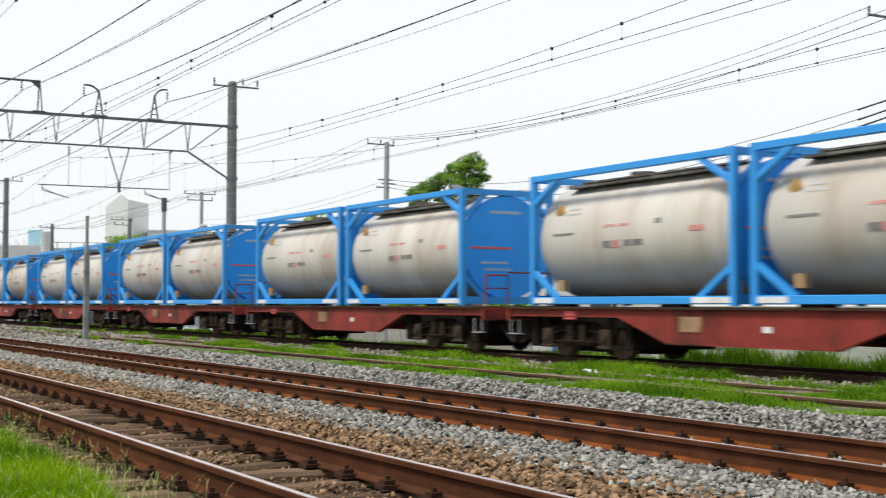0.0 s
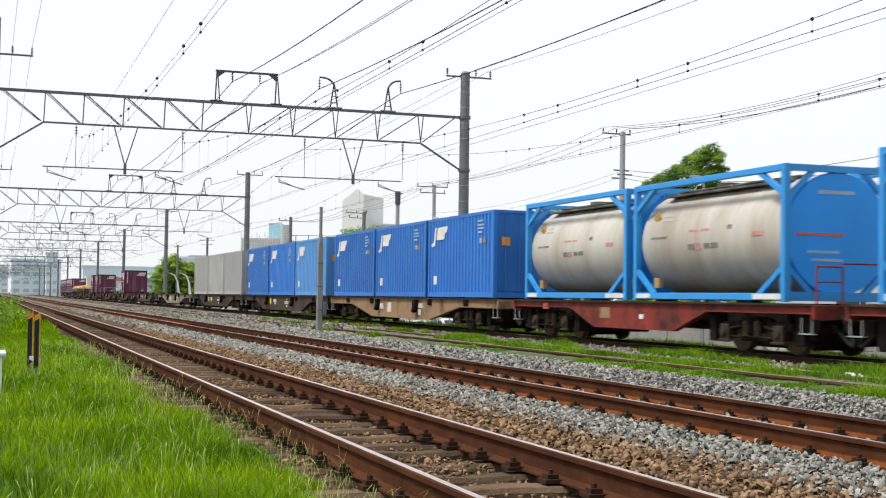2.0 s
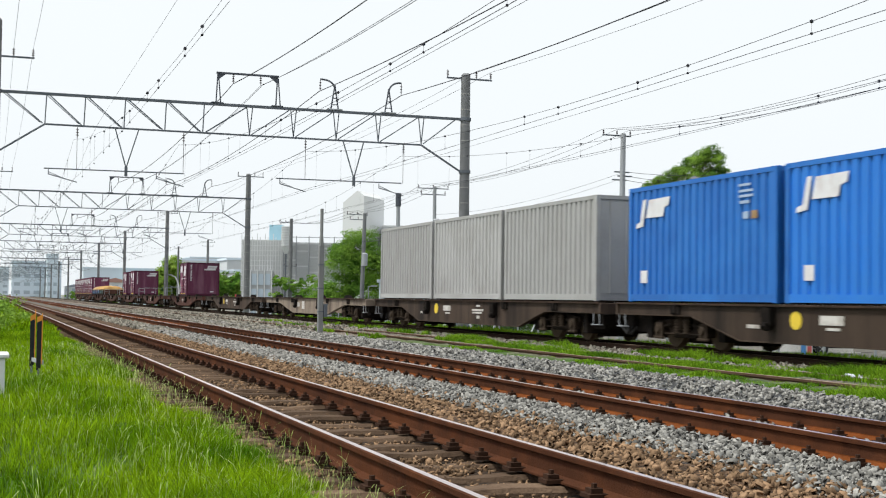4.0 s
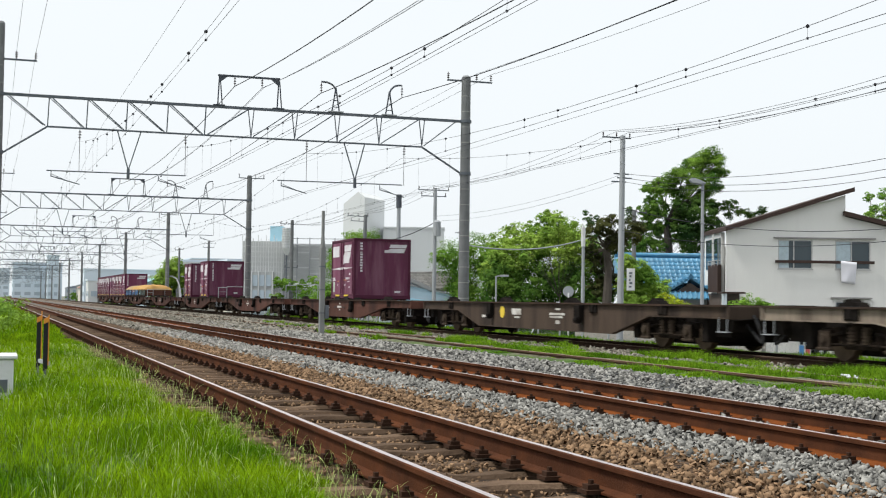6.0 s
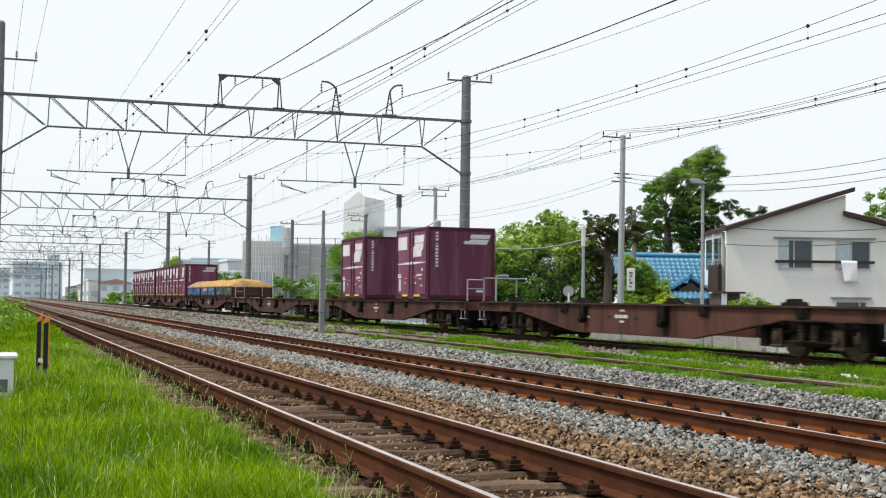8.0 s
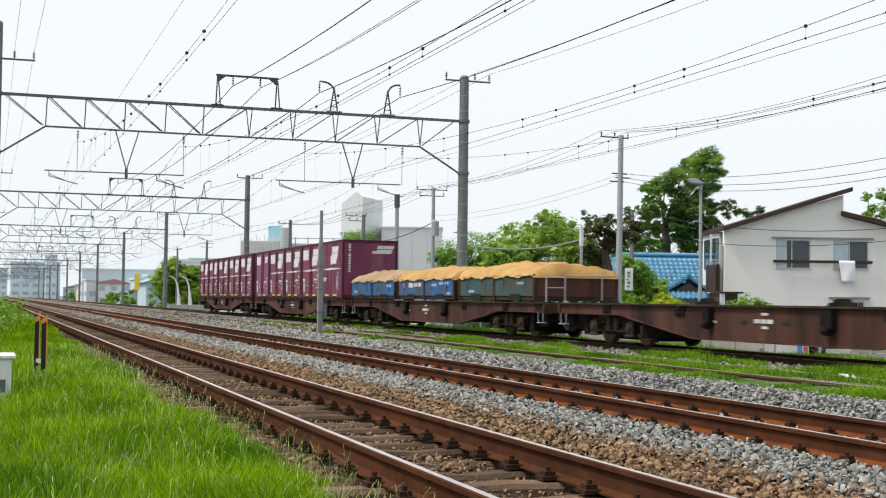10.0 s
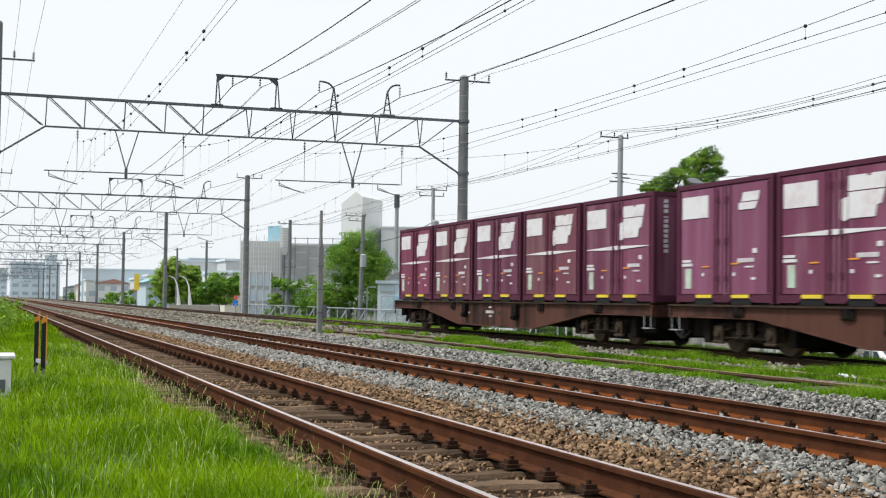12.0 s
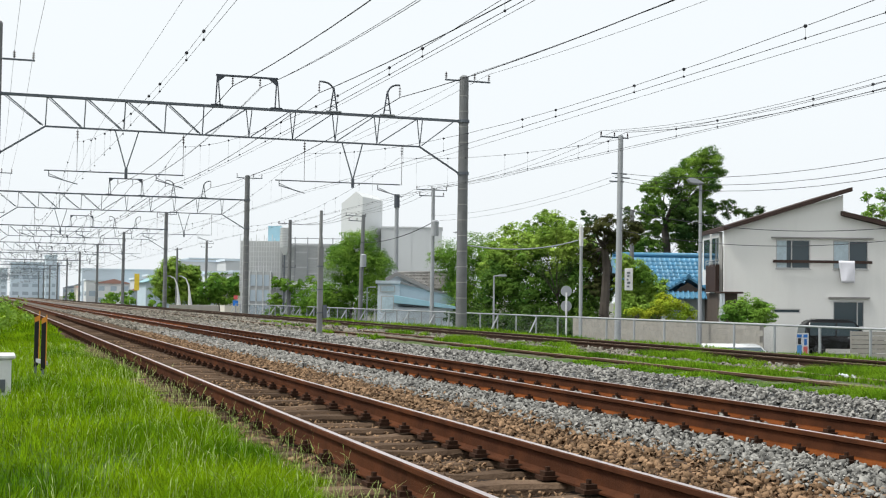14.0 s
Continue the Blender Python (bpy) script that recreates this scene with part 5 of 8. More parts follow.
    # hanging brackets, cross bars and registration arms
    for xl, xr, xt, b0, b1 in ((4.24, 5.09, 4.66, 1.79, 6.75), (12.78, 13.62, 13.24, 10.2, 15.16)):
        bm = B()
        beam(bm, (xl, 0, 7.0), (xt, 0, 5.55), 0.045, 0.04)
        beam(bm, (xr, 0, 7.0), (xt, 0, 5.55), 0.045, 0.04)
        beam(bm, (xt, 0, 5.6), (xt, 0, 5.25), 0.1, 0.1)
        part("v_bracket", bm, st, g)
        bm = B(); bar(bm, (b0, 0, 5.42), (b1, 0, 5.44), 0.022, n=8); part("cross_bar", bm, st, g)
    for x in (2.8, 6.6, 11.2, 15.1):
        bm = B()
        bar(bm, (x - 0.85, 0, 5.4), (x - 0.85, 0, 5.2), 0.015)
        bar(bm, (x - 0.85, 0, 5.22), (x + 0.15, 0, 4.96), 0.02, n=6)
        bar(bm, (x - 0.85, 0, 5.3), (x - 0.3, 0, 5.08), 0.012, n=6)
        part("registration_arm", bm, st, g)
        bm = B(); insulator(bm, x + 0.12, 0, 6.55, 0.4, 0.06); bar(bm, (x + 0.12, 0, 6.6), (x + 0.12, 0, 5.43), 0.01, n=5)
        part("suspension_insulator", bm, M["insulator"], g)
    for x, za, offs in ((17.78, 9.72, (-0.76, 0.45, 1.06)), (0.12, 9.34, (0.55, 1.21))):
        bm = B()
        beam(bm, (x + min(offs[0], 0) - 0.04, 0, za), (x + offs[-1] + 0.05, 0, za), 0.06, 0.06)
        part("cross_arm", bm, st, g)
        for o in offs:
            bm = B(); insulator(bm, x + o, 0, za + 0.02, 0.3, 0.06); part("insulator", bm, M["insulator"], g)
    return g


def build_gantries():
    g = make_gantry()
    g.matrix_basis = pose(0, GANTRY_Y, 0)
    for y in [-5.0] + [GANTRY_Y + SPAN * k for k in range(1, 13)]:
        copy_thing(g, pose(0, y, 0))


build_gantries()


HOLDS = [-5.0] + [GANTRY_Y + SPAN * k for k in range(10)]      # where the wires are held


def span_points(x, z_hold, sag, x_first=None, sag_first=None):
    """A wire from gantry to gantry; over the first span it may hang lower and stand off to the side."""
    pts = [(x_first or x, -60.0, z_hold)]
    for k, (y0, y1) in enumerate(zip(HOLDS, HOLDS[1:])):
        n = 18 if k < 2 else 9
        s = sag_first if k == 0 and sag_first is not None else sag
        for i in range(n):
            u = i / n
            xx = x if x_first is None or k > 1 else x_first + (x - x_first) * (max(0.0, u - 0.7) / 0.3 if k == 0 else 1)
            pts.append((xx, y0 + (y1 - y0) * u, z_hold - s * 4 * u * (1 - u)))
    pts.append((x, HOLDS[-1], z_hold))
    return pts


def wire_object(name, pts, r, label, group="", mat="wire"):
    vs, fs = tube(pts, r)
    ob = new(name, raw_mesh(name, vs, fs, M[mat]))
    return tagged(ob, label, "cable", group)


def build_wires():
    rng = random.Random(8)
    for x, xf, xc in ((2.8, 3.0, 2.38), (6.55, 6.5, 6.75), (11.25, 11.25, 11.85), (15.12, 15.15, 15.6)):
        cat = thing("catenary", "thin contact and carrying wires hung over one track", "overhead wire", "catenaries over the tracks")
        for nm, z, sag, xx, s1, r in (("contact_wire", 4.95, 0.02, xc, 0.02, 0.0042), ("auxiliary_wire", 5.02, 0.05, xf, 0.17, 0.0055), ("messenger_wire", 6.5, 1.32, xf, 1.53, 0.0052)):
            vs, fs = tube(span_points(x, z, sag, xx, s1), r * (0.65 if x < 3 else 1.0))
            part(nm, raw_mesh(nm, vs, fs, M["wire"]), None, cat)
        bm = B()
        for k, (y0, y1) in enumerate(list(zip(HOLDS, HOLDS[1:]))[:5]):
            sm, sa, xx = (1.53, 0.17, xf) if k == 0 else (1.32, 0.05, x)
            n = 20 if k == 0 else 15
            for i in range(1, n):
                u = (i + (0.22 if i % 2 else -0.1)) / n
                y = y0 + (y1 - y0) * u
                zm, za = 6.5 - sm * 4 * u * (1 - u), 5.02 - sa * 4 * u * (1 - u)
                bar(bm, (xx, y, za), (xx, y, zm), 0.0022, n=4)
                bmesh.ops.create_icosphere(bm, subdivisions=1, radius=0.033, matrix=Matrix.Translation((xx, y, zm)))
                bmesh.ops.create_icosphere(bm, subdivisions=1, radius=0.024, matrix=Matrix.Translation((xx, y, za)))
        d = part("dropper", bm, M["wire"], cat)
        tagged(d, kind="stuff")
    for x, z, sag, s1, r in ((8.51, 8.9, 0.6, 0.85, 0.016), (9.55, 8.9, 0.6, 0.9, 0.009), (9.62, 8.92, 0.6, 0.8, 0.008), (11.82, 8.84, 0.5, 0.64, 0.016), (15.1, 8.88, 0.5, 0.82, 0.016),
                             (18.23, 10.05, 0.45, 0.6, 0.0065), (18.84, 10.05, 0.45, 0.7, 0.007), (0.67, 9.66, 0.45, 0.5, 0.006), (1.33, 9.66, 0.45, 0.5, 0.006)):
        wire_object("feeder_cable", span_points(x, z, sag, None, s1), r, "dark feeder cable strung along the gantries", "feeder cables")


build_wires()


# ---- poles, lamps and signs ----
M["pole_mid"] = material("weathered_post", (0.24, 0.245, 0.245), 0.75, 0.1, 0.15, 2, 40)


def make_pole(x, y, top, r, mat="pole_light", base=-1.9, arms=(), transformer=None, label="grey concrete utility pole with cross-arms", lean=0.0):
    p = thing("utility_pole", label, "utility pole", "utility poles beside the road", pose(x, y, 0, 0, lean, 0))
    bm = B(); bar(bm, (0, 0, base), (0, 0, top), r, r * 0.72, n=14); part("shaft", bm, M[mat], p, smooth=False)
    for z, a, b in arms:
        bm = B(); beam(bm, (a, 0.1, z), (b, 0.1, z), 0.045, 0.045); arm = part("cross_arm", bm, M["steel_grey"], p)
        for u in (a + 0.03, (a + b) / 2, b - 0.03) if b - a > 0.65 else ():
            bm = B(); insulator(bm, u, 0.1, z + 0.02, 0.16, 0.034); part("insulator", bm, M["insulator"], arm)
    if transformer:
        z, n = transformer
        for k in range(n):
            bm = B()
            bar(bm, (0.0 + 0.5 * k, -0.32, z), (0.0 + 0.5 * k, -0.32, z + 0.7), 0.19, n=12)
            bar(bm, (0.0 + 0.5 * k, -0.32, z + 0.7), (0.0 + 0.5 * k, -0.32, z + 0.78), 0.2, 0.1, n=12)
            part("transformer", bm, M["pole_light"], p, "grey drum transformer", 0.0)
    return p


def build_poles():
    make_pole(20.95, 41.65, 6.85, 0.125, arms=((6.78, -0.75, 0.35), (5.5, -0.28, 0.3), (5.36, -0.14, 0.42), (5.22, -0.36, 0.2)), lean=0.5)
    make_pole(20.95, 18.0, 7.0, 0.125, arms=((6.9, -0.78, 0.35), (5.25, -0.16, 0.16), (5.05, -0.16, 0.16), (4.9, -0.16, 0.16)))
    make_pole(20.71, 61.44, 6.5, 0.115, arms=((6.4, -0.85, 0.75), (6.1, -0.7, 0.6)), transformer=(4.1, 1))
    make_pole(21.39, 77.1, 6.1, 0.15, "concrete_pole", arms=((6.0, -1.1, 0.2), (5.7, -0.9, 0.15)), transformer=(2.9, 1), lean=1.2)
    tall = make_pole(27.8, 90.7, 8.5, 0.19, "pole_light", label="tall plain pole with a dark top")
    bm = B(); bar(bm, (0, 0, 7.6), (0, 0, 8.56), 0.2, n=14); part("sleeve", bm, M["steel_dark"], tall, "dark sleeve")
    make_pole(21.6, 98.1, 6.9, 0.17, "concrete_pole", arms=((6.6, -0.9, 0.1), (3.3, -0.5, 0.5)))
    make_pole(26.6, 170.5, 8.2, 0.2, "concrete_pole", arms=((7.9, -0.9, 0.9), (7.4, -0.7, 0.7)))
    make_pole(20.1, 150.0, 6.5, 0.14, "concrete_pole", arms=((6.3, -0.5, 0.5),))
    make_pole(33.0, 64.0, 6.0, 0.15, "concrete_pole", arms=((5.9, -0.4, 0.8), (5.3, -0.4, 0.6)))
    # slim radio mast with a white cylinder
    p = thing("radio_mast", "slim grey mast topped by a white cylinder", "mast", m=pose(20.44, 43.64, 0))
    bm = B(); bar(bm, (0, 0, -1.8), (0, 0, 1.9), 0.066, n=10); part("lower_tube", bm, M["pole_light"], p)
    bm = B(); bar(bm, (0, 0, 1.9), (0, 0, 3.0), 0.055, n=10); part("upper_tube", bm, M["pole_light"], p)
    bm = B(); bar(bm, (0, 0, 2.98), (0, 0, 3.68), 0.075, n=12); bar(bm, (0, 0, 3.68), (0, 0, 3.78), 0.02, n=6); part("antenna", bm, M["white_paint"], p, "white antenna cylinder")
    # street lamps
    def lamp(x, y, top, reach, r=0.07, turn=0.0, big=False):
        p = thing("street_lamp", "slim grey street lamp with a flat head", "street lamp", "street lamps by the road", pose(x, y, 0, 0, 0, turn))
        bm = B(); bar(bm, (0, 0, -1.85), (0, 0, top), r, r * 0.7, n=12); part("post", bm, M["pole_light"], p)
        bm = B()
        if big:
            prism(bm, [(-0.12, 0.02), (0.12, 0.04), (-0.1, 0.16), (-0.36, 0.24), (-0.48, 0.17), (-0.4, 0.06)], -0.14, 0.14, axis=1)
        else:
            bar(bm, (0, 0, 0), (reach, 0, 0.03), 0.03, n=8)
            box(bm, reach * 0.45, reach + 0.12, -0.1, 0.1, -0.02, 0.07)
        part("head", bm, M["pole_light"], p, "pale lamp head", 0.01, m=pose(0, 0, top - 0.02))
        return p
    lamp(23.6, 40.58, 5.15, -0.4, 0.075, AXIS, True)
    lamp(20.05, 51.35, 2.0, 0.4, 0.05, AXIS)
    lamp(21.83, 77.13, 1.68, 0.4, 0.05, AXIS)
    lamp(23.75, 64.9, 4.52, -0.7, 0.06, AXIS)
    lamp(24.0, 130.0, 4.0, 0.8, 0.07, AXIS)
    # post between the tracks
    p = thing("track_side_post", "grey steel post standing between the tracks", "post", m=pose(9.45, 38.6, 0))
    bm = B(); box(bm, -0.078, 0.078, -0.07, 0.07, -0.25, 2.5); part("lower_post", bm, M["pole_mid"], p, bevel=0.015)
    bm = B(); bar(bm, (0, 0, 2.5), (0, 0, 2.9), 0.075, 0.045, n=10); bar(bm, (0, 0, 2.9), (0, 0, 3.6), 0.05, n=10); part("upper_tube", bm, M["pole_mid"], p)
    bm = B(); box(bm, 0.09, 0.2, -0.1, 0.08, 0.35, 0.75); part("junction_box", bm, M["steel_grey"], p, bevel=0.01)
    bm = B()
    for z in (0.5, 1.2, 1.9):
        box(bm, -0.088, 0.088, -0.08, 0.08, z, z + 0.03)
    part("strap", bm, M["steel_grey"], p)
    # striped distance post in the grass
    p = thing("striped_marker_post", "pair of black and orange marker boards in the grass", "marker post", m=pose(0.72, 18.9, 0))
    for dx, dy, top in ((-0.06, 0.45, 0.71), (0.0, -0.45, 0.67)):
        z = -0.08
        for hgt, c in ((0.29, "black_paint"), (0.03, "orange_paint"), (0.28, "black_paint"), (0.10, "orange_paint")):
            bm = B(); prism(bm, [(dx - 0.03, z), (dx + 0.03, z + 0.03), (dx + 0.03, z + hgt + 0.06), (dx - 0.03, z + hgt + 0.03)] if c == "black_paint" else [(dx - 0.03, z + 0.03), (dx + 0.03, z + 0.06), (dx + 0.03, z + hgt + 0.03), (dx - 0.03, z + hgt)], dy - 0.015, dy + 0.015, axis=1)
            part("board_stripe", bm, M[c], p)
            z += hgt
        bm = B(); box(bm, dx + 0.03, dx + 0.042, dy - 0.02, dy + 0.02, 0.0, top); part("board_edge", bm, M["orange_paint"], p)
        bm = B(); bar(bm, (dx, dy + 0.03, -0.35), (dx, dy + 0.03, top - 0.1), 0.016); part("stake", bm, M["steel_grey"], p)
    bm = B(); beam(bm, (-0.05, 0.45, 0.02), (0.05, -0.45, 0.02), 0.03, 0.05); part("tie_bar", bm, M["pole_light"], p)
    # cable cabinet
    p = thing("cable_cabinet", "white metal cable cabinet standing in the grass", "cabinet", m=pose(-0.22, 15.3, 0))
    bm = B(); box(bm, -0.5, 0.48, -0.3, 0.3, -0.4, 0.24); part("case", bm, M["white_paint"], p, bevel=0.01)
    bm = B(); box(bm, -0.53, 0.52, -0.33, 0.33, 0.24, 0.285); part("lid", bm, M["white_paint"], p, bevel=0.01)
    bm = B(); box(bm, 0.3, 0.42, -0.31, -0.3, -0.12, 0.02); part("latch", bm, M["steel_grey"], p)
    # round signs seen from behind, and boards
    p = thing("road_sign", "two round road signs seen from behind on a white post", "road sign", m=pose(20.9, 45.9, 0, 0, 0, AXIS))
    bm = B(); bar(bm, (0, 0, -1.85), (0, 0, 1.3), 0.035, n=8); part("post", bm, M["white_paint"], p)
    for z in (1.35, 0.78):
        bm = B(); bar(bm, (0, 0.05, z), (0, 0.07, z), 0.21, n=24); part("disc", bm, M["pole_light"], p, "grey back of a round sign")
    p = thing("pole_sign", "narrow white hanging board with unreadable dark marks", "sign", m=pose(21.13, 41.5, 1.76, 0, 0, AXIS))
    bm = B(); box(bm, 0.0, 0.28, -0.03, 0.03, -0.39, 0.39); part("board", bm, M["white_paint"], p, bevel=0.01)
    for k in range(5):
        bm = B(); box(bm, 0.07 + 0.02 * (k % 2), 0.19 - 0.03 * (k % 3), -0.038, -0.03, 0.20 - 0.12 * k, 0.26 + 0.02 * (k % 2) - 0.12 * k); part("mark", bm, M["steel_grey"], p)
    for z in (-0.3, 0.3):
        bm = B(); bar(bm, (-0.1, 0, z), (0, 0, z), 0.015); part("bracket", bm, M["steel_grey"], p)
    p = thing("notice_board", "small upright notice board with blue and red columns", "sign", m=pose(20.1, 29.34, 0.094, 0, 0, AXIS) @ Matrix.Scale(0.9, 4))
    bm = B(); box(bm, -0.18, 0.18, -0.02, 0.02, -0.65, 0.13); part("board", bm, M["white_paint"], p)
    for x0, x1, z0, z1, c in ((-0.15, -0.02, -0.5, -0.22, "blue_pale"), (0.03, 0.15, -0.6, -0.26, "red_paint"), (-0.15, -0.02, 0.0, 0.09, "blue"), (0.03, 0.15, 0.0, 0.09, "blue"), (-0.13, -0.04, -0.2, -0.02, "black_paint"), (0.05, 0.13, -0.22, -0.04, "blue")):
        bm = B(); box(bm, x0, x1, -0.028, -0.02, z0, z1); part("column", bm, M[c], p)
    bm = B(); bar(bm, (0, 0.03, -1.85), (0, 0.03, -0.1), 0.03); part("post", bm, M["pole_light"], p)
    # free spans between the poles and the houses
    def droop(name, a, b, sag, r, n=14, mat="wire", label="thin dark service cable between poles"):
        a, b = Vector(a), Vector(b)
        pts = []
        for i in range(n + 1):
            u = i / n
            p = a.lerp(b, u)
            pts.append((p.x, p.y, p.z - sag * 4 * u * (1 - u)))
        vs, fs = [], []
        side = Vector((b.y - a.y, a.x - b.x, 0)).normalized()
        for p in pts:
            for k in range(5):
                o = side * (r * math.cos(k * 1.2566)) + Vector((0, 0, r * math.sin(k * 1.2566)))
                vs.append((p[0] + o.x, p[1] + o.y, p[2] + o.z))
        for j in range(n):
            for k in range(5):
                fs.append((j * 5 + k, j * 5 + (k + 1) % 5, j * 5 + 5 + (k + 1) % 5, j * 5 + 5 + k))
        tagged(new(name, raw_mesh(name, vs, fs, M[mat])), label, "cable", "service cables")
    for z, zb, sag in ((5.5, 5.25, 0.78), (5.36, 5.05, 0.88), (5.22, 4.9, 0.93)):
        droop("service_cable", (20.97, 41.6, z), (20.9, 18.05, zb), sag, 0.008)
        droop("cable_grip", (20.92, 19.1, zb - sag * 0.165), (20.9, 18.05, zb), 0.0, 0.02, 3, "wire", "black wrapped grip at the end of a cable")
    droop("service_cable", (20.95, 41.65, 4.3), (25.2, 30.0, 3.3), 0.5, 0.011)
    droop("service_cable", (20.95, 41.65, 3.5), (25.2, 30.0, 2.98), 0.45, 0.010)
    for x in (-0.7, -0.2, 0.3):
        droop("service_cable", (20.95 + x, 41.7, 6.98), (20.71 + x, 61.44, 6.55), 0.4, 0.0065)
        droop("service_cable", (20.95 + x, 41.7, 6.98), (20.95 + x, 18.1, 7.08), 0.62, 0.010 if x > 0.2 else 0.0065, 20)
        droop("service_cable", (20.71 + x, 61.44, 6.55), (21.0 + x, 77.1, 6.15), 0.3, 0.0065)
        droop("service_cable", (21.0 + x, 77.1, 6.15), (21.3 + x, 98.1, 6.7), 0.4, 0.011)
    for z, zb in ((5.45, 5.1), (5.25, 4.85)):
        droop("service_cable", (20.93, 41.7, z), (20.71, 61.3, zb), 0.3, 0.005)
    droop("service_cable", (17.78, 49.2, 3.2), (24.6, 52.0, 3.75), 0.35, 0.028, 14, "pole_light", "thick pale service cable from the mast to the trees")
    droop("service_cable", (20.71, 61.4, 4.8), (21.39, 77.1, 4.4), 0.3, 0.02)


build_poles()


# ---- fence, wall, road ----
def build_fence():
    f = thing("chain_link_fence", "low chain-link fence with pale posts and rails", "fence", kind="structure")
    mesh_mat = M["pole_light"]
    ys = [24 + 2.0 * i for i in range(44)]
    post = B(); bar(post, (0, 0, -1.2), (0, 0, 0.40), 0.035, n=8); pm = mesh_of(post, "post", mesh_mat)
    for y in ys:
        part("post", pm, None, f, m=pose(19.7, y, 0))
    bm = B(); bar(bm, (19.7, 24, 0.40), (19.7, 110, 0.40), 0.028, n=8); part("top_rail", bm, mesh_mat, f)
    bm = B(); bar(bm, (19.7, 24, -0.72), (19.7, 110, -0.72), 0.02, n=6); part("bottom_rail", bm, mesh_mat, f)
    br = B(); bar(br, (0, 0, 0.3), (-1.0, -0.9, -0.95), 0.03, n=6); bmesh_brace = mesh_of(br, "brace", mesh_mat)
    for i, y in enumerate(ys):
        if i % 2 == 1 and y > 43:
            part("brace", bmesh_brace, None, f, m=pose(19.7, y, 0))
    # woven wire: crossing slanted strands
    vs, fs = [], []
    def strand(y0, z0, y1, z1, r=0.0007):
        k = len(vs)
        d = Vector((0, y1 - y0, z1 - z0)).normalized()
        nrm = Vector((0, -d.z, d.y)) * r
        for y, z in ((y0, z0), (y1, z1)):
            vs.extend([(19.7 - r, y, z), (19.7, y + nrm.y, z + nrm.z), (19.7 + r, y, z), (19.7, y - nrm.y, z - nrm.z)])
        for i in range(4):
            fs.append((k + i, k + (i + 1) % 4, k + 4 + (i + 1) % 4, k + 4 + i))
    for i in range(1300):
        y = 24 + i * 0.066
        strand(y, -0.72, y + 1.1, 0.39)
        strand(y + 1.1, -0.72, y, 0.39)
    ob = part("wire_mesh", raw_mesh("wire_mesh", vs, fs, M["steel_grey"]), None, f, "woven wire mesh")
    tagged(ob, kind="stuff")
    # block wall behind
    w = thing("block_wall", "weathered pale concrete block garden wall", "wall", kind="structure")
    core = B(); box(core, 23.996, 24.14, 37.4, 52, -1.9, 0.26); part("core", core, M["wall_mortar"], w)
    blk = B(); box(blk, 0, 0.03, 0, 0.385, 0, 0.185); bme = mesh_of(blk, "block", M["wall_block"], 0.003)
    for r in range(6):
        for i in range(37):
            part("block", bme, None, w, m=pose(23.99, 37.4 + i * 0.395 - (0.197 if r % 2 else 0), 0.09 - r * 0.195))
    cap = B(); box(cap, 23.97, 24.17, 37.35, 52, 0.26, 0.32); part("coping", cap, M["wall_block"], w, bevel=0.01)
    # slatted enclosure by the parked van
    s = thing("slatted_enclosure", "low pale slatted screen beside the parking place", "screen", m=pose(37.3, 50.7, -0.36, 0, 0, AXIS))
    for k in range(8):
        bm = B(); box(bm, 0, 2.4, -0.015, 0.015, -1.45 + k * 0.2, -1.27 + k * 0.2); part("slat", bm, M["wall_block"], s, bevel=0.004)
    for x in (0.05, 1.2, 2.35):
        bm = B(); box(bm, x - 0.03, x + 0.03, 0.015, 0.06, -1.5, 0.15); part("post", bm, M["pole_light"], s)


M["wall_block"] = material("concrete_block", (0.36, 0.34, 0.305), 0.9, 0, 0.1, 3, 40, (0.26, 0.24, 0.205), 0.45, 1.6, 0.2, 60, 0.05, True)
M["wall_mortar"] = material("mortar", (0.345, 0.325, 0.29), 0.95)
build_fence()

# ---- houses ----
M["render_wall"] = material("pale_render", (0.80, 0.79, 0.77), 0.9, 0, 0.05, 0.6, 60, (0.62, 0.61, 0.60), 0.4, 0.5, 0.1, 90, 0, True)
M["trim_brown"] = material("brown_trim", (0.055, 0.036, 0.031), 0.7, 0, 0.15, 2, spec=0.15)
M["trim_grey"] = material("grey_trim", (0.25, 0.24, 0.24), 0.6, 0, 0.1, 2)
M["alu"] = material("aluminium", (0.5, 0.5, 0.5), 0.45, 0.6, 0.05)
M["glass"] = glass_material("dark_glass", (0.04, 0.062, 0.075))
M["curtain"] = material("curtain", (0.50, 0.60, 0.66), 0.9, 0, 0.2, 8)
M["cloth"] = material("white_cloth", (0.80, 0.79, 0.86), 0.9, 0, 0.05, 4, 30, None, 0, 1, 0.4, 8)
M["roof_blue"] = material("blue_glazed_tile", (0.075, 0.25, 0.42), 0.45, 0, 0.25, 1.2, 30, (0.20, 0.37, 0.48), 0.5, 1.0, 0, 20, 0.15)
M["roof_grey"] = material("grey_tile", (0.25, 0.24, 0.23), 0.7, 0, 0.25, 2, 30, (0.38, 0.36, 0.34), 0.5, 2, 0, 20, 0.2)
M["roof_sky"] = material("pale_blue_sheet", (0.36, 0.60, 0.72), 0.5, 0, 0.1, 1)
M["siding"] = material("blue_grey_siding", (0.40, 0.45, 0.50), 0.8, 0, 0.1, 1.5, 40, (0.32, 0.35, 0.38), 0.4, 1)
M["siding_light"] = material("light_blue_siding", (0.52, 0.58, 0.64), 0.8, 0, 0.1, 1.5, 40, (0.42, 0.46, 0.5), 0.4, 1)
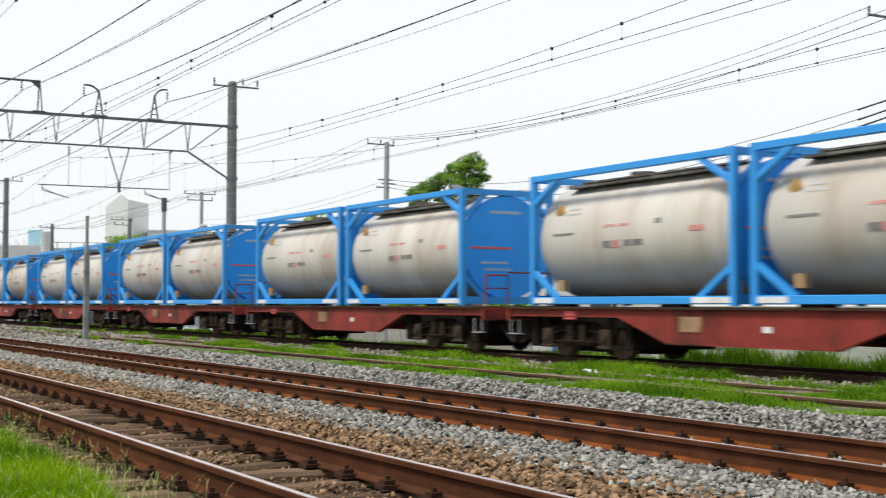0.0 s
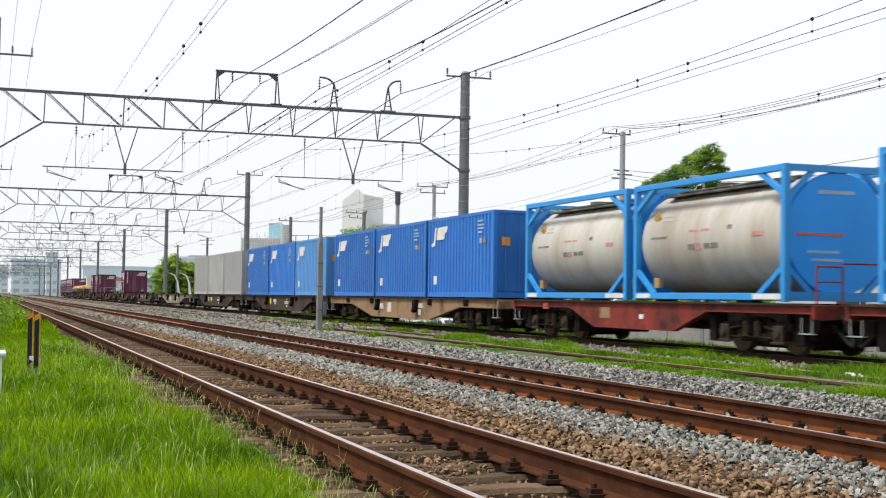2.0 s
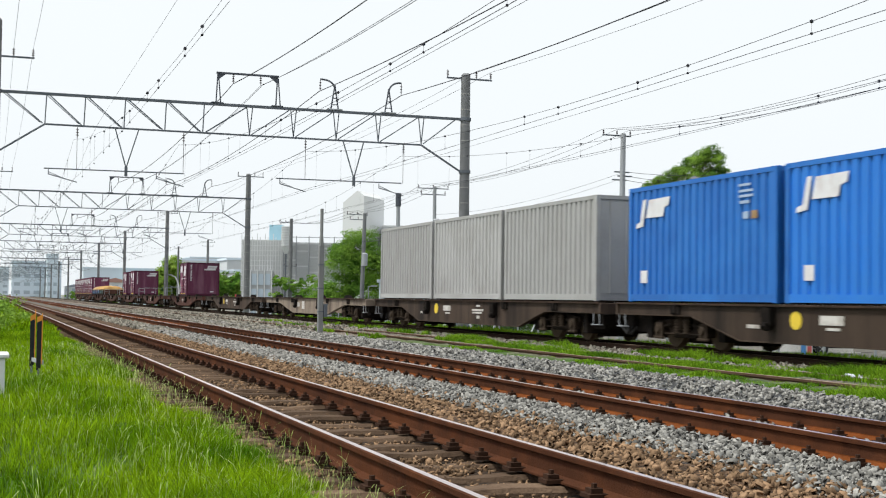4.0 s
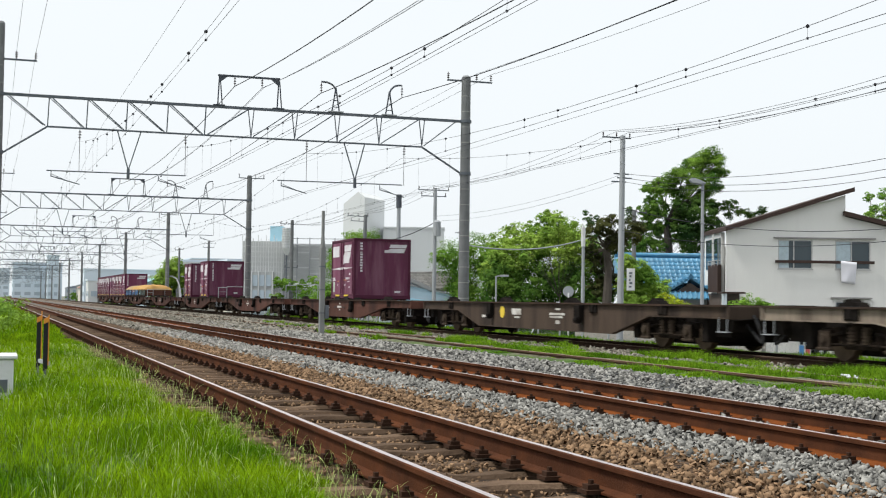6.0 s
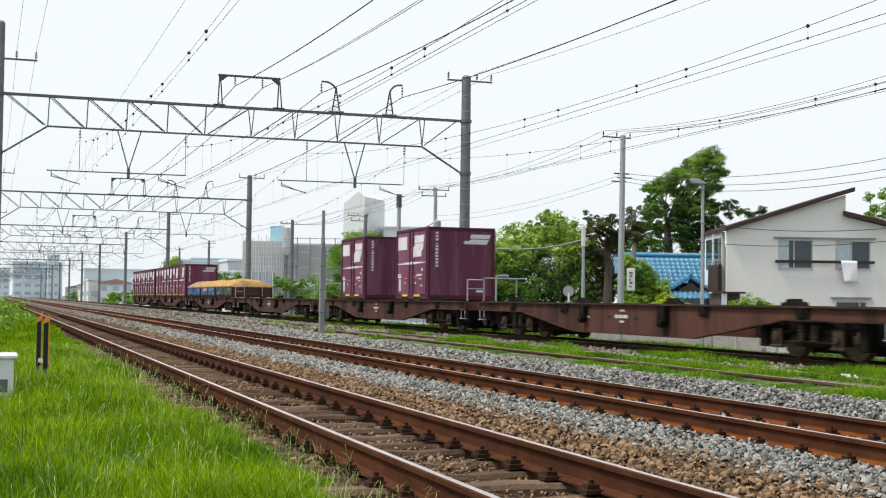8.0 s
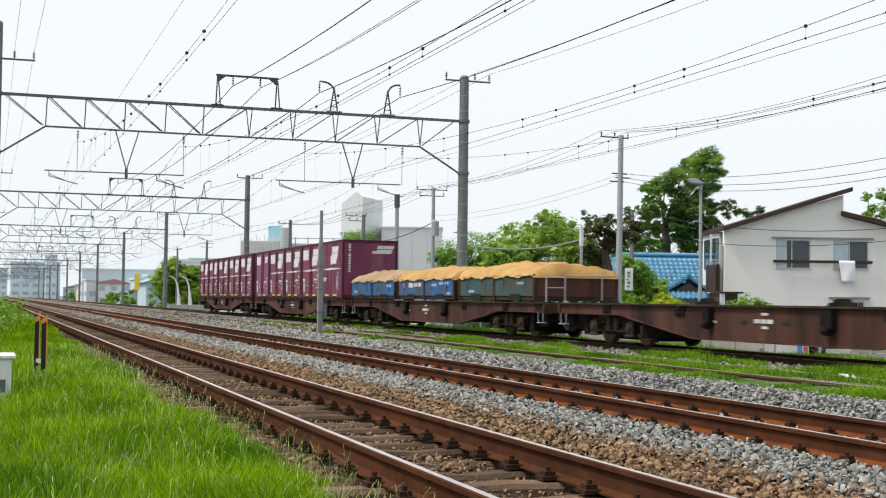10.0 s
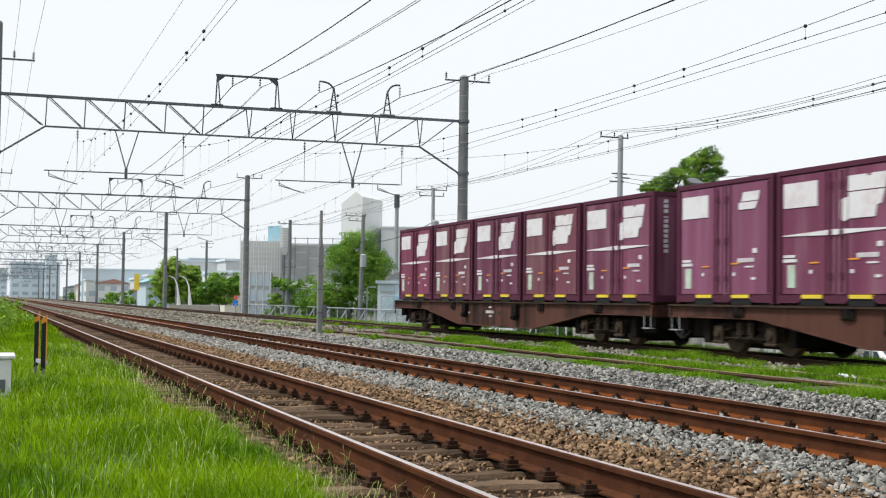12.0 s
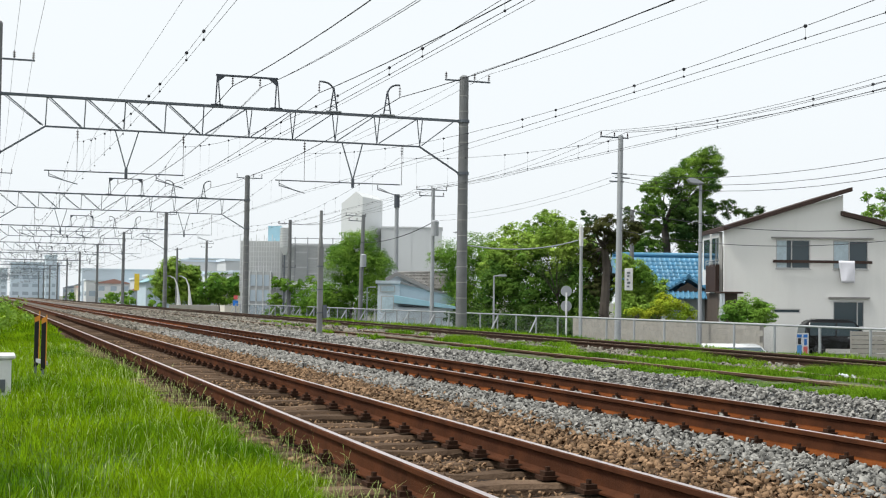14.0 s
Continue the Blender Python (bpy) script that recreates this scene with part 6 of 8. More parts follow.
M["siding_pale"] = material("pale_siding", (0.62, 0.68, 0.74), 0.8, 0, 0.08, 1.5)
M["wood_dark"] = material("dark_timber", (0.08, 0.06, 0.05), 0.8, 0, 0.2, 3)
# Distant walls and glass are paled and blued: haze put into their colour
M["far_wall"] = material("hazed_concrete", (0.60, 0.62, 0.64), 0.9, 0, 0.06, 0.2)
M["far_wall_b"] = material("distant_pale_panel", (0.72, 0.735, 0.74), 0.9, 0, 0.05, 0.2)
M["haze_blue"] = material("hazed_blue_grey", (0.70, 0.79, 0.88), 0.9, 0, 0.1, 0.1)
M["louvre"] = material("grey_louvre", (0.44, 0.45, 0.46), 0.7, 0.1, 0.12, 0.7)
M["louvre_pale"] = material("pale_mesh_panel", (0.58, 0.59, 0.6), 0.7, 0.1, 0.12, 0.7)
M["far_glass"] = glass_material("hazed_window_glass", (0.40, 0.47, 0.54))
TOWEL = {}


HOUSE = pose(38.8, 64.1, 0.939 - 0.939 * 1.22, 0, 0, AXIS) @ Matrix.Scale(1.22, 4)


def build_house():
    """Two-storey rendered house with a split mono-pitch roof; local x runs along its gable wall."""
    h = thing("rendered_house", "two-storey pale rendered house with brown roof edges", "house", m=HOUSE)
    # gable wall with its three window holes
    holes = [(2.37, 3.95, 2.60, 3.93), (4.99, 6.60, 2.60, 3.92), (5.0, 6.42, -0.05, 1.14), (2.25, 3.5, 0.56, 0.76)]
    xs = sorted({0, 8.2, 10.2, 5.45} | {v for q in holes for v in q[:2]})
    zs = sorted({-2.0, 3.93, 4.38} | {v for q in holes for v in q[2:]})
    bm = B()
    for a, b in zip(xs, xs[1:]):
        for c, d in zip(zs, zs[1:]):
            mx, mz = (a + b) / 2, (c + d) / 2
            if any(q[0] < mx < q[1] and q[2] < mz < q[3] for q in holes):
                continue
            if a < 8.2 or d < 3.93:
                box(bm, a, b, 0, 0.16, c, d)
            elif c < 4.0:
                prism(bm, [(a, c), (b, c), (b, 3.93), (a, 4.38)], 0, 0.16, axis=1)
    prism(bm, [(0, 4.38), (5.45, 4.38), (5.45, 6.02)], 0, 0.16, axis=1)
    prism(bm, [(5.45, 4.38), (8.2, 4.38), (5.45, 5.02)], 0.002, 0.158, axis=1)
    bmesh.ops.remove_doubles(bm, verts=bm.verts, dist=0.0005)
    part("gable_wall", bm, M["render_wall"], h, "pale rendered gable wall")
    bm = B()
    box(bm, 0.0, 0.16, 1.1, 5.0, -1.6, 4.3)
    box(bm, 10.04, 10.2, 0.16, 5.0, -1.6, 3.85)
    box(bm, 0.16, 10.04, 4.85, 5.0, -1.6, 3.8)
    part("side_wall", bm, M["render_wall"], h)
    bm = B()
    box(bm, 0.17, 10.0, 0.9, 0.95, -1.6, 3.8)
    part("inner_wall", bm, M["trim_grey"], h)
    for a, b in (((-0.1, 4.27), (5.78, 6.16)), ((5.33, 5.06), (10.9, 3.77))):
        bm = B()
        (x0, z0), (x1, z1) = a, b
        prism(bm, [(x0, z0), (x1, z1), (x1, z1 + 0.2), (x0, z0 + 0.2)], -0.35, 5.3, axis=1)
        part("roof", bm, M["trim_brown"], h, "dark brown roof slab", 0.01)
    for x0, x1, z0, z1 in holes:
        w = new("window"); w.parent = h; w["label"] = "aluminium sliding window with dark glass"
        fr = B()
        t = 0.05
        box(fr, x0, x1, 0.02, 0.1, z0, z0 + t); box(fr, x0, x1, 0.02, 0.1, z1 - t, z1)
        box(fr, x0, x0 + t, 0.02, 0.1, z0 + t, z1 - t); box(fr, x1 - t, x1, 0.02, 0.1, z0 + t, z1 - t)
        if z1 - z0 > 0.5:
            mid = x0 + (x1 - x0) * (0.46 if z0 > 1 else 0.78)
            box(fr, mid - t / 2, mid + t / 2, 0.015, 0.095, z0 + t, z1 - t)
        part("frame", fr, M["alu"], w)
        g = B(); box(g, x0 + t, x1 - t, 0.06, 0.07, z0 + t, z1 - t); part("pane", g, M["glass"], w)
        if z0 > 1:
            c = B(); box(c, x0 + t, x0 + (x1 - x0) * (0.32 if x0 < 4 else 0.44), 0.052, 0.058, z0 + t, z1 - t); part("curtain", c, M["curtain"], w, "pale curtain behind the pane")
            s = B(); box(s, x0 - 0.03, x1 + 0.03, -0.03, 0.02, z0 - 0.04, z0); part("sill", s, M["alu"], w)
    for x0, x1, z in ((2.16, 6.80, 3.985), (4.78, 6.64, 1.27)):
        bm = B(); box(bm, x0, x1, -0.16, -0.002, z, z + 0.06); part("awning", bm, M["trim_grey"], h, "thin grey window canopy")
    bm = B(); box(bm, 2.2, 6.72, -0.22, -0.14, 2.86, 2.99); part("laundry_rail", bm, M["trim_brown"], h, "brown laundry rail")
    for x in (2.3, 4.5, 6.62):
        bm = B(); box(bm, x - 0.03, x + 0.03, -0.14, 0.0, 2.88, 2.94); part("rail_bracket", bm, M["trim_brown"], h)
    # balcony and porch on the near corner
    bm = B(); box(bm, -0.2, -0.01, 0.95, 3.2, 1.5, 2.78); part("balcony", bm, M["trim_brown"], h, "brown panelled balcony", 0.01)
    bm = B()
    for z in (2.85, 2.98):
        bar(bm, (-0.19, 0.97, z), (-0.19, 3.2, z), 0.02)
        bar(bm, (-0.19, 0.97, z), (-0.02, 0.97, z), 0.02)
    for y in (0.97, 1.7, 2.4, 3.18):
        bar(bm, (-0.19, y, 2.7), (-0.19, y, 3.0), 0.02)
    part("balcony_rail", bm, M["alu"], h)
    bm = B(); box(bm, -0.03, -0.004, 1.12, 4.2, -1.5, 1.45); part("side_door", bm, M["wood_dark"], h, "dark panel on the side wall under the balcony")
    # Dark panel over the side wall gives the balcony recess its shade
    bm = B(); box(bm, -0.02, -0.004, 1.2, 4.6, 2.62, 4.05); part("balcony_window", bm, M["glass"], h, "dark glass panel put in for the shaded balcony recess")
    bm = B(); box(bm, -0.19, -0.11, 2.2, 2.3, 2.78, 4.25); part("balcony_post", bm, M["render_wall"], h)
    bm = B(); box(bm, -0.42, 0.62, -1.2, 0.0, 1.42, 1.5); part("porch_roof", bm, M["trim_brown"], h)
    bm = B(); box(bm, -0.2, 0.55, -0.3, -0.24, -1.5, 1.42); part("porch_screen", bm, M["wood_dark"], h, "dark brown panel under the porch roof")
    for x in (-0.4, -0.3):
        bm = B(); box(bm, x, x + 0.09, -1.15, -1.05, -1.5, 1.42); part("porch_post", bm, M["siding_pale"], h)
    # laundry on the rail, a thing of its own that swings
    n = 12
    bm = B()
    grid = []
    for j in range(9):
        z = -1.22 * j / 8
        grid.append([bm.verts.new((0.9 * i / n + 0.13 * j / 8 - 0.14 * j / 8 * (i / n - 0.5), 0.05 * math.sin(5.2 * i / n + 0.4 * j) * (j / 8), z)) for i in range(n + 1)])
    for j in range(8):
        for i in range(n):
            bm.faces.new((grid[j][i], grid[j][i + 1], grid[j + 1][i + 1], grid[j + 1][i]))
    back = bmesh.ops.extrude_face_region(bm, geom=list(bm.faces))
    for v in back["geom"]:
        if isinstance(v, bmesh.types.BMVert):
            v.co.y += 0.012
    base = HOUSE @ pose(5.17, -0.25, 2.99)
    base = Matrix.LocRotScale(base.translation, base.to_quaternion(), None)
    towel = solid("towel", bm, M["cloth"], "white towel hung over the laundry rail", "towel", m=base, smooth=True)
    TOWEL["ob"], TOWEL["base"] = towel, base


build_house()


def tile_mesh(w, ln):
    """One pan-and-roll roof tile: x across, y up the slope."""
    bm = B()
    k = 6
    lo, hi = [], []
    for i in range(k + 1):
        u = i / k
        z = 0.05 * max(0.0, math.sin(math.pi * min(1, u / 0.55))) if u < 0.55 else -0.01
        lo.append(bm.verts.new((u * w, 0, z + 0.03)))
        hi.append(bm.verts.new((u * w, ln, z)))
    for i in range(k):
        bm.faces.new((lo[i], lo[i + 1], hi[i + 1], hi[i]))
    edge = [bm.verts.new((v.co.x, 0, v.co.z - 0.03)) for v in lo]
    for i in range(k):
        bm.faces.new((edge[i], edge[i + 1], lo[i + 1], lo[i]))
    return bm


def build_blue_house():
    h = thing("blue_roofed_house", "old single-storey house with a blue glazed tile roof", "house", m=pose(36.2, 71.8, 0, 0, 0, AXIS))
    bm = B(); box(bm, 0.6, 7.2, 0.4, 6.0, -1.5, 1.7); part("wall", bm, M["wood_dark"], h, "dark timber wall")
    zt, ze, depth = 3.95, 1.55, 3.4
    ln = math.hypot(zt - ze, depth)
    tilt = math.degrees(math.atan2(zt - ze, depth))
    bm = B(); prism(bm, [(-0.3, ze - 0.08), (depth, zt - 0.08), (depth * 2, ze - 0.08)], 0.0, 7.6); part("roof_body", bm, M["roof_blue"], h)
    tw, tl = 0.31, 0.42
    tme = mesh_of(tile_mesh(tw, tl + 0.04), "tile", M["roof_blue"], smooth=True)
    rows = int(ln / tl)
    for r in range(rows):
        for c in range(24):
            m = pose(0.05 + c * tw, -0.25, ze, 0, 0, 0) @ pose(0, 0, 0, tilt, 0, 0) @ pose(0, r * tl, 0.02)
            part("tile", tme, None, h, m=m)
    bm = B(); bar(bm, (0, depth, zt + 0.05), (7.6, depth, zt + 0.05), 0.14, n=10); part("ridge", bm, M["roof_blue"], h)
    # entrance gable
    for s in (-1, 1):
        bm = B(); prism(bm, [(3.9, 2.55), (3.9 + s * 1.35, 1.75), (3.9 + s * 1.35, 1.62), (3.9, 2.42)], -1.6, 0.6, axis=1); part("gable_roof", bm, M["roof_blue"], h)
        bm = B(); 
        for k in range(6):
            bar(bm, (3.9 + s * (0.1 + 0.22 * k), -1.62, 2.52 - 0.13 * k), (3.9 + s * (0.1 + 0.22 * k), 0.5, 2.52 - 0.13 * k), 0.06, n=8)
        part("gable_tile_roll", bm, M["roof_blue"], h)
    bm = B(); bar(bm, (3.9, -1.68, 2.6), (3.9, 0.6, 2.6), 0.11, n=8); part("gable_ridge", bm, M["roof_blue"], h)
    bm = B(); prism(bm, [(3.1, 1.65), (4.7, 1.65), (3.9, 2.2)], -1.5, -1.3, axis=1); part("gable_board", bm, M["wood_dark"], h, "dark carved gable board")
    bm = B()
    prism(bm, [(-1.45, 1.66), (-2.0, 1.26), (-2.0, 1.2), (-1.45, 1.5)], 2.0, 5.8)
    part("gable_eave", bm, M["roof_blue"], h)
    for k in range(13):
        bm = B(); bar(bm, (2.1 + 0.3 * k, -1.45, 1.68), (2.1 + 0.3 * k, -2.03, 1.27), 0.055, n=8); part("eave_tile_roll", bm, M["roof_blue"], h)
    bm = B(); box(bm, 2.6, 5.2, -1.3, 0.4, -1.5, 1.2); part("entrance", bm, M["siding"], h)


build_blue_house()


def build_small_house():
    h = thing("small_shed_house", "small pale blue-grey house with tiled and sheet roofs", "house", m=pose(21.04, 72.15, 0, 0, 0, AXIS))
    bm = B(); box(bm, 0, 1.25, 0, 3, -1.5, 1.85); part("annex_wall", bm, M["siding_pale"], h, "pale annex wall")
    bm = B(); box(bm, -0.12, 1.3, -0.15, 3.1, 1.85, 2.02); part("annex_roof", bm, M["siding_light"], h)
    bm = B(); prism(bm, [(1.25, -1.5), (4.5, -1.5), (4.5, 1.15), (1.25, 1.85)], 0.1, 4.0, axis=1); part("wall", bm, M["siding_light"], h)
    bm = B(); prism(bm, [(1.15, 1.88), (4.7, 1.1), (4.7, 1.2), (1.15, 2.0)], -0.1, 4.2, axis=1); part("roof_edge", bm, M["trim_grey"], h)
    # tiled roof: ridge running back, slope towards the shed
    apex, low, back = Vector((1.1, 0.1, 2.42)), Vector((2.95, -0.1, 1.55)), Vector((2.9, 2.2, 0.12))
    bm = B()
    vs = [bm.verts.new(p) for p in (apex, low, low + back, apex + back)]
    vs += [bm.verts.new(v.co - Vector((0, 0, 0.14))) for v in vs[:4]]
    for q in ((0, 1, 2, 3), (7, 6, 5, 4), (0, 4, 5, 1), (1, 5, 6, 2), (2, 6, 7, 3), (3, 7, 4, 0)):
        bm.faces.new([vs[i] for i in q])
    part("tile_roof", bm, M["roof_grey"], h, "grey tiled roof")
    for r in range(15):
        o = back * ((r + 0.5) / 15) + Vector((0, 0, 0.02))
        for c in range(5):
            bm = B(); bar(bm, apex.lerp(low, c / 5) + o, apex.lerp(low, (c + 1) / 5) + o + Vector((0, 0, 0.025)), 0.06, 0.075, n=6); part("tile_roll", bm, M["roof_grey"], h)
    bm = B(); bar(bm, apex, apex + back, 0.13, n=8); part("ridge", bm, M["roof_grey"], h)
    bm = B(); beam(bm, apex + Vector((-0.02, -0.08, 0.0)), low + Vector((0.05, -0.08, 0.0)), 0.12, 0.2); beam(bm, apex + Vector((0, -0.08, 0)), (0.45, 0.02, 2.05), 0.12, 0.2); part("verge", bm, M["trim_grey"], h, "dark verge of the gable")
    bm = B(); prism(bm, [(0.5, 1.9), (2.9, 1.45), (1.1, 2.36)], 0.12, 0.22, axis=1); part("gable", bm, M["siding_light"], h)
    bm = B(); prism(bm, [(1.0, 1.2), (4.4, 0.62), (4.55, 0.45), (1.0, 0.75)], -1.5, 0.1, axis=1); part("sheet_roof", bm, M["roof_sky"], h, "pale blue sheet roof", 0.01)
    bm = B(); box(bm, 1.1, 4.3, -1.3, 0.0, -1.5, 0.5); part("shed_wall", bm, M["siding_pale"], h)
    for x0, x1, z0, z1, y in ((0.2, 0.95, 0.2, 1.15, 0.0), (0.15, 1.0, 1.35, 1.75, 0.0), (1.5, 2.2, -1.0, -0.1, -1.3), (3.0, 3.7, -0.9, 0.0, -1.3)):
        w = new("window"); w.parent = h
        fr = B(); box(fr, x0, x1, y - 0.05, y - 0.01, z0, z1); part("frame", fr, M["alu"], w)
        g = B(); box(g, x0 + 0.06, x1 - 0.06, y - 0.058, y - 0.05, z0 + 0.06, z1 - 0.06); part("pane", g, M["curtain"], w)


build_small_house()


def build_town():
    """The larger buildings behind: louvred plant, windowless blocks and the far skyline."""
    p = thing("louvred_plant_building", "grey plant building clad in louvre panels and mesh screens", "building", m=pose(23.4, 129.4, 0, 0, 0, AXIS))
    bm = B(); box(bm, 4.2, 10.4, 0.6, 9, -1.6, 6.4); part("wall", bm, M["louvre"], p)
    for k in range(5):
        bm = B(); box(bm, 4.3 + k * 1.25, 5.45 + k * 1.25, 0.45, 0.6, 2.6, 6.3); part("louvre_panel", bm, M["louvre"], p, "grey louvre panel", 0.02)
        for z in np.arange(2.75, 6.2, 0.3):
            s = B(); box(s, 4.32 + k * 1.25, 5.43 + k * 1.25, 0.40, 0.46, z, z + 0.14); part("slat", s, M["louvre_pale"] if (k + int(z * 10)) % 5 == 0 else M["louvre"], p)
    for k in range(6):
        bm = B(); bar(bm, (4.25 + k * 1.25, 0.3, -1.5), (4.25 + k * 1.25, 0.3, 7.0), 0.05); part("screen_post", bm, M["pole_light"], p)
    for z in (2.3, 6.9):
        bm = B(); bar(bm, (4.25, 0.3, z), (10.5, 0.3, z), 0.04); part("screen_rail", bm, M["pole_light"], p)
    bm = B(); box(bm, 0.1, 4.2, 0.5, 8, -1.6, 6.6); part("pale_wing", bm, M["louvre_pale"], p)
    for k in range(16):
        bm = B(); box(bm, 0.08 + k * 0.26, 0.14 + k * 0.26, 0.1, 0.16, -1.5 if k % 2 else 1.5, 7.2 - 0.35 * (k % 3)); part("lattice_post", bm, M["far_wall_b"], p, "pale lattice upright")
    for k in range(14):
        bm = B(); box(bm, 0.05, 4.1, 0.16, 0.2, 0.0 + k * 0.5, 0.05 + k * 0.5); part("lattice_bar", bm, M["far_wall_b"], p)
    bm = B(); box(bm, 1.2, 3.3, -1.2, 0.1, -1.6, 3.5); part("stair_tower", bm, M["louvre"], p)
    for r in range(3):
        for k in range(3):
            bm = B(); box(bm, 1.35 + k * 0.66, 1.85 + k * 0.66, -1.26, -1.2, -0.9 + r * 1.5, 0.2 + r * 1.5); part("window", bm, M["far_glass"], p)
    for k in range(4):
        bm = B(); box(bm, 1.22 + k * 0.68, 1.30 + k * 0.68, -1.32, -1.2, -1.5, 3.6); part("stair_post", bm, M["far_wall_b"], p)
    bm = B(); box(bm, 3.4, 10.2, 0.25, 0.6, 1.9, 2.6); part("pale_band", bm, M["far_wall_b"], p)
    bm = B(); box(bm, 2.3, 3.6, 4, 6, 6.4, 8.3); part("roof_tank", bm, M["roof_sky"], p, "pale blue roof tank")
    bm = B(); bar(bm, (4.55, -0.4, -1.5), (4.55, -0.4, 5.4), 0.08); part("stack_pole", bm, M["steel_grey"], p)
    bm = B(); bar(bm, (4.55, -0.4, 5.2), (4.55, -0.4, 5.9), 0.15, 0.48, n=14); bar(bm, (4.55, -0.4, 5.9), (4.55, -0.4, 7.9), 0.44, n=14); part("vent_cowl", bm, M["far_wall_b"], p, "ribbed pale vent stack")
    for k in range(8):
        bm = B(); bar(bm, (4.55, -0.4, 5.95 + 0.26 * k), (4.55, -0.4, 6.03 + 0.26 * k), 0.5, n=14); part("vent_ring", bm, M["louvre_pale"], p)
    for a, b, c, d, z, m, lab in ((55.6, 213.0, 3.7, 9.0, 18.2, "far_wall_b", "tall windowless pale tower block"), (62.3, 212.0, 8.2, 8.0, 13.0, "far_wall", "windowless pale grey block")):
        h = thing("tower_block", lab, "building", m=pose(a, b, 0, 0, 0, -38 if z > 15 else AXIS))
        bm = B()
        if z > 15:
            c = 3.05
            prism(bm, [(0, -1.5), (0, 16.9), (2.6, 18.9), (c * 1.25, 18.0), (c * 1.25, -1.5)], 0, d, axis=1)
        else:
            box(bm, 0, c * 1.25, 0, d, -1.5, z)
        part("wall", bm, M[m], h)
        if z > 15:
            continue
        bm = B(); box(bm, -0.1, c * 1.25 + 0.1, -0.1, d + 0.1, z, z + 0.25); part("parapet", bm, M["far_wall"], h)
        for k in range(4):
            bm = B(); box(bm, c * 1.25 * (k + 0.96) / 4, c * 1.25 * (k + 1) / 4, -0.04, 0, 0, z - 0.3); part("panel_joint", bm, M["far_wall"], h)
    rng = random.Random(12)
    for x, y, w, d, z, m in ((8, 526, 18, 20, 13.0, "haze_blue"), (20, 510, 4, 12, 15.5, "haze_blue"), (26, 400, 30, 12, 8.6, "haze_blue"), (34, 300, 12, 12, 5.5, "far_wall"), (34, 250, 9, 10, 7.6, "far_wall_b"), (41, 240, 6, 10, 7.6, "far_wall"),
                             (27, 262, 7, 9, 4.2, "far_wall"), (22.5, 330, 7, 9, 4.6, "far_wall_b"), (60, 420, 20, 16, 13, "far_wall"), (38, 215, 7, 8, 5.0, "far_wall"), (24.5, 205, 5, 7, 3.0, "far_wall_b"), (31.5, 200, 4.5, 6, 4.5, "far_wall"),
                             (-60, 640, 40, 20, 9, "haze_blue"), (-5, 700, 14, 20, 14, "haze_blue")):
        h = thing("distant_building", "distant building paled by painted haze, with rows of windows", "building", "distant buildings", pose(x, y, 0))
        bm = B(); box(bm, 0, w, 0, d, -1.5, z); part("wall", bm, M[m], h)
        bm = B(); box(bm, -0.2, w + 0.2, -0.2, d + 0.2, z, z + 0.4); part("roof", bm, M["haze_blue"], h)
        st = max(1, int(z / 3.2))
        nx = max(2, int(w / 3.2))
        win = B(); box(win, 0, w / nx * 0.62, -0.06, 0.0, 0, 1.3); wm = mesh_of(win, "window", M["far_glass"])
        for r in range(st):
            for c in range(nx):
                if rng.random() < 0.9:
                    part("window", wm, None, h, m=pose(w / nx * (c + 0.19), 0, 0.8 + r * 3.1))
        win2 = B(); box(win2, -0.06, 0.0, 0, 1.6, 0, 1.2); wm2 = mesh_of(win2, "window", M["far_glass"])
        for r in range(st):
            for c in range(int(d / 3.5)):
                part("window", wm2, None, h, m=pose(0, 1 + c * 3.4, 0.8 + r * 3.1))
    # Pale tints with the haze of distance mixed into the colour
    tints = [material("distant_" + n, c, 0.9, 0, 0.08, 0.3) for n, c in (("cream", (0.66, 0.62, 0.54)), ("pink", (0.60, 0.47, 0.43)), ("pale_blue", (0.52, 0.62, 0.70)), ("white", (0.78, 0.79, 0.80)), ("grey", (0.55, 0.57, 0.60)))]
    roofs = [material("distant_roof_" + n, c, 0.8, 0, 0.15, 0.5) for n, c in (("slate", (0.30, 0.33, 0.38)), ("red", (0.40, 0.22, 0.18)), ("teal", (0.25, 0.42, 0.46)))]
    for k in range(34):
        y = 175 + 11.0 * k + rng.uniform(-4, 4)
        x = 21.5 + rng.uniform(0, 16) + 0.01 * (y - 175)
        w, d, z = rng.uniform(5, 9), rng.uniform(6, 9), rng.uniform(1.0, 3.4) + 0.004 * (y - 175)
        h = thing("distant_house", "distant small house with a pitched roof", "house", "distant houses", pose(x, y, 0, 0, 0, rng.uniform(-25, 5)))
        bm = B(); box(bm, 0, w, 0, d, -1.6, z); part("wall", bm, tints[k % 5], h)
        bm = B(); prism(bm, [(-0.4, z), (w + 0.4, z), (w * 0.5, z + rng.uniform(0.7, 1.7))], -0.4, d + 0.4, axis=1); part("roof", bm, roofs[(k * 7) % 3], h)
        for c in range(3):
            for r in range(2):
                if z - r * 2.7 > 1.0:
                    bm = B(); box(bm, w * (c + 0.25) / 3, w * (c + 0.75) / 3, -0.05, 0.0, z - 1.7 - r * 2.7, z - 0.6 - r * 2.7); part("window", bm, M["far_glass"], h)
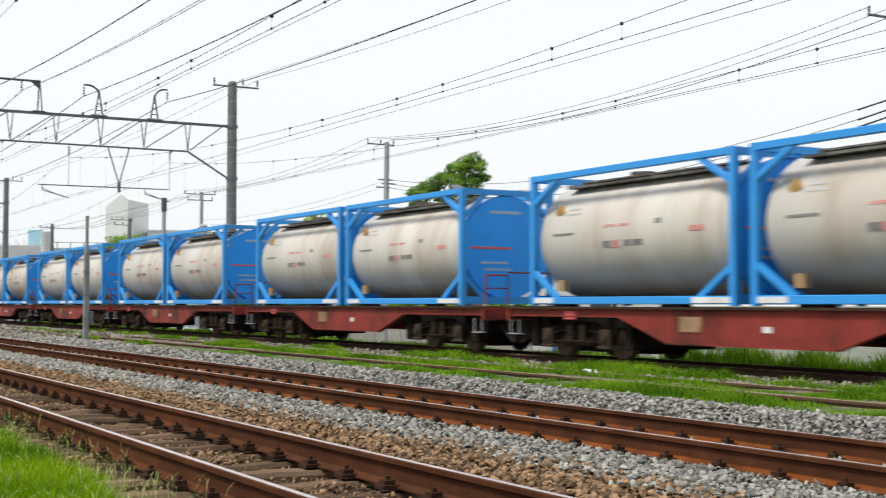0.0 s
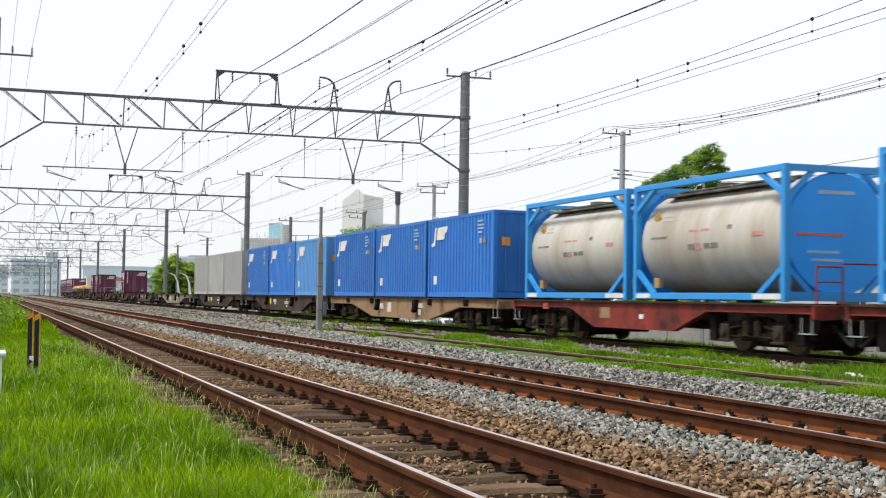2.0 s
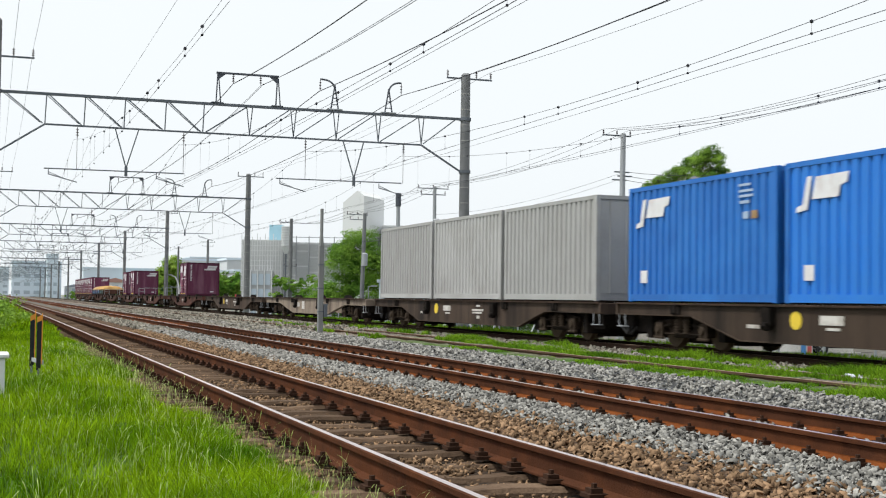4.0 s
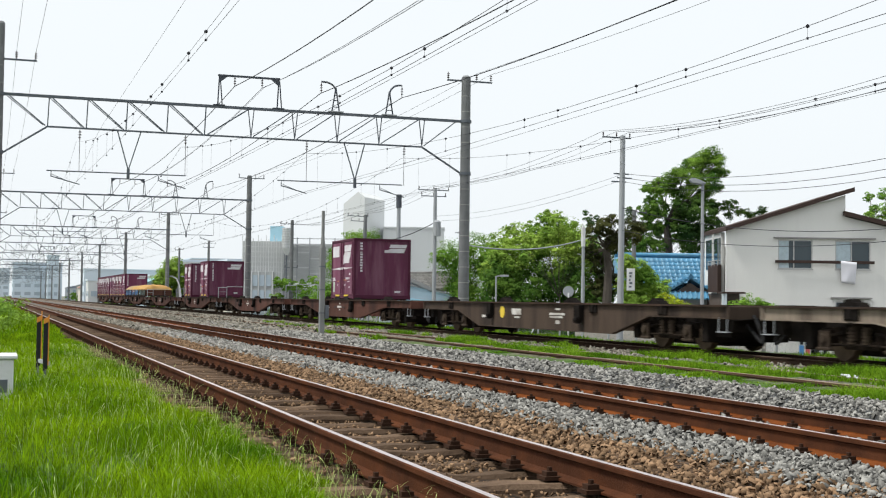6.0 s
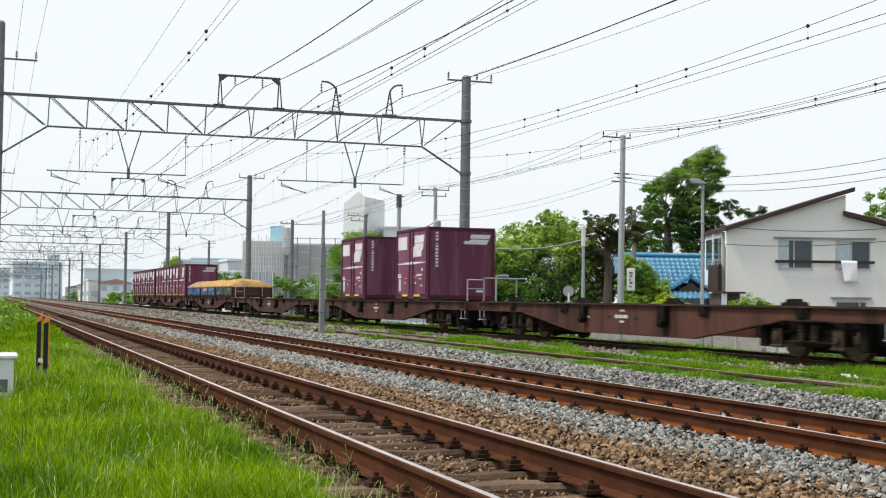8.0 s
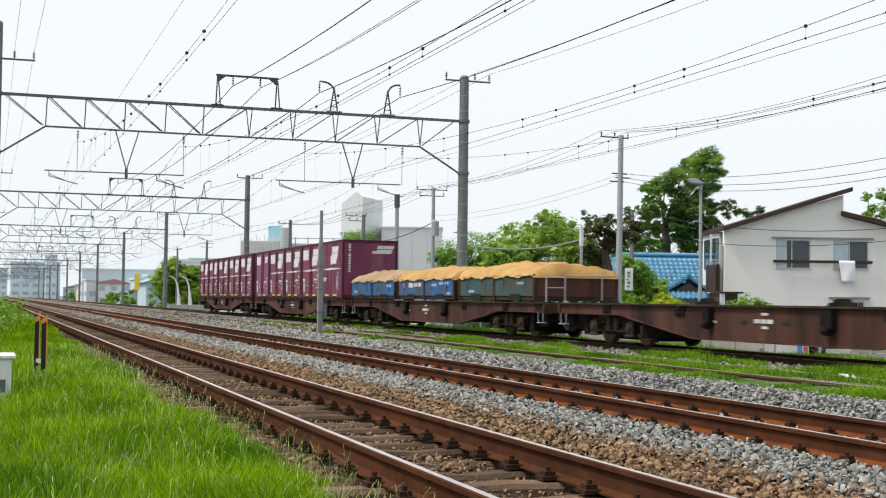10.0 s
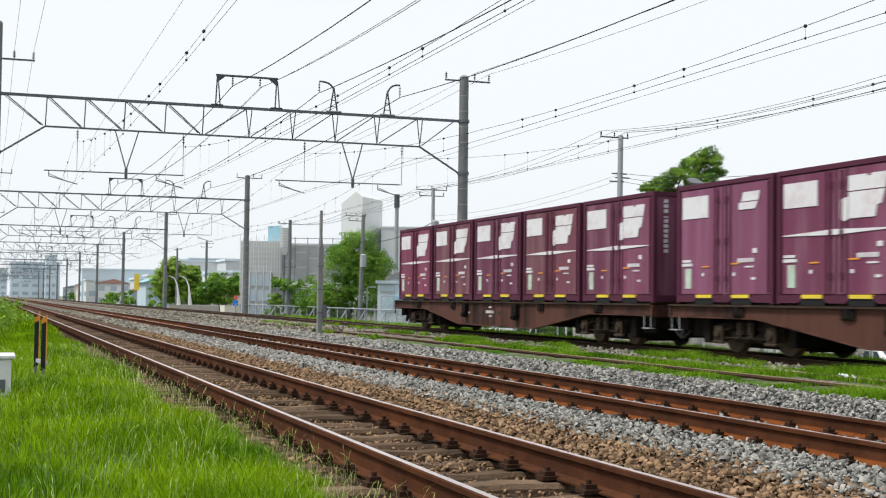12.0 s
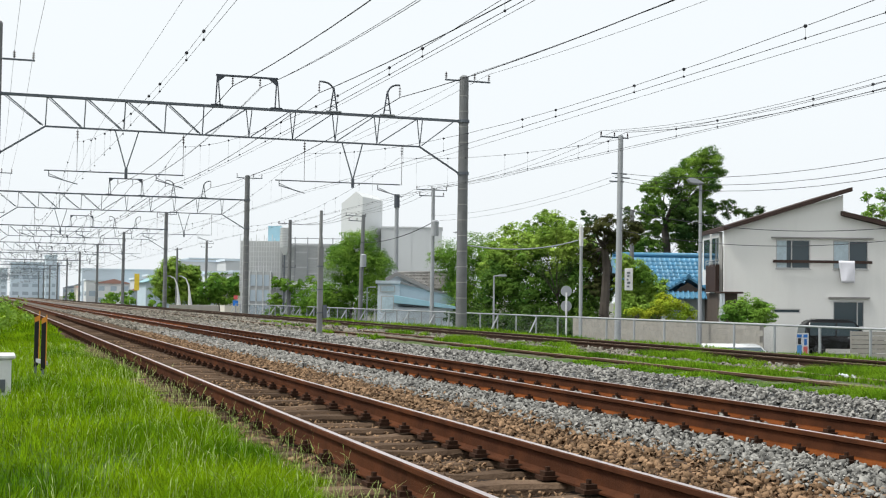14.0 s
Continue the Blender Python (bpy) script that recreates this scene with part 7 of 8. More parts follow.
    # two tall curved horn-shaped sculptural lamps and crossing furniture
    for x, y in ((18.95, 141.7), (20.1, 141.3)):
        p = thing("curved_lamp_post", "white curved horn-shaped lamp post by the crossing", "lamp post", "curved lamp posts", pose(x, y, 0, 0, 0, AXIS))
        bm = B()
        pts = [(0.35, -1.0, 0.42), (0.3, 0.2, 0.22), (0.22, 1.2, 0.13), (0.1, 2.2, 0.08), (-0.2, 2.9, 0.06), (-0.75, 3.15, 0.05)]
        for (xa, za, ra), (xb, zb, rb) in zip(pts, pts[1:]):
            bar(bm, (xa, 0, za), (xb, 0, zb), ra, rb, n=10)
        part("horn", bm, M["white_paint"], p)
        bm = B(); box(bm, -0.95, -0.6, -0.1, 0.1, 3.08, 3.2); part("head", bm, M["pole_light"], p)
    bm = B(); box(bm, -2.6, 2.6, -0.2, 0.2, -1.5, 0.1)
    solid("low_parapet", bm, M["wall_block"], "low pale concrete parapet by the crossing", "parapet", m=pose(20.5, 139, 0, 0, 0, AXIS), bevel=0.03)
    for x, y, z, w, hh, c in ((20.3, 194, 3.0, 0.7, 2.4, "yellow_paint"), (21.3, 170, 1.6, 1.1, 0.8, "blue_pale"), (24.5, 137, 0.35, 0.55, 0.55, "blue"), (24.5, 137.0, 0.95, 0.4, 0.4, "red_paint")):
        p = thing("street_sign", "small coloured street sign on a pole", "sign", "street signs far along the road", pose(x, y, 0, 0, 0, AXIS))
        bm = B(); box(bm, -w / 2, w / 2, -0.04, 0.04, z - hh / 2, z + hh / 2); part("board", bm, M[c], p)
        bm = B(); bar(bm, (0, 0.06, -1.85), (0, 0.06, z), 0.05); part("post", bm, M["pole_light"], p)


build_town()


# ---- parked vehicles ----
def make_car(x, y, turn, paint, label, kind):
    c = thing(kind, label, kind.replace("_", " "), m=pose(x, y, ground_z(x), 0, 0, turn))
    van = kind == "black_minivan" or kind == "minivan"
    L, W, H = (4.4, 1.7, 1.88) if van else (3.5, 1.48, 1.63) if kind == "hatchback" else (4.3, 1.66, 1.41)
    prof = [(-L / 2, 0.35), (L / 2, 0.35), (L / 2, 0.75), (L / 2 - 0.25, 0.95), (L / 2 - 1.0, 1.05), (L / 2 - 1.75, H - 0.05), (L / 2 - 2.1, H), (-L / 2 + 0.45, H), (-L / 2 + 0.12, H - 0.35), (-L / 2, 0.9)] if van else \
        [(-L / 2, 0.3), (L / 2, 0.3), (L / 2, 0.62), (L / 2 - 0.3, 0.78), (L / 2 - 1.15, 0.88), (L / 2 - 1.95, H - 0.06), (L / 2 - 2.3, H), (-L / 2 + 1.3, H - 0.02), (-L / 2 + 0.5, 0.95), (-L / 2, 0.85)]
    bm = B(); prism(bm, prof, -W / 2, W / 2, axis=1)
    bmesh.ops.bevel(bm, geom=list(bm.edges), offset=0.07, segments=2, affect='EDGES', clamp_overlap=True)
    part("body", bm, M[paint], c, smooth=True)
    zb = 1.05 if van else 0.9
    for (xa, za), (xb, zb2) in (((L / 2 - 1.05, 1.08), (L / 2 - 1.7, H - 0.1)), ((-L / 2 + 0.03, 1.0), (-L / 2 + 0.1, H - 0.4))) if van else (((L / 2 - 1.22, 0.92), (L / 2 - 1.9, H - 0.1)), ((-L / 2 + 0.58, 1.0), (-L / 2 + 1.22, H - 0.08))):
        bm = B(); o = 0.03 if xa > 0 else -0.03
        prism(bm, [(xa + o, za), (xb + o, zb2), (xb - o, zb2), (xa - o, za)], -W / 2 + 0.13, W / 2 - 0.13, axis=1); part("windscreen", bm, M["glass"], c)
    a0, a1 = (-L / 2 + 0.25, L / 2 - 1.3) if van else (-L / 2 + 0.75, L / 2 - 1.45)
    for s in (-1, 1):
        for k in range(2):
            u0, u1 = a0 + (a1 - a0) * k / 2 + 0.04, a0 + (a1 - a0) * (k + 1) / 2 - 0.04
            t1 = u1 - (0.42 if k == 1 else 0.0)
            t0 = u0 + (0.3 if k == 0 and not van else 0.0)
            bm = B(); prism(bm, [(u0, zb), (u1, zb), (t1, H - 0.14), (t0, H - 0.14)], s * W / 2 - 0.01, s * W / 2 + 0.012, axis=1)
            part("side_window", bm, M["glass"], c)
        bm = B(); box(bm, L / 2 - 1.3, L / 2 - 1.1, s * (W / 2 + 0.02), s * (W / 2 + 0.2), zb + 0.02, zb + 0.16); part("mirror", bm, M[paint], c, bevel=0.02)
        bm = B(); box(bm, 0.1, 0.28, s * W / 2, s * (W / 2 + 0.03), zb - 0.12, zb - 0.08); part("door_handle", bm, M["alu"], c)
        bm = B(); box(bm, -L / 2 - 0.01, -L / 2 + 0.06, s * (W / 2 - 0.28) - 0.1, s * (W / 2 - 0.28) + 0.1, 0.75, 0.98); part("tail_light", bm, M["red_paint"], c)
        bm = B(); box(bm, L / 2 - 0.1, L / 2 + 0.01, s * (W / 2 - 0.3) - 0.16, s * (W / 2 - 0.3) + 0.16, 0.62, 0.76); part("headlight", bm, M["white_paint"], c)
    for xx in (-L / 2 + 0.8, L / 2 - 0.8):
        for s in (-1, 1):
            w = new("wheel"); w.parent = c; w.matrix_basis = pose(xx, s * (W / 2 - 0.08), 0.31)
            bm = B(); bar(bm, (0, -0.1, 0), (0, 0.1, 0), 0.31, n=24); part("tyre", bm, M["matte_black"], w)
            bm = B()
            bar(bm, (0, -0.11, 0), (0, 0.11, 0), 0.07, n=10)
            for k in range(5):
                a = 2 * math.pi * k / 5
                for o in (-0.108, 0.108):
                    beam(bm, (0, o, 0), (0.21 * math.cos(a), o, 0.21 * math.sin(a)), 0.06, 0.012)
            part("rim", bm, M["alu"], w, "spoked alloy rim")
    if van:
        bm = B()
        for s in (-0.6, 0.6):
            bar(bm, (-1.5, s, H + 0.03), (0.6, s, H + 0.03), 0.02)
        part("roof_rail", bm, M["black_paint"], c)
    return c


M["car_white"] = material("white_car_paint", (0.74, 0.75, 0.76), 0.25, 0, 0.03, 1)
M["car_black"] = material("black_car_paint", (0.005, 0.005, 0.006), 0.2, 0, 0.1, 1, spec=0.25)
make_car(43.7, 60.2, -19, "car_black", "black minivan parked beside the house", "minivan")
SEDAN = make_car(22.0, 55.8, -90, "car_white", "white sedan driving along the road behind the fence", "sedan")
HATCHBACK = make_car(22.0, 46.3, -90, "car_white", "small white hatchback driving along the road behind the fence", "hatchback")

# ---- trees and hedges ----
M["bark"] = material("bark", (0.07, 0.058, 0.048), 0.95, 0, 0.3, 3, 30, None, 0, 1, 0.6, 20)
M["leaf_mid"] = leaf_material("green_leaves", (0.085, 0.20, 0.027), (0.23, 0.39, 0.055))
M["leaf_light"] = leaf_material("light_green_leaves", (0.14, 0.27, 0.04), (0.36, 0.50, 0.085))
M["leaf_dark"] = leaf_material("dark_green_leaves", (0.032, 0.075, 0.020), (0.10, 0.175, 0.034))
# Darker copy of the green leaves: shade low in the foliage put into colour
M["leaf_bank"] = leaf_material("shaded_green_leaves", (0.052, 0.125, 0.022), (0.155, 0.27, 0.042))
M["leaf_bronze"] = leaf_material("bronze_green_leaves", (0.036, 0.045, 0.018), (0.10, 0.105, 0.032))
M["leaf_yellow"] = leaf_material("yellow_green_leaves", (0.24, 0.36, 0.03), (0.60, 0.60, 0.05))
M["leaf_pine"] = leaf_material("pine_leaves", (0.05, 0.13, 0.022), (0.26, 0.42, 0.06))


def leaf_cloud(rng, blobs, per_m2, size, flat=0.0, layered=False):
    """Many small leaves gathered in sprays over uneven clumps, the sprays open towards the sky."""
    cs, ns = [], []
    for x, y, z, r in blobs:
        n = int(per_m2 * 4 * math.pi * r * r)
        m = max(5, n // 38)
        d = rng.normal(size=(m, 3)); d /= np.linalg.norm(d, axis=1)[:, None]
        bump = 1 + 0.20 * np.sin(d[:, 0] * 7 + x) * np.sin(d[:, 1] * 6 + y) + 0.16 * np.sin(d[:, 2] * 9 + z + d[:, 0] * 5)
        rad = r * bump * rng.uniform(0.3, 1.0, m) ** 0.35 * 0.92
        c = np.array((x, y, z)) + d * rad[:, None] * np.array((1, 1, 1 - flat))
        sr = np.clip(0.36 * r, 0.16, 0.42) * rng.uniform(0.6, 1.3, m)
        k = rng.randint(0, m, n)
        e = rng.normal(size=(n, 3)); e /= np.linalg.norm(e, axis=1)[:, None]
        e[:, 2] = np.where(rng.uniform(0, 1, n) < 0.55, np.abs(e[:, 2]), e[:, 2])
        shape = np.array((1.5, 1.5, 0.62)) if layered else np.array((1.1, 1.1, 0.75))
        p = c[k] + e * (sr[k] * rng.uniform(0.3, 1, n) ** 0.4)[:, None] * shape
        if layered:
            p[:, 2] += 0.22 * (p[:, 0] - c[k][:, 0])
        cs.append(p); ns.append(0.7 * e + 0.35 * d[k])
    c = np.concatenate(cs); out = np.concatenate(ns)
    n = len(c)
    nrm = out + rng.normal(size=(n, 3)) * 0.32 + np.array((0, 0, 0.4))
    nrm /= np.linalg.norm(nrm, axis=1)[:, None]
    t = np.cross(nrm, rng.normal(size=(n, 3))); t /= np.linalg.norm(t, axis=1)[:, None]
    b = np.cross(nrm, t)
    s = (size * rng.uniform(0.6, 1.35, n))[:, None]
    vs = np.stack([c - t * s, c + (b * 0.56 + t * 0.35) * s, c + (t * 0.75 - b * 0.5) * s], 1).reshape(-1, 3)
    fs = np.arange(3 * n).reshape(-1, 3)
    return vs, fs


def make_tree(name, label, foot, blobs, mat, per_m2=55, size=0.13, trunk=0.2, seed=1, flat=0.0, category="tree", fork=0.45, lean=0.6, layered=False):
    rng = np.random.RandomState(seed)
    t = thing(name, label, category, "trees and shrubs behind the tracks")
    bx, by, bz = foot
    cx, cy = np.mean([b[0] for b in blobs]), np.mean([b[1] for b in blobs])
    top = max(b[2] for b in blobs)
    bm = B()
    fz = bz + (top - bz) * fork
    fx, fy = bx + (cx - bx) * lean, by + (cy - by) * lean
    if trunk > 0:
        p0 = Vector((bx, by, bz)); prev, r = p0, trunk
        for k in range(1, 6):
            u = k / 5
            p = Vector((bx + (fx - bx) * u + rng.normal(0, trunk * 0.35), by + (fy - by) * u, bz + (fz - bz) * u))
            bar(bm, prev, p, r, r * 0.9, n=8)
            prev, r = p, r * 0.9
        for x, y, z, rr in blobs[::max(1, len(blobs) // 14)]:
            mid = (Vector(prev) + Vector((x, y, z))) / 2 + Vector((rng.normal(0, 0.15), rng.normal(0, 0.15), rng.normal(0, 0.1)))
            bar(bm, prev, mid, r * 0.38, r * 0.22, n=6)
            bar(bm, mid, (x, y, z), r * 0.22, r * 0.08, n=6)
            for _ in range(4):
                d = Vector(rng.normal(size=3)); d.normalize()
                bar(bm, (x, y, z), Vector((x, y, z)) + d * rr * 0.85, r * 0.13, 0.008, n=4)
        part("trunk", bm, M["bark"], t, "rough dark trunk with forking limbs")
    elif category == "shrub":
        low = min(blobs, key=lambda b: b[2])
        bar(bm, (low[0], low[1], bz), (low[0], low[1], low[2]), 0.05, 0.02, n=6)
        part("stem", bm, M["bark"], t)
    vs, fs = leaf_cloud(rng, blobs, per_m2 * 2.7, size * 0.64, flat, layered)
    ob = part("crown", raw_mesh("crown", vs, fs, M[mat]), None, t)
    return t


def spread(blobs, n, rng, dy=1.2, shrink=0.65):
    """More, smaller clumps round the given ones, for an uneven outline."""
    out = list(blobs)
    for x, y, z, r in blobs:
        for _ in range(n):
            a = rng.normal(size=3); a /= np.linalg.norm(a)
            out.append((x + a[0] * r * 0.8, y + a[1] * r * 0.8 + rng.uniform(-0.3, dy), z + a[2] * r * 0.75, r * rng.uniform(0.35, shrink)))
    return out


def build_trees():
    rng = np.random.RandomState(21)
    g = -1.8
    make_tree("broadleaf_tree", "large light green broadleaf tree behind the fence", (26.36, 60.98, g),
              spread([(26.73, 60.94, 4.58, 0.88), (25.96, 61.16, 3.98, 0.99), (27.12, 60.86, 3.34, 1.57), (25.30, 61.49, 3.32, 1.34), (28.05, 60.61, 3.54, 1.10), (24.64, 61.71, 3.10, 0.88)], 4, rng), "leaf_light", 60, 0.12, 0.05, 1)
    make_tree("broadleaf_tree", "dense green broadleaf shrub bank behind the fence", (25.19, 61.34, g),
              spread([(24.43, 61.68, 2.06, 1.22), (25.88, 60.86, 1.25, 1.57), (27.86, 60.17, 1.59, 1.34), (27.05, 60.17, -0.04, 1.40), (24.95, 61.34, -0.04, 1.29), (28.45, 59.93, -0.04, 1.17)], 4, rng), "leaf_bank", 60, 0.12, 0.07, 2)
    make_tree("broadleaf_tree", "dark green tree behind the masts", (25.5, 71.0, g),
              spread([(26.5, 70.2, 3.75, 1.1), (25.0, 70.7, 3.2, 1.2), (26.2, 70.4, 1.9, 1.4), (25.9, 70.6, 0.6, 1.35), (27.3, 69.9, 2.6, 1.1)], 3, rng), "leaf_mid", 110, 0.09, 0.12, 3)
    make_tree("broadleaf_tree", "green spreading tree beside the small house", (22.4, 83.0, g),
              spread([(22.8, 82.6, 4.1, 1.2), (21.75, 83.0, 3.1, 1.25), (23.5, 82.4, 2.8, 1.4), (21.5, 83.2, 1.3, 1.25), (23.2, 82.6, 1.1, 1.4)], 4, rng), "leaf_mid", 115, 0.09, 0.12, 4)
    make_tree("hedge_shrub", "low green shrubs along the fence", (18.6, 84.0, -0.6),
              spread([(20.6, 84.0, 1.0, 0.95), (19.9, 84.4, 0.5, 0.75), (21.3, 84.0, 0.6, 0.8), (22.0, 83.8, 0.2, 0.8)], 3, rng), "leaf_mid", 90, 0.11, 0.0, 5, category="shrub")
    make_tree("pine_tree", "tall wind-swept pine with layered foliage", (43.48, 79.5, g),
              spread([(46.96, 79.60, 11.35, 0.55), (46.39, 79.92, 11.04, 0.63), (47.23, 79.08, 10.80, 0.51), (45.37, 79.52, 10.36, 0.62), (46.92, 80.29, 10.31, 0.71), (47.96, 80.29, 10.16, 0.55), (44.06, 78.75, 9.65, 0.65), (45.24, 78.91, 9.41, 0.62), (46.38, 78.60, 9.28, 0.62), (43.55, 79.38, 9.38, 0.58), (42.33, 78.56, 8.87, 0.53), (42.10, 79.41, 8.86, 0.38), (44.00, 79.80, 8.77, 0.54), (44.68, 79.06, 8.62, 0.54), (46.45, 79.85, 8.60, 0.55), (47.47, 79.68, 8.90, 0.39), (42.46, 78.55, 8.34, 0.34), (45.66, 79.62, 8.04, 0.39), (46.41, 79.02, 7.91, 0.35)], 3, rng, 0.9, 0.6),
              "leaf_pine", 200, 0.085, 0.42, 6, 0.1, fork=0.62, lean=0.2, layered=True)
    make_tree("pollard_tree", "dark-crowned tree with a thick bare trunk", (27.6, 56.3, g),
              spread([(27.6, 56.2, 4.4, 0.62), (28.5, 55.9, 4.3, 0.62), (26.9, 56.4, 4.25, 0.4), (29.0, 55.8, 4.45, 0.4), (27.9, 56.2, 3.9, 0.5), (28.6, 57.3, 3.7, 0.5), (27.5, 57.5, 3.4, 0.45), (28.0, 57.6, 2.7, 0.5), (28.7, 57.4, 1.9, 0.55), (27.9, 57.6, 1.6, 0.5)], 3, rng, 0.6), "leaf_bronze", 70, 0.12, 0.3, 7, fork=0.8)
    make_tree("garden_shrub", "green shrub under the hanging board", (25.83, 49.05, g),
              spread([(24.81, 48.71, 2.58, 0.39), (25.34, 48.78, 2.30, 0.49), (25.88, 48.84, 1.84, 0.51), (25.33, 49.27, 1.67, 0.57), (26.13, 48.42, 1.47, 0.43), (25.53, 48.88, 1.09, 0.57), (25.15, 49.25, 0.73, 0.47), (25.88, 48.43, 0.68, 0.47), (26.59, 48.40, 1.15, 0.23)], 4, rng, 0.6), "leaf_light", 230, 0.08, 0.0, 8, category="shrub")
    make_tree("garden_shrub", "yellow-green flowering shrub by the garden wall", (27.14, 48.51, g),
              spread([(25.99, 47.39, 1.05, 0.27), (26.41, 47.37, 0.87, 0.29), (26.84, 47.34, 0.70, 0.25), (25.87, 47.79, 0.75, 0.31), (26.17, 47.40, 0.50, 0.32), (25.26, 47.84, 0.45, 0.25), (24.86, 48.09, 0.58, 0.21), (26.59, 47.21, 0.37, 0.25), (27.08, 47.15, 0.51, 0.19)], 4, rng, 0.5), "leaf_yellow", 170, 0.07, 0.0, 9, category="shrub")
    make_tree("broadleaf_tree", "dark green treetops behind the house", (48.5, 79, g),
              spread([(47.36, 78.76, 7.66, 0.35), (47.77, 78.18, 7.75, 0.35), (49.04, 79.31, 7.48, 0.35), (49.60, 79.12, 7.25, 0.31), (47.79, 78.72, 7.09, 0.35), (50.30, 78.45, 7.47, 0.31), (50.09, 78.81, 6.98, 0.39)], 3, rng), "leaf_dark", 110, 0.10, 0.05, 10)
    make_tree("broadleaf_tree", "green treetop beyond the roof", (57.6, 75.5, g),
              spread([(57.8, 75.0, 8.3, 0.6), (57.4, 75.2, 7.2, 0.8), (58.5, 74.8, 7.0, 0.9), (59.5, 74.5, 7.5, 1.0)], 3, rng), "leaf_mid", 45, 0.14, 0.18, 11)
    make_tree("garden_bush", "round green bush in front of the house wall", (26.3, 42.0, g),
              spread([(26.5, 42.0, 0.82, 0.45), (25.95, 42.1, 0.6, 0.42), (27.05, 41.8, 0.62, 0.42), (26.5, 41.9, 0.4, 0.5)], 4, rng, 0.4, 0.55), "leaf_mid", 230, 0.08, 0.0, 12, category="shrub")
    make_tree("broadleaf_tree", "light green trees beside the far crossing", (21, 152, g),
              spread([(19.9, 153.0, 3.5, 1.7), (19.2, 153.3, 2.2, 1.8), (21.5, 152.5, 3.0, 1.7), (22.0, 152.2, 1.3, 1.7)], 4, rng), "leaf_light", 50, 0.19, 0.2, 13)
    make_tree("broadleaf_tree", "green trees beside the far road", (25, 151, g),
              spread([(24.8, 150.5, 2.5, 1.5), (25.8, 150.2, 1.3, 1.5), (23.5, 151.0, 1.2, 1.4), (27.5, 149.8, 2.2, 1.5)], 4, rng), "leaf_mid", 50, 0.19, 0.2, 14)
    make_tree("ivy_pillar", "climbing green shrub on a pole", (20.6, 98.6, g), spread([(20.6, 98.6, 0.8, 0.6), (20.8, 98.6, 2.0, 0.5), (20.5, 98.6, -0.4, 0.7)], 3, rng, 0.5), "leaf_mid", 50, 0.14, 0.0, 15, category="shrub")
    make_tree("wayside_bush", "pale green bush on the grassy bank", (0.41, 32.71, -0.3), spread([(0.33, 31.77, 0.63, 0.21), (0.62, 32.31, 0.59, 0.20), (0.12, 33.11, 0.68, 0.22), (0.87, 33.50, 0.39, 0.14), (0.46, 32.06, 0.33, 0.18), (0.22, 32.78, 0.26, 0.19)], 3, rng, 0.5), "leaf_light", 90, 0.07, 0.0, 16, category="shrub")


build_trees()


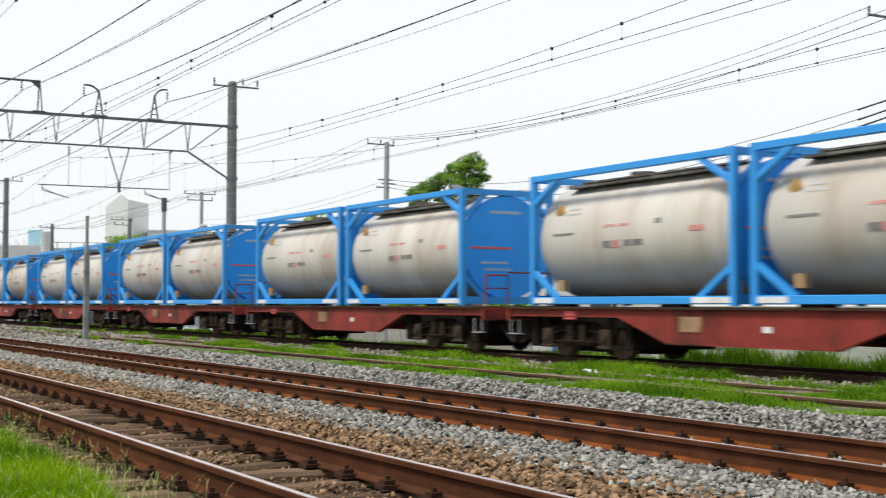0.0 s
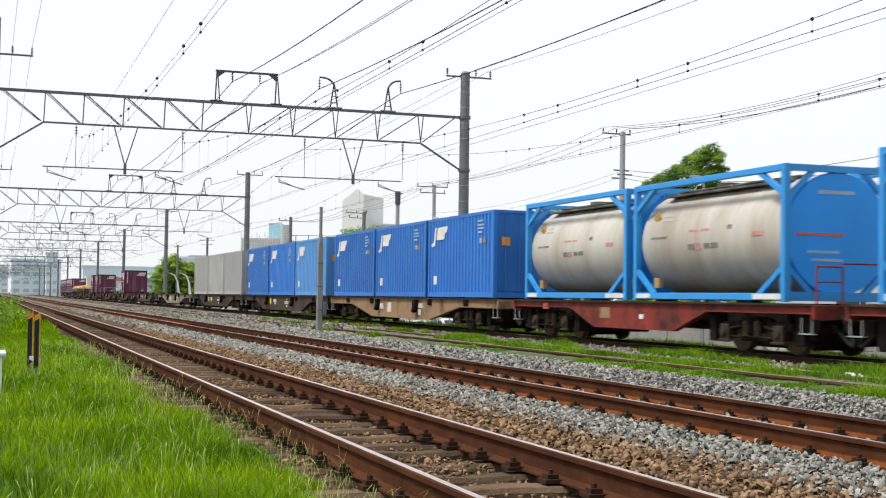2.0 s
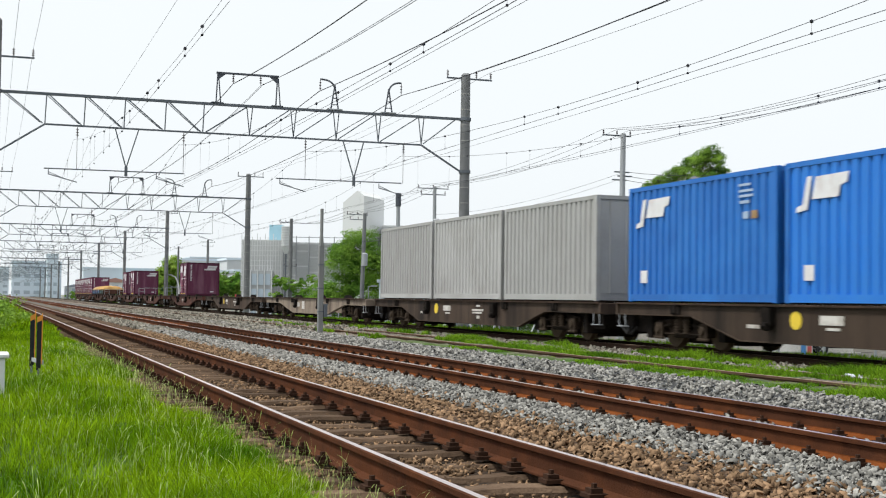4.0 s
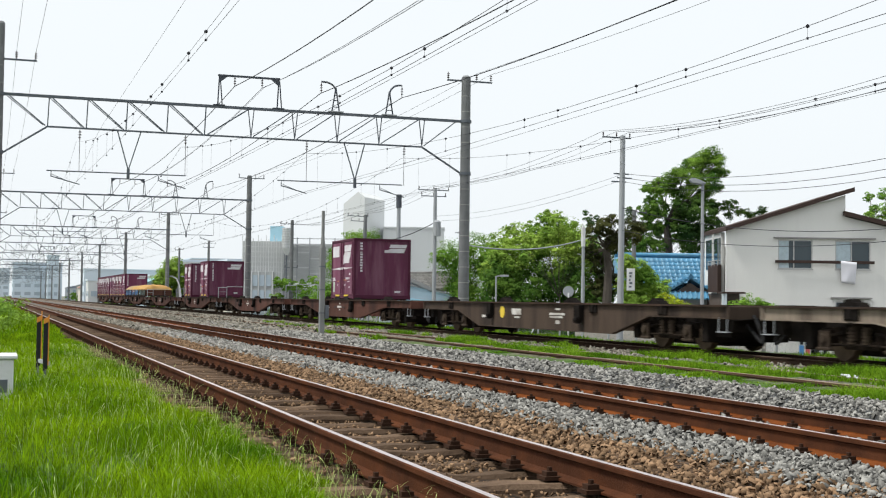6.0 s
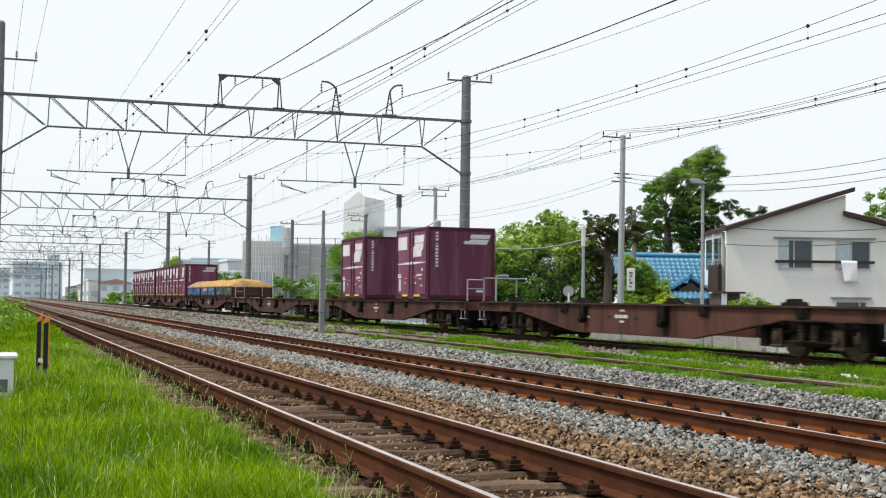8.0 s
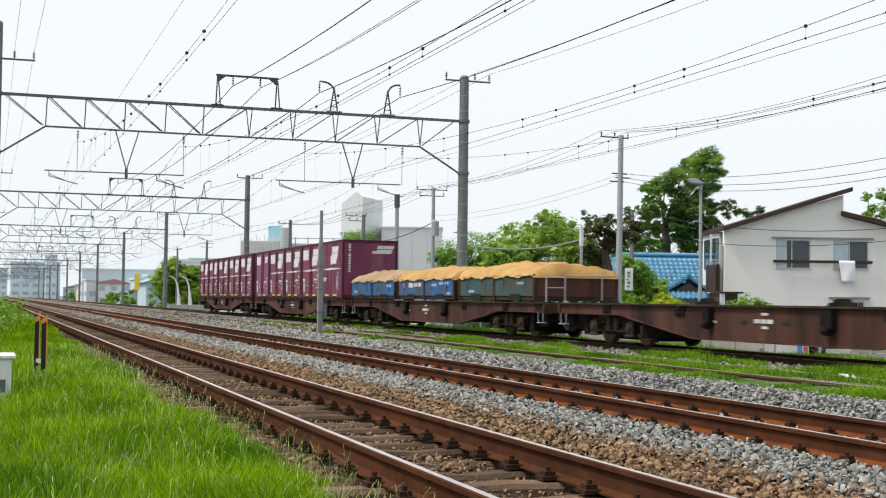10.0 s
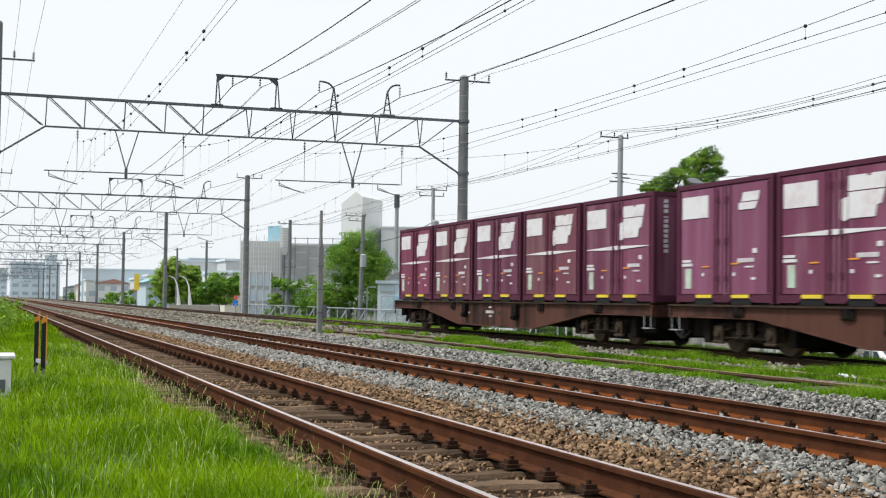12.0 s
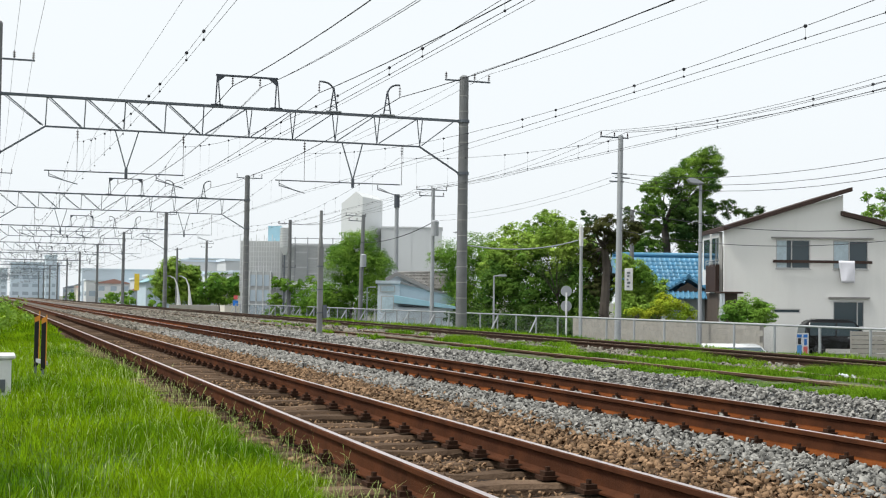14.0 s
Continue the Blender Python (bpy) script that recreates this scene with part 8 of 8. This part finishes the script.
def build_backdrop_green():
    rng = np.random.RandomState(77)
    g = -1.8
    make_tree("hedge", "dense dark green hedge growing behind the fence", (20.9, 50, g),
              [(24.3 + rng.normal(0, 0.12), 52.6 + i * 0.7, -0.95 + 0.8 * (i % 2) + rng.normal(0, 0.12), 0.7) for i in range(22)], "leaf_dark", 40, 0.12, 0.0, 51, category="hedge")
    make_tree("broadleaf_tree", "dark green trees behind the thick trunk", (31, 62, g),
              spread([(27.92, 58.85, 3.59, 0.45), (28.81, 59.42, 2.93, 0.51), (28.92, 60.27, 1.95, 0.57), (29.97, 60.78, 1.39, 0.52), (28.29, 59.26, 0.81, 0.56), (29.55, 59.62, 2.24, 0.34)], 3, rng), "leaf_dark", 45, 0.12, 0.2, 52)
    make_tree("hedge_shrub", "round green shrubs before the plant building", (20, 98, g),
              spread([(21.40, 97.50, 1.92, 0.60), (22.55, 97.75, 1.51, 0.69), (23.49, 98.04, 2.18, 0.52), (22.23, 99.17, 0.64, 0.70), (23.04, 97.31, 0.45, 0.68), (20.82, 98.72, 0.20, 0.39)], 3, rng), "leaf_mid", 40, 0.16, 0.0, 54, category="shrub")
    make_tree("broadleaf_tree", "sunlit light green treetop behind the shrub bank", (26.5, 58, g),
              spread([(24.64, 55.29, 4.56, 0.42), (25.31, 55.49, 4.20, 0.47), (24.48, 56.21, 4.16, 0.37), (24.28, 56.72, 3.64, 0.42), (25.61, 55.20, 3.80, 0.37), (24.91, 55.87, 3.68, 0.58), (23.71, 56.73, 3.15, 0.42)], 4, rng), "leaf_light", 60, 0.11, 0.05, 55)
    make_tree("broadleaf_tree", "dark evergreen beside the pine trunk", (46.2, 77.5, g),
              spread([(43.19, 77.40, 7.53, 0.49), (44.46, 78.50, 7.27, 0.54), (43.45, 78.00, 6.33, 0.42), (44.82, 77.40, 7.59, 0.53), (46.46, 78.50, 7.49, 0.46), (43.88, 78.00, 6.15, 0.53), (43.70, 78.06, 6.72, 0.49), (44.23, 77.11, 6.87, 0.60), (45.20, 76.94, 6.90, 0.57), (43.69, 77.28, 5.73, 0.60), (45.61, 78.37, 5.84, 0.69), (46.75, 78.45, 6.26, 0.54), (44.23, 77.84, 4.83, 0.53), (46.01, 78.31, 4.89, 0.54), (43.70, 78.19, 5.20, 0.34)], 3, rng), "leaf_dark", 130, 0.11, 0.05, 56)
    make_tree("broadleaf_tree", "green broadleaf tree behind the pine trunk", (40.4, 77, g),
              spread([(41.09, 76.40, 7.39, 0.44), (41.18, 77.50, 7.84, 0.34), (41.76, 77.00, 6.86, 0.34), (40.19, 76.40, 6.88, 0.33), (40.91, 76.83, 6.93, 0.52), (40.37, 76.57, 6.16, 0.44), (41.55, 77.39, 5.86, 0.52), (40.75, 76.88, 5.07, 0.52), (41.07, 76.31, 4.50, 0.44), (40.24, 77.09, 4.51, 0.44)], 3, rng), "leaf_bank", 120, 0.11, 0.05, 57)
    make_tree("evergreen_row", "dense dark evergreens behind the blue-roofed house", (42.5, 80.5, g),
              spread([(38.3, 80.0, 6.4, 0.6), (38.4, 80.0, 4.9, 0.8), (39.4, 80.2, 3.6, 0.9), (40.8, 79.8, 6.9, 0.5), (41.7, 80.0, 5.8, 0.75), (40.8, 80.2, 4.7, 0.8), (43.2, 79.9, 7.5, 0.55), (43.8, 80.1, 6.4, 0.75), (43.4, 80.0, 5.1, 0.8), (44.9, 79.9, 7.8, 0.55), (45.5, 80.1, 6.6, 0.75), (45.3, 80.0, 5.3, 0.8), (46.7, 80.0, 6.2, 0.65), (47.0, 80.2, 5.1, 0.7), (42.1, 80.0, 4.7, 0.8), (46.3, 80.2, 4.6, 0.7)], 2, rng), "leaf_dark", 50, 0.12, 0.12, 58)
    # far woods along the line
    blobs = []
    for i in range(60):
        y = 190 + 8.0 * i + rng.uniform(-3, 3)
        blobs.append((22 + rng.uniform(0, 14) + 0.02 * (y - 190), y, -0.6 + rng.uniform(0, 1.6), rng.uniform(1.2, 2.6)))
    for i in range(46):
        y = 60 + 12.0 * i + rng.uniform(-3, 3)
        blobs.append((-6 - rng.uniform(0, 10) - 0.03 * y, y, -0.4 + rng.uniform(0, 1.0), rng.uniform(0.9, 2.0)))
    for i in range(30):
        blobs.append((21.5 + rng.uniform(0, 15), rng.uniform(212, 300), -0.6 + rng.uniform(0, 1.9), rng.uniform(0.8, 1.7)))
    vs, fs = leaf_cloud(rng, blobs, 7, 0.34)
    tagged(new("far_woods", raw_mesh("far_woods", vs, fs, M["leaf_mid"])), "distant green trees and scrub along the line", "trees", kind="stuff")


build_backdrop_green()


# ---- grass ----
M["grass"] = leaf_material("long_grass", (0.066, 0.165, 0.002), (0.262, 0.405, 0.007), 0.65, 0.36)
M["grass_far"] = leaf_material("verge_grass", (0.085, 0.195, 0.010), (0.225, 0.38, 0.022), 0.5, 0.45)
M["straw"] = leaf_material("seed_stalks", (0.33, 0.46, 0.11), (0.56, 0.60, 0.27), 0.4, 0.3)


def blades(rng, x, y, z, h, w, lean):
    """Bent tapering blades: three points up each side to a tip."""
    n = len(x)
    a = rng.uniform(0, 2 * np.pi, n)
    d = np.stack([np.cos(a), np.sin(a), np.zeros(n)], 1)
    s = np.stack([-np.sin(a), np.cos(a), np.zeros(n)], 1) * w[:, None]
    p0 = np.stack([x, y, z], 1)
    bend = (lean * rng.uniform(0.2, 1.0, n) * h)[:, None]
    up = np.array((0, 0, 1.0)) * h[:, None]
    p1 = p0 + up * 0.5 + d * bend * 0.3
    p2 = p0 + up * 0.93 + d * bend
    vs = np.stack([p0 - s, p0 + s, p1 + s * 0.8, p1 - s * 0.8, p2], 1).reshape(-1, 3)
    k = np.arange(n)[:, None] * 5
    quads = np.concatenate([k + 0, k + 1, k + 2, k + 3], 1)
    tris = np.concatenate([k + 3, k + 2, k + 4], 1)
    return vs, quads, tris


def seed_stalks(rng, x, y, z, h, w):
    """Thin arching stems that widen to a drooping seed head."""
    n = len(x)
    a = rng.uniform(0, 2 * np.pi, n)
    d = np.stack([np.cos(a), np.sin(a), np.zeros(n)], 1)
    s = np.stack([-np.sin(a), np.cos(a), np.zeros(n)], 1)
    droop = rng.uniform(0.1, 0.75, n) * h
    rows = []
    for u, k in ((0.0, 1.0), (0.4, 1.0), (0.78, 0.9), (0.85, 2.0), (0.92, 2.4), (1.0, 0.5)):
        p = np.stack([x, y, z], 1) + d * (droop * u ** 2.4)[:, None]
        p[:, 2] += h * (u - 0.22 * (droop / h) * u ** 4)
        rows += [p - s * (w * k)[:, None], p + s * (w * k)[:, None]]
    vs = np.stack(rows, 1).reshape(-1, 3)
    k = np.arange(n)[:, None] * 12
    quads = np.concatenate([np.concatenate([k + 2 * i, k + 2 * i + 1, k + 2 * i + 3, k + 2 * i + 2], 1) for i in range(5)])
    return vs, quads, np.zeros((0, 3), dtype=int)


def grass_object(name, label, vs, quads, tris, mat):
    me = bpy.data.meshes.new(name)
    vs = np.asarray(vs, np.float32)
    me.vertices.add(len(vs)); me.vertices.foreach_set("co", vs.ravel())
    loops = np.concatenate([quads.ravel(), tris.ravel()]).astype(np.int32)
    me.loops.add(len(loops)); me.loops.foreach_set("vertex_index", loops)
    nq, nt = len(quads), len(tris)
    me.polygons.add(nq + nt)
    me.polygons.foreach_set("loop_start", np.concatenate([np.arange(nq) * 4, nq * 4 + np.arange(nt) * 3]).astype(np.int32))
    me.polygons.foreach_set("loop_total", np.concatenate([np.full(nq, 4), np.full(nt, 3)]).astype(np.int32))
    me.update(calc_edges=True)
    me.materials.append(mat)
    return tagged(new(name, me), label, "grass", kind="stuff")


def height_at(x):
    return np.interp(x, [p[0] for p in PROFILE], [p[1] for p in PROFILE])


def build_grass():
    rng = np.random.RandomState(31)
    # long grass on the near bank, ragged towards the ballast
    def edge(y):
        return 1.91 + 0.001 * y + 0.09 * np.sin(y * 1.7) + 0.08 * np.sin(y * 0.63 + 1) + 0.06 * np.sin(y * 4.1)
    n = 160000
    y = 5.5 + 36 * rng.uniform(0, 1, n) ** 1.9
    x = edge(y) - np.abs(rng.normal(0, 1.0, n)) ** 1.0 * rng.uniform(0, 3.2, n) + rng.normal(0, 0.06, n)
    # drawn together into tufts of their own height
    x += 0.045 * np.sin(x * 31 + 9 * np.sin(y * 2.3)); y += 0.06 * np.sin(y * 23 + 7 * np.sin(x * 3.1))
    tuft = 0.5 + 0.5 * np.sin(x * 2.1 + 0.7 * y) * np.sin(y * 1.3 - x)
    small = 0.5 + 0.5 * np.sin(x * 11 + 3 * np.sin(y * 2)) * np.sin(y * 8.3 + 2 * np.sin(x * 5))
    h = (0.04 + 0.10 * tuft * rng.uniform(0.3, 1.3, n) + 0.08 * small * rng.uniform(0.4, 1, n) + 0.10 * rng.uniform(0, 1, n) ** 4) * np.clip((edge(y) - x) / 0.5 + 0.55, 0.4, 1.1)
    w = 0.0012 + 0.00014 * y
    vs, q, t = blades(rng, x, y, height_at(x) - 0.02, h, w * rng.uniform(0.6, 1.5, n), 1.0)
    grass_object("long_grass", "long bright green grass on the near bank", vs, q, t, M["grass"])
    n = 26000
    y = 40 + 120 * rng.uniform(0, 1, n) ** 1.6
    x = 1.95 - np.abs(rng.normal(0, 1, n)) * 3.5
    vs, q, t = blades(rng, x, y, height_at(x) - 0.02, rng.uniform(0.12, 0.34, n), 0.012 + 0.0003 * y, 0.6)
    grass_object("bank_grass", "green grass along the far bank", vs, q, t, M["grass"])
    # arching seed stalks with slender pale heads
    n = 2800
    y = 5.8 + 22 * rng.uniform(0, 1, n) ** 1.5
    x = edge(y) - np.abs(rng.normal(0, 1.1, n)) + rng.normal(0, 0.12, n)
    x = np.where(rng.uniform(0, 1, n) < 0.22, edge(y) + rng.normal(0.04, 0.13, n), x)
    vs, q, t = seed_stalks(rng, x, y, height_at(x), rng.uniform(0.12, 0.27, n), 0.0004 + 0.000045 * y)
    grass_object("seed_stalks", "pale arching seed stalks standing among the grass", vs, q, t, M["straw"])
    # weeds round the two far tracks
    parts = []
    n = 270000
    y = 8 + 50 * rng.uniform(0, 1, n) ** 1.3
    x = rng.uniform(9.6, 13.75, n)
    clump = np.sin(x * 1.9 + y * 0.31) * np.sin(y * 0.53 - x * 0.8) + 0.6 * np.sin(y * 1.9 + x * 3.0) * np.sin(x * 2.3 - 0.9 * y) + 0.35 * np.sin(y * 4.3 - x * 5.1) * np.sin(x * 6.3 + 2.9 * y)
    keep = clump > np.where(y > 2.85 * x, 1.05, np.where(y < 19.5, -0.5, np.where((x > 11.9) & (x < 14.0), 0.5, np.where(x > 10.75, 0.15, -0.25))))
    keep &= ~((np.abs(x - 10.666) < 0.055) )
    keep &= (x > 9.75 + 0.25 * np.sin(y * 0.9) + np.where(y > 42, 0.4, 0.0) + np.where(y < 18, -0.2, 0))
    keep &= rng.uniform(0, 1, n) < np.clip(1.6 - y / 60, 0.25, 1)
    x, y, clump = x[keep], y[keep], clump[keep]
    near_rail = np.abs(x - 10.666) < 0.3
    h = (0.025 + 0.115 * np.clip(clump + 0.2, 0, 1.4) ** 1.3) * rng.uniform(0.6, 1.3, len(x)) * np.where(near_rail, 0.55, 1.0) * np.where((x > 10.7) & (x < 11.8), 0.8, 1.0)
    h = h * np.where((y < 24) & (x > 12), 1.1, 0.9)
    vs, q, t = blades(rng, x, y, height_at(x) - 0.01, h, (0.0035 + 0.00016 * y) * rng.uniform(0.7, 1.3, len(x)), 1.3)
    # a taller fringe of weeds against the buried rail
    ny_ = 16000
    y2 = 8 + 66 * rng.uniform(0, 1, ny_) ** 1.3
    x2 = rng.uniform(11.45, 11.76, ny_)
    k2 = (np.sin(y2 * 0.43) + 0.7 * np.sin(y2 * 1.37 + 1) > -0.75) & (y2 < 34)
    x2, y2 = x2[k2], y2[k2]
    v2, q2, t2 = blades(rng, x2, y2, height_at(x2) - 0.01, rng.uniform(0.06, 0.12, len(x2)), (0.006 + 0.00022 * y2) * rng.uniform(0.7, 1.3, len(x2)), 0.6)
    q, t, vs = np.concatenate([q, q2 + len(vs)]), np.concatenate([t, t2 + len(vs)]), np.concatenate([vs, v2])
    grass_object("track_weeds", "short bright green weeds between the far tracks", vs, q, t, M["grass_far"])
    n = 48000
    y = 18 + 62 * rng.uniform(0, 1, n) ** 1.2
    x = rng.uniform(16.3, 19.6, n)
    keep = (np.sin(x * 1.3 + y * 0.7) * np.sin(y * 0.37 + 1) > -0.55)
    x, y = x[keep], y[keep]
    vs, q, t = blades(rng, x, y, height_at(x) - 0.01, np.where(y < 40, 0.75, 1.0) * rng.uniform(0.06, 0.24, len(x)) * np.clip(0.6 + 0.5 * np.sin(y * 0.9 + x), 0.3, 1.1), (0.007 + 0.0002 * y), 0.7)
    grass_object("verge_grass", "green grass on the slope before the fence", vs, q, t, M["grass_far"])

    n = 17000
    y, x = rng.uniform(9, 21.5, n), rng.uniform(17.4, 19.6, n)
    vs, q, t = blades(rng, x, y, height_at(x) - 0.02, rng.uniform(0.14, 0.62, n) * np.clip(0.75 + 0.6 * np.sin(y * 2.1 + x) * np.sin(x * 3.3 - y), 0.2, 1.2), np.full(n, 0.010), 0.8)
    grass_object("tall_weeds", "tall green weeds on the slope before the fence", vs, q, t, M["grass_far"])
    # a thick clump of weeds between the two far tracks
    n = 8000
    y = rng.uniform(14.6, 19.2, n)
    x = y * rng.uniform(0.70, 0.80, n)
    mound = np.clip(0.55 + 0.45 * np.sin(y * 2.3 + x) * np.sin(x * 3.1 - y), 0.1, 1)
    keep = (x > 11.95) & (x < 14.2)
    x, y, mound = x[keep], y[keep], mound[keep]
    vs, q, t = blades(rng, x, y, height_at(x) - 0.01, rng.uniform(0.05, 0.19, len(x)) * mound + 0.03, rng.uniform(0.004, 0.008, len(x)), 1.1)
    grass_object("weed_clump", "thick bright green weed clump between the far tracks", vs, q, t, M["grass_far"])
    fx = rng.uniform(11.6, 12.1, 16)
    fy = 15.75 + (fx - 11.55) * 1.37 + rng.normal(0, 0.13, 16)
    for a, b in zip(fx, fy):
        bm = B()
        bar(bm, (a, b, ground_z(a)), (a, b, ground_z(a) + 0.06), 0.003, n=4)
        bmesh.ops.create_icosphere(bm, subdivisions=1, radius=0.018, matrix=Matrix.Translation((a, b, ground_z(a) + 0.065)))
        solid("white_flower", bm, M["white_paint"], "small white wildflower among the weeds", "flower", "white wildflowers")


build_grass()


# ---- loose ballast ----
def stones(name, label, rng, x, y, z, size, mat):
    """Angular broken stones, each an uneven six-faced lump."""
    base = np.array([(x, y, z) for x in (-1, 1) for y in (-1, 1) for z in (-1, 1)]) * np.array((1.2, 0.78, 0.5))
    tri = np.array([(0, 1, 3), (0, 3, 2), (4, 6, 7), (4, 7, 5), (0, 4, 5), (0, 5, 1), (2, 3, 7), (2, 7, 6), (1, 5, 7), (1, 7, 3)])
    n = len(x)
    p = base[None] * rng.uniform(0.4, 1.25, (n, 8, 3))
    p = p * rng.uniform(0.75, 1.3, (n, 1, 3))
    a, b, c = rng.uniform(0, 2 * np.pi, n)[:, None], rng.normal(0, 0.7, n)[:, None], rng.normal(0, 0.7, n)[:, None]
    px, py, pz = p[..., 0], p[..., 1] * np.cos(b) - p[..., 2] * np.sin(b), p[..., 1] * np.sin(b) + p[..., 2] * np.cos(b)
    px, pz = px * np.cos(c) + pz * np.sin(c), pz * np.cos(c) - px * np.sin(c)
    q = np.stack([px * np.cos(a) - py * np.sin(a), px * np.sin(a) + py * np.cos(a), pz], -1) * size[:, None, None]
    q += np.stack([x, y, z], 1)[:, None, :]
    fs = (tri[None] + (np.arange(n) * 8)[:, None, None]).reshape(-1, 3)
    ob = new(name, raw_mesh(name, q.reshape(-1, 3), fs, mat))
    return tagged(ob, label, "gravel", kind="stuff")


def build_ballast():
    rng = np.random.RandomState(41)
    def field(n, x0, x1, y0, y1, power=1.4):
        return rng.uniform(x0, x1, n), y0 + (y1 - y0) * rng.uniform(0, 1, n) ** power
    xs, ys = [], []
    for n, x0, x1, y0, y1 in ((25500, 4.75, 5.99, 3.6, 50), (5000, 6.2, 7.1, 4.2, 36), (27000, 7.3, 9.75, 5.5, 58)):
        x, y = field(n, x0, x1, y0, y1); xs.append(x); ys.append(y)
    x, y = np.concatenate(xs), np.concatenate(ys)
    x = np.where((x < 5.2), x + rng.uniform(0, 0.35, len(x)), x)
    stones("grey_ballast", "clean grey broken stone ballast beside the tracks", rng, x, y, height_at(x) + rng.uniform(-0.012, 0.038, len(x)), rng.uniform(0.014, 0.031, len(x)) * np.where(rng.uniform(0, 1, len(x)) < 0.25, 0.6, 1.0) * np.clip(0.72 + y / 60, 0.8, 1.4), M["stone_grey"])
    x, y = np.concatenate([rng.uniform(4.75, 5.95, 2600), rng.uniform(7.35, 9.8, 3600), rng.uniform(10.2, 13.6, 2400)]), 42 + 60 * rng.uniform(0, 1, 8600) ** 1.3
    stones("far_ballast", "grey-brown broken stone ballast farther along the tracks", rng, x, y, height_at(x) + rng.uniform(-0.015, 0.03, len(x)), rng.uniform(0.035, 0.075, len(x)), M["stone_mixed"])
    xs, ys = [], []
    for n, x0, x1, y0, y1 in ((17000, 3.75, 5.2, 2.6, 44), (7000, 2.42, 3.36, 2.5, 34), (2500, 1.75, 2.25, 6, 30)):
        x, y = field(n, x0, x1, y0, y1); xs.append(x); ys.append(y)
    x, y = np.concatenate(xs), np.concatenate(ys)
    stones("brown_ballast", "rust-stained brown ballast of the near track", rng, x, y, height_at(x) + rng.uniform(-0.01, 0.025, len(x)) + np.where((x < 3.4) & (np.sin(y * 2.3) + np.sin(y * 0.7 + x * 3) > 0.6), 0.022, 0.0), rng.uniform(0.010, 0.027, len(x)) * np.where(x < 3.6, 0.7, 1.0), M["stone_brown"])
    x, y = field(6000, 11.9, 14.3, 9, 44)
    stones("sparse_gravel", "sparse brown-grey gravel among the weeds", rng, x, y, height_at(x) + rng.uniform(-0.01, 0.015, len(x)), rng.uniform(0.02, 0.045, len(x)), M["stone_mixed"])


build_ballast()


# ---- what moves ----
def motions():
    for ob, s, z in MOVING:
        rows = [(t, pose(TX, s - SPEED * t + late, TZ + z)) for t, late in ((0.0, 0.85), (0.5, 0.75), (1.0, 0.5), (1.5, 0.12), (2.0, 0.0), (2.5, 0.05), (3.0, 0.28), (4.0, 0.1), (5.0, 0.0), (6.0, 0.0), (8.0, 0.0), (10.0, 0.0), (10.5, 0.0), (11.0, 0.0), (11.5, 0.02), (12.0, 0.33), (12.5, 0.65), (12.8, 1.15), (13.0, 1.5), (14.0, 3.3))]
        walk(ob, rows)
    # two white cars on the road behind the fence, coming nearer
    walk(SEDAN, [(t, pose(22.0, y, ground_z(22), 0, 0, -90)) for t, y in ((0.0, 67.8), (9.4, 67.8), (11.0, 64.6), (12.0, 55.8), (12.5, 51.0), (13.3, 42.9), (14.0, 35.6))])
    walk(HATCHBACK, [(t, pose(22.0, y, ground_z(22), 0, 0, -90)) for t, y in ((0.0, 61.5), (7.6, 61.5), (9.1, 58.6), (10.3, 46.3), (11.5, 33.1), (12.5, 22.1), (14.0, 5.6))])
    sway = [(0.0, 2), (1.0, -4), (2.0, 6), (3.0, -2), (4.0, 5), (5.0, -3), (5.5, -5), (6.1, 6), (6.6, 1), (7.3, -4), (8.1, 1), (9.2, 7), (10.3, -1), (11.2, 4), (12.2, -3), (13.3, 2), (14.0, 1)]
    walk(TOWEL["ob"], [(t, TOWEL["base"] @ pose(0, 0, 0, a * 1.2, a, 0)) for t, a in sway])


motions()
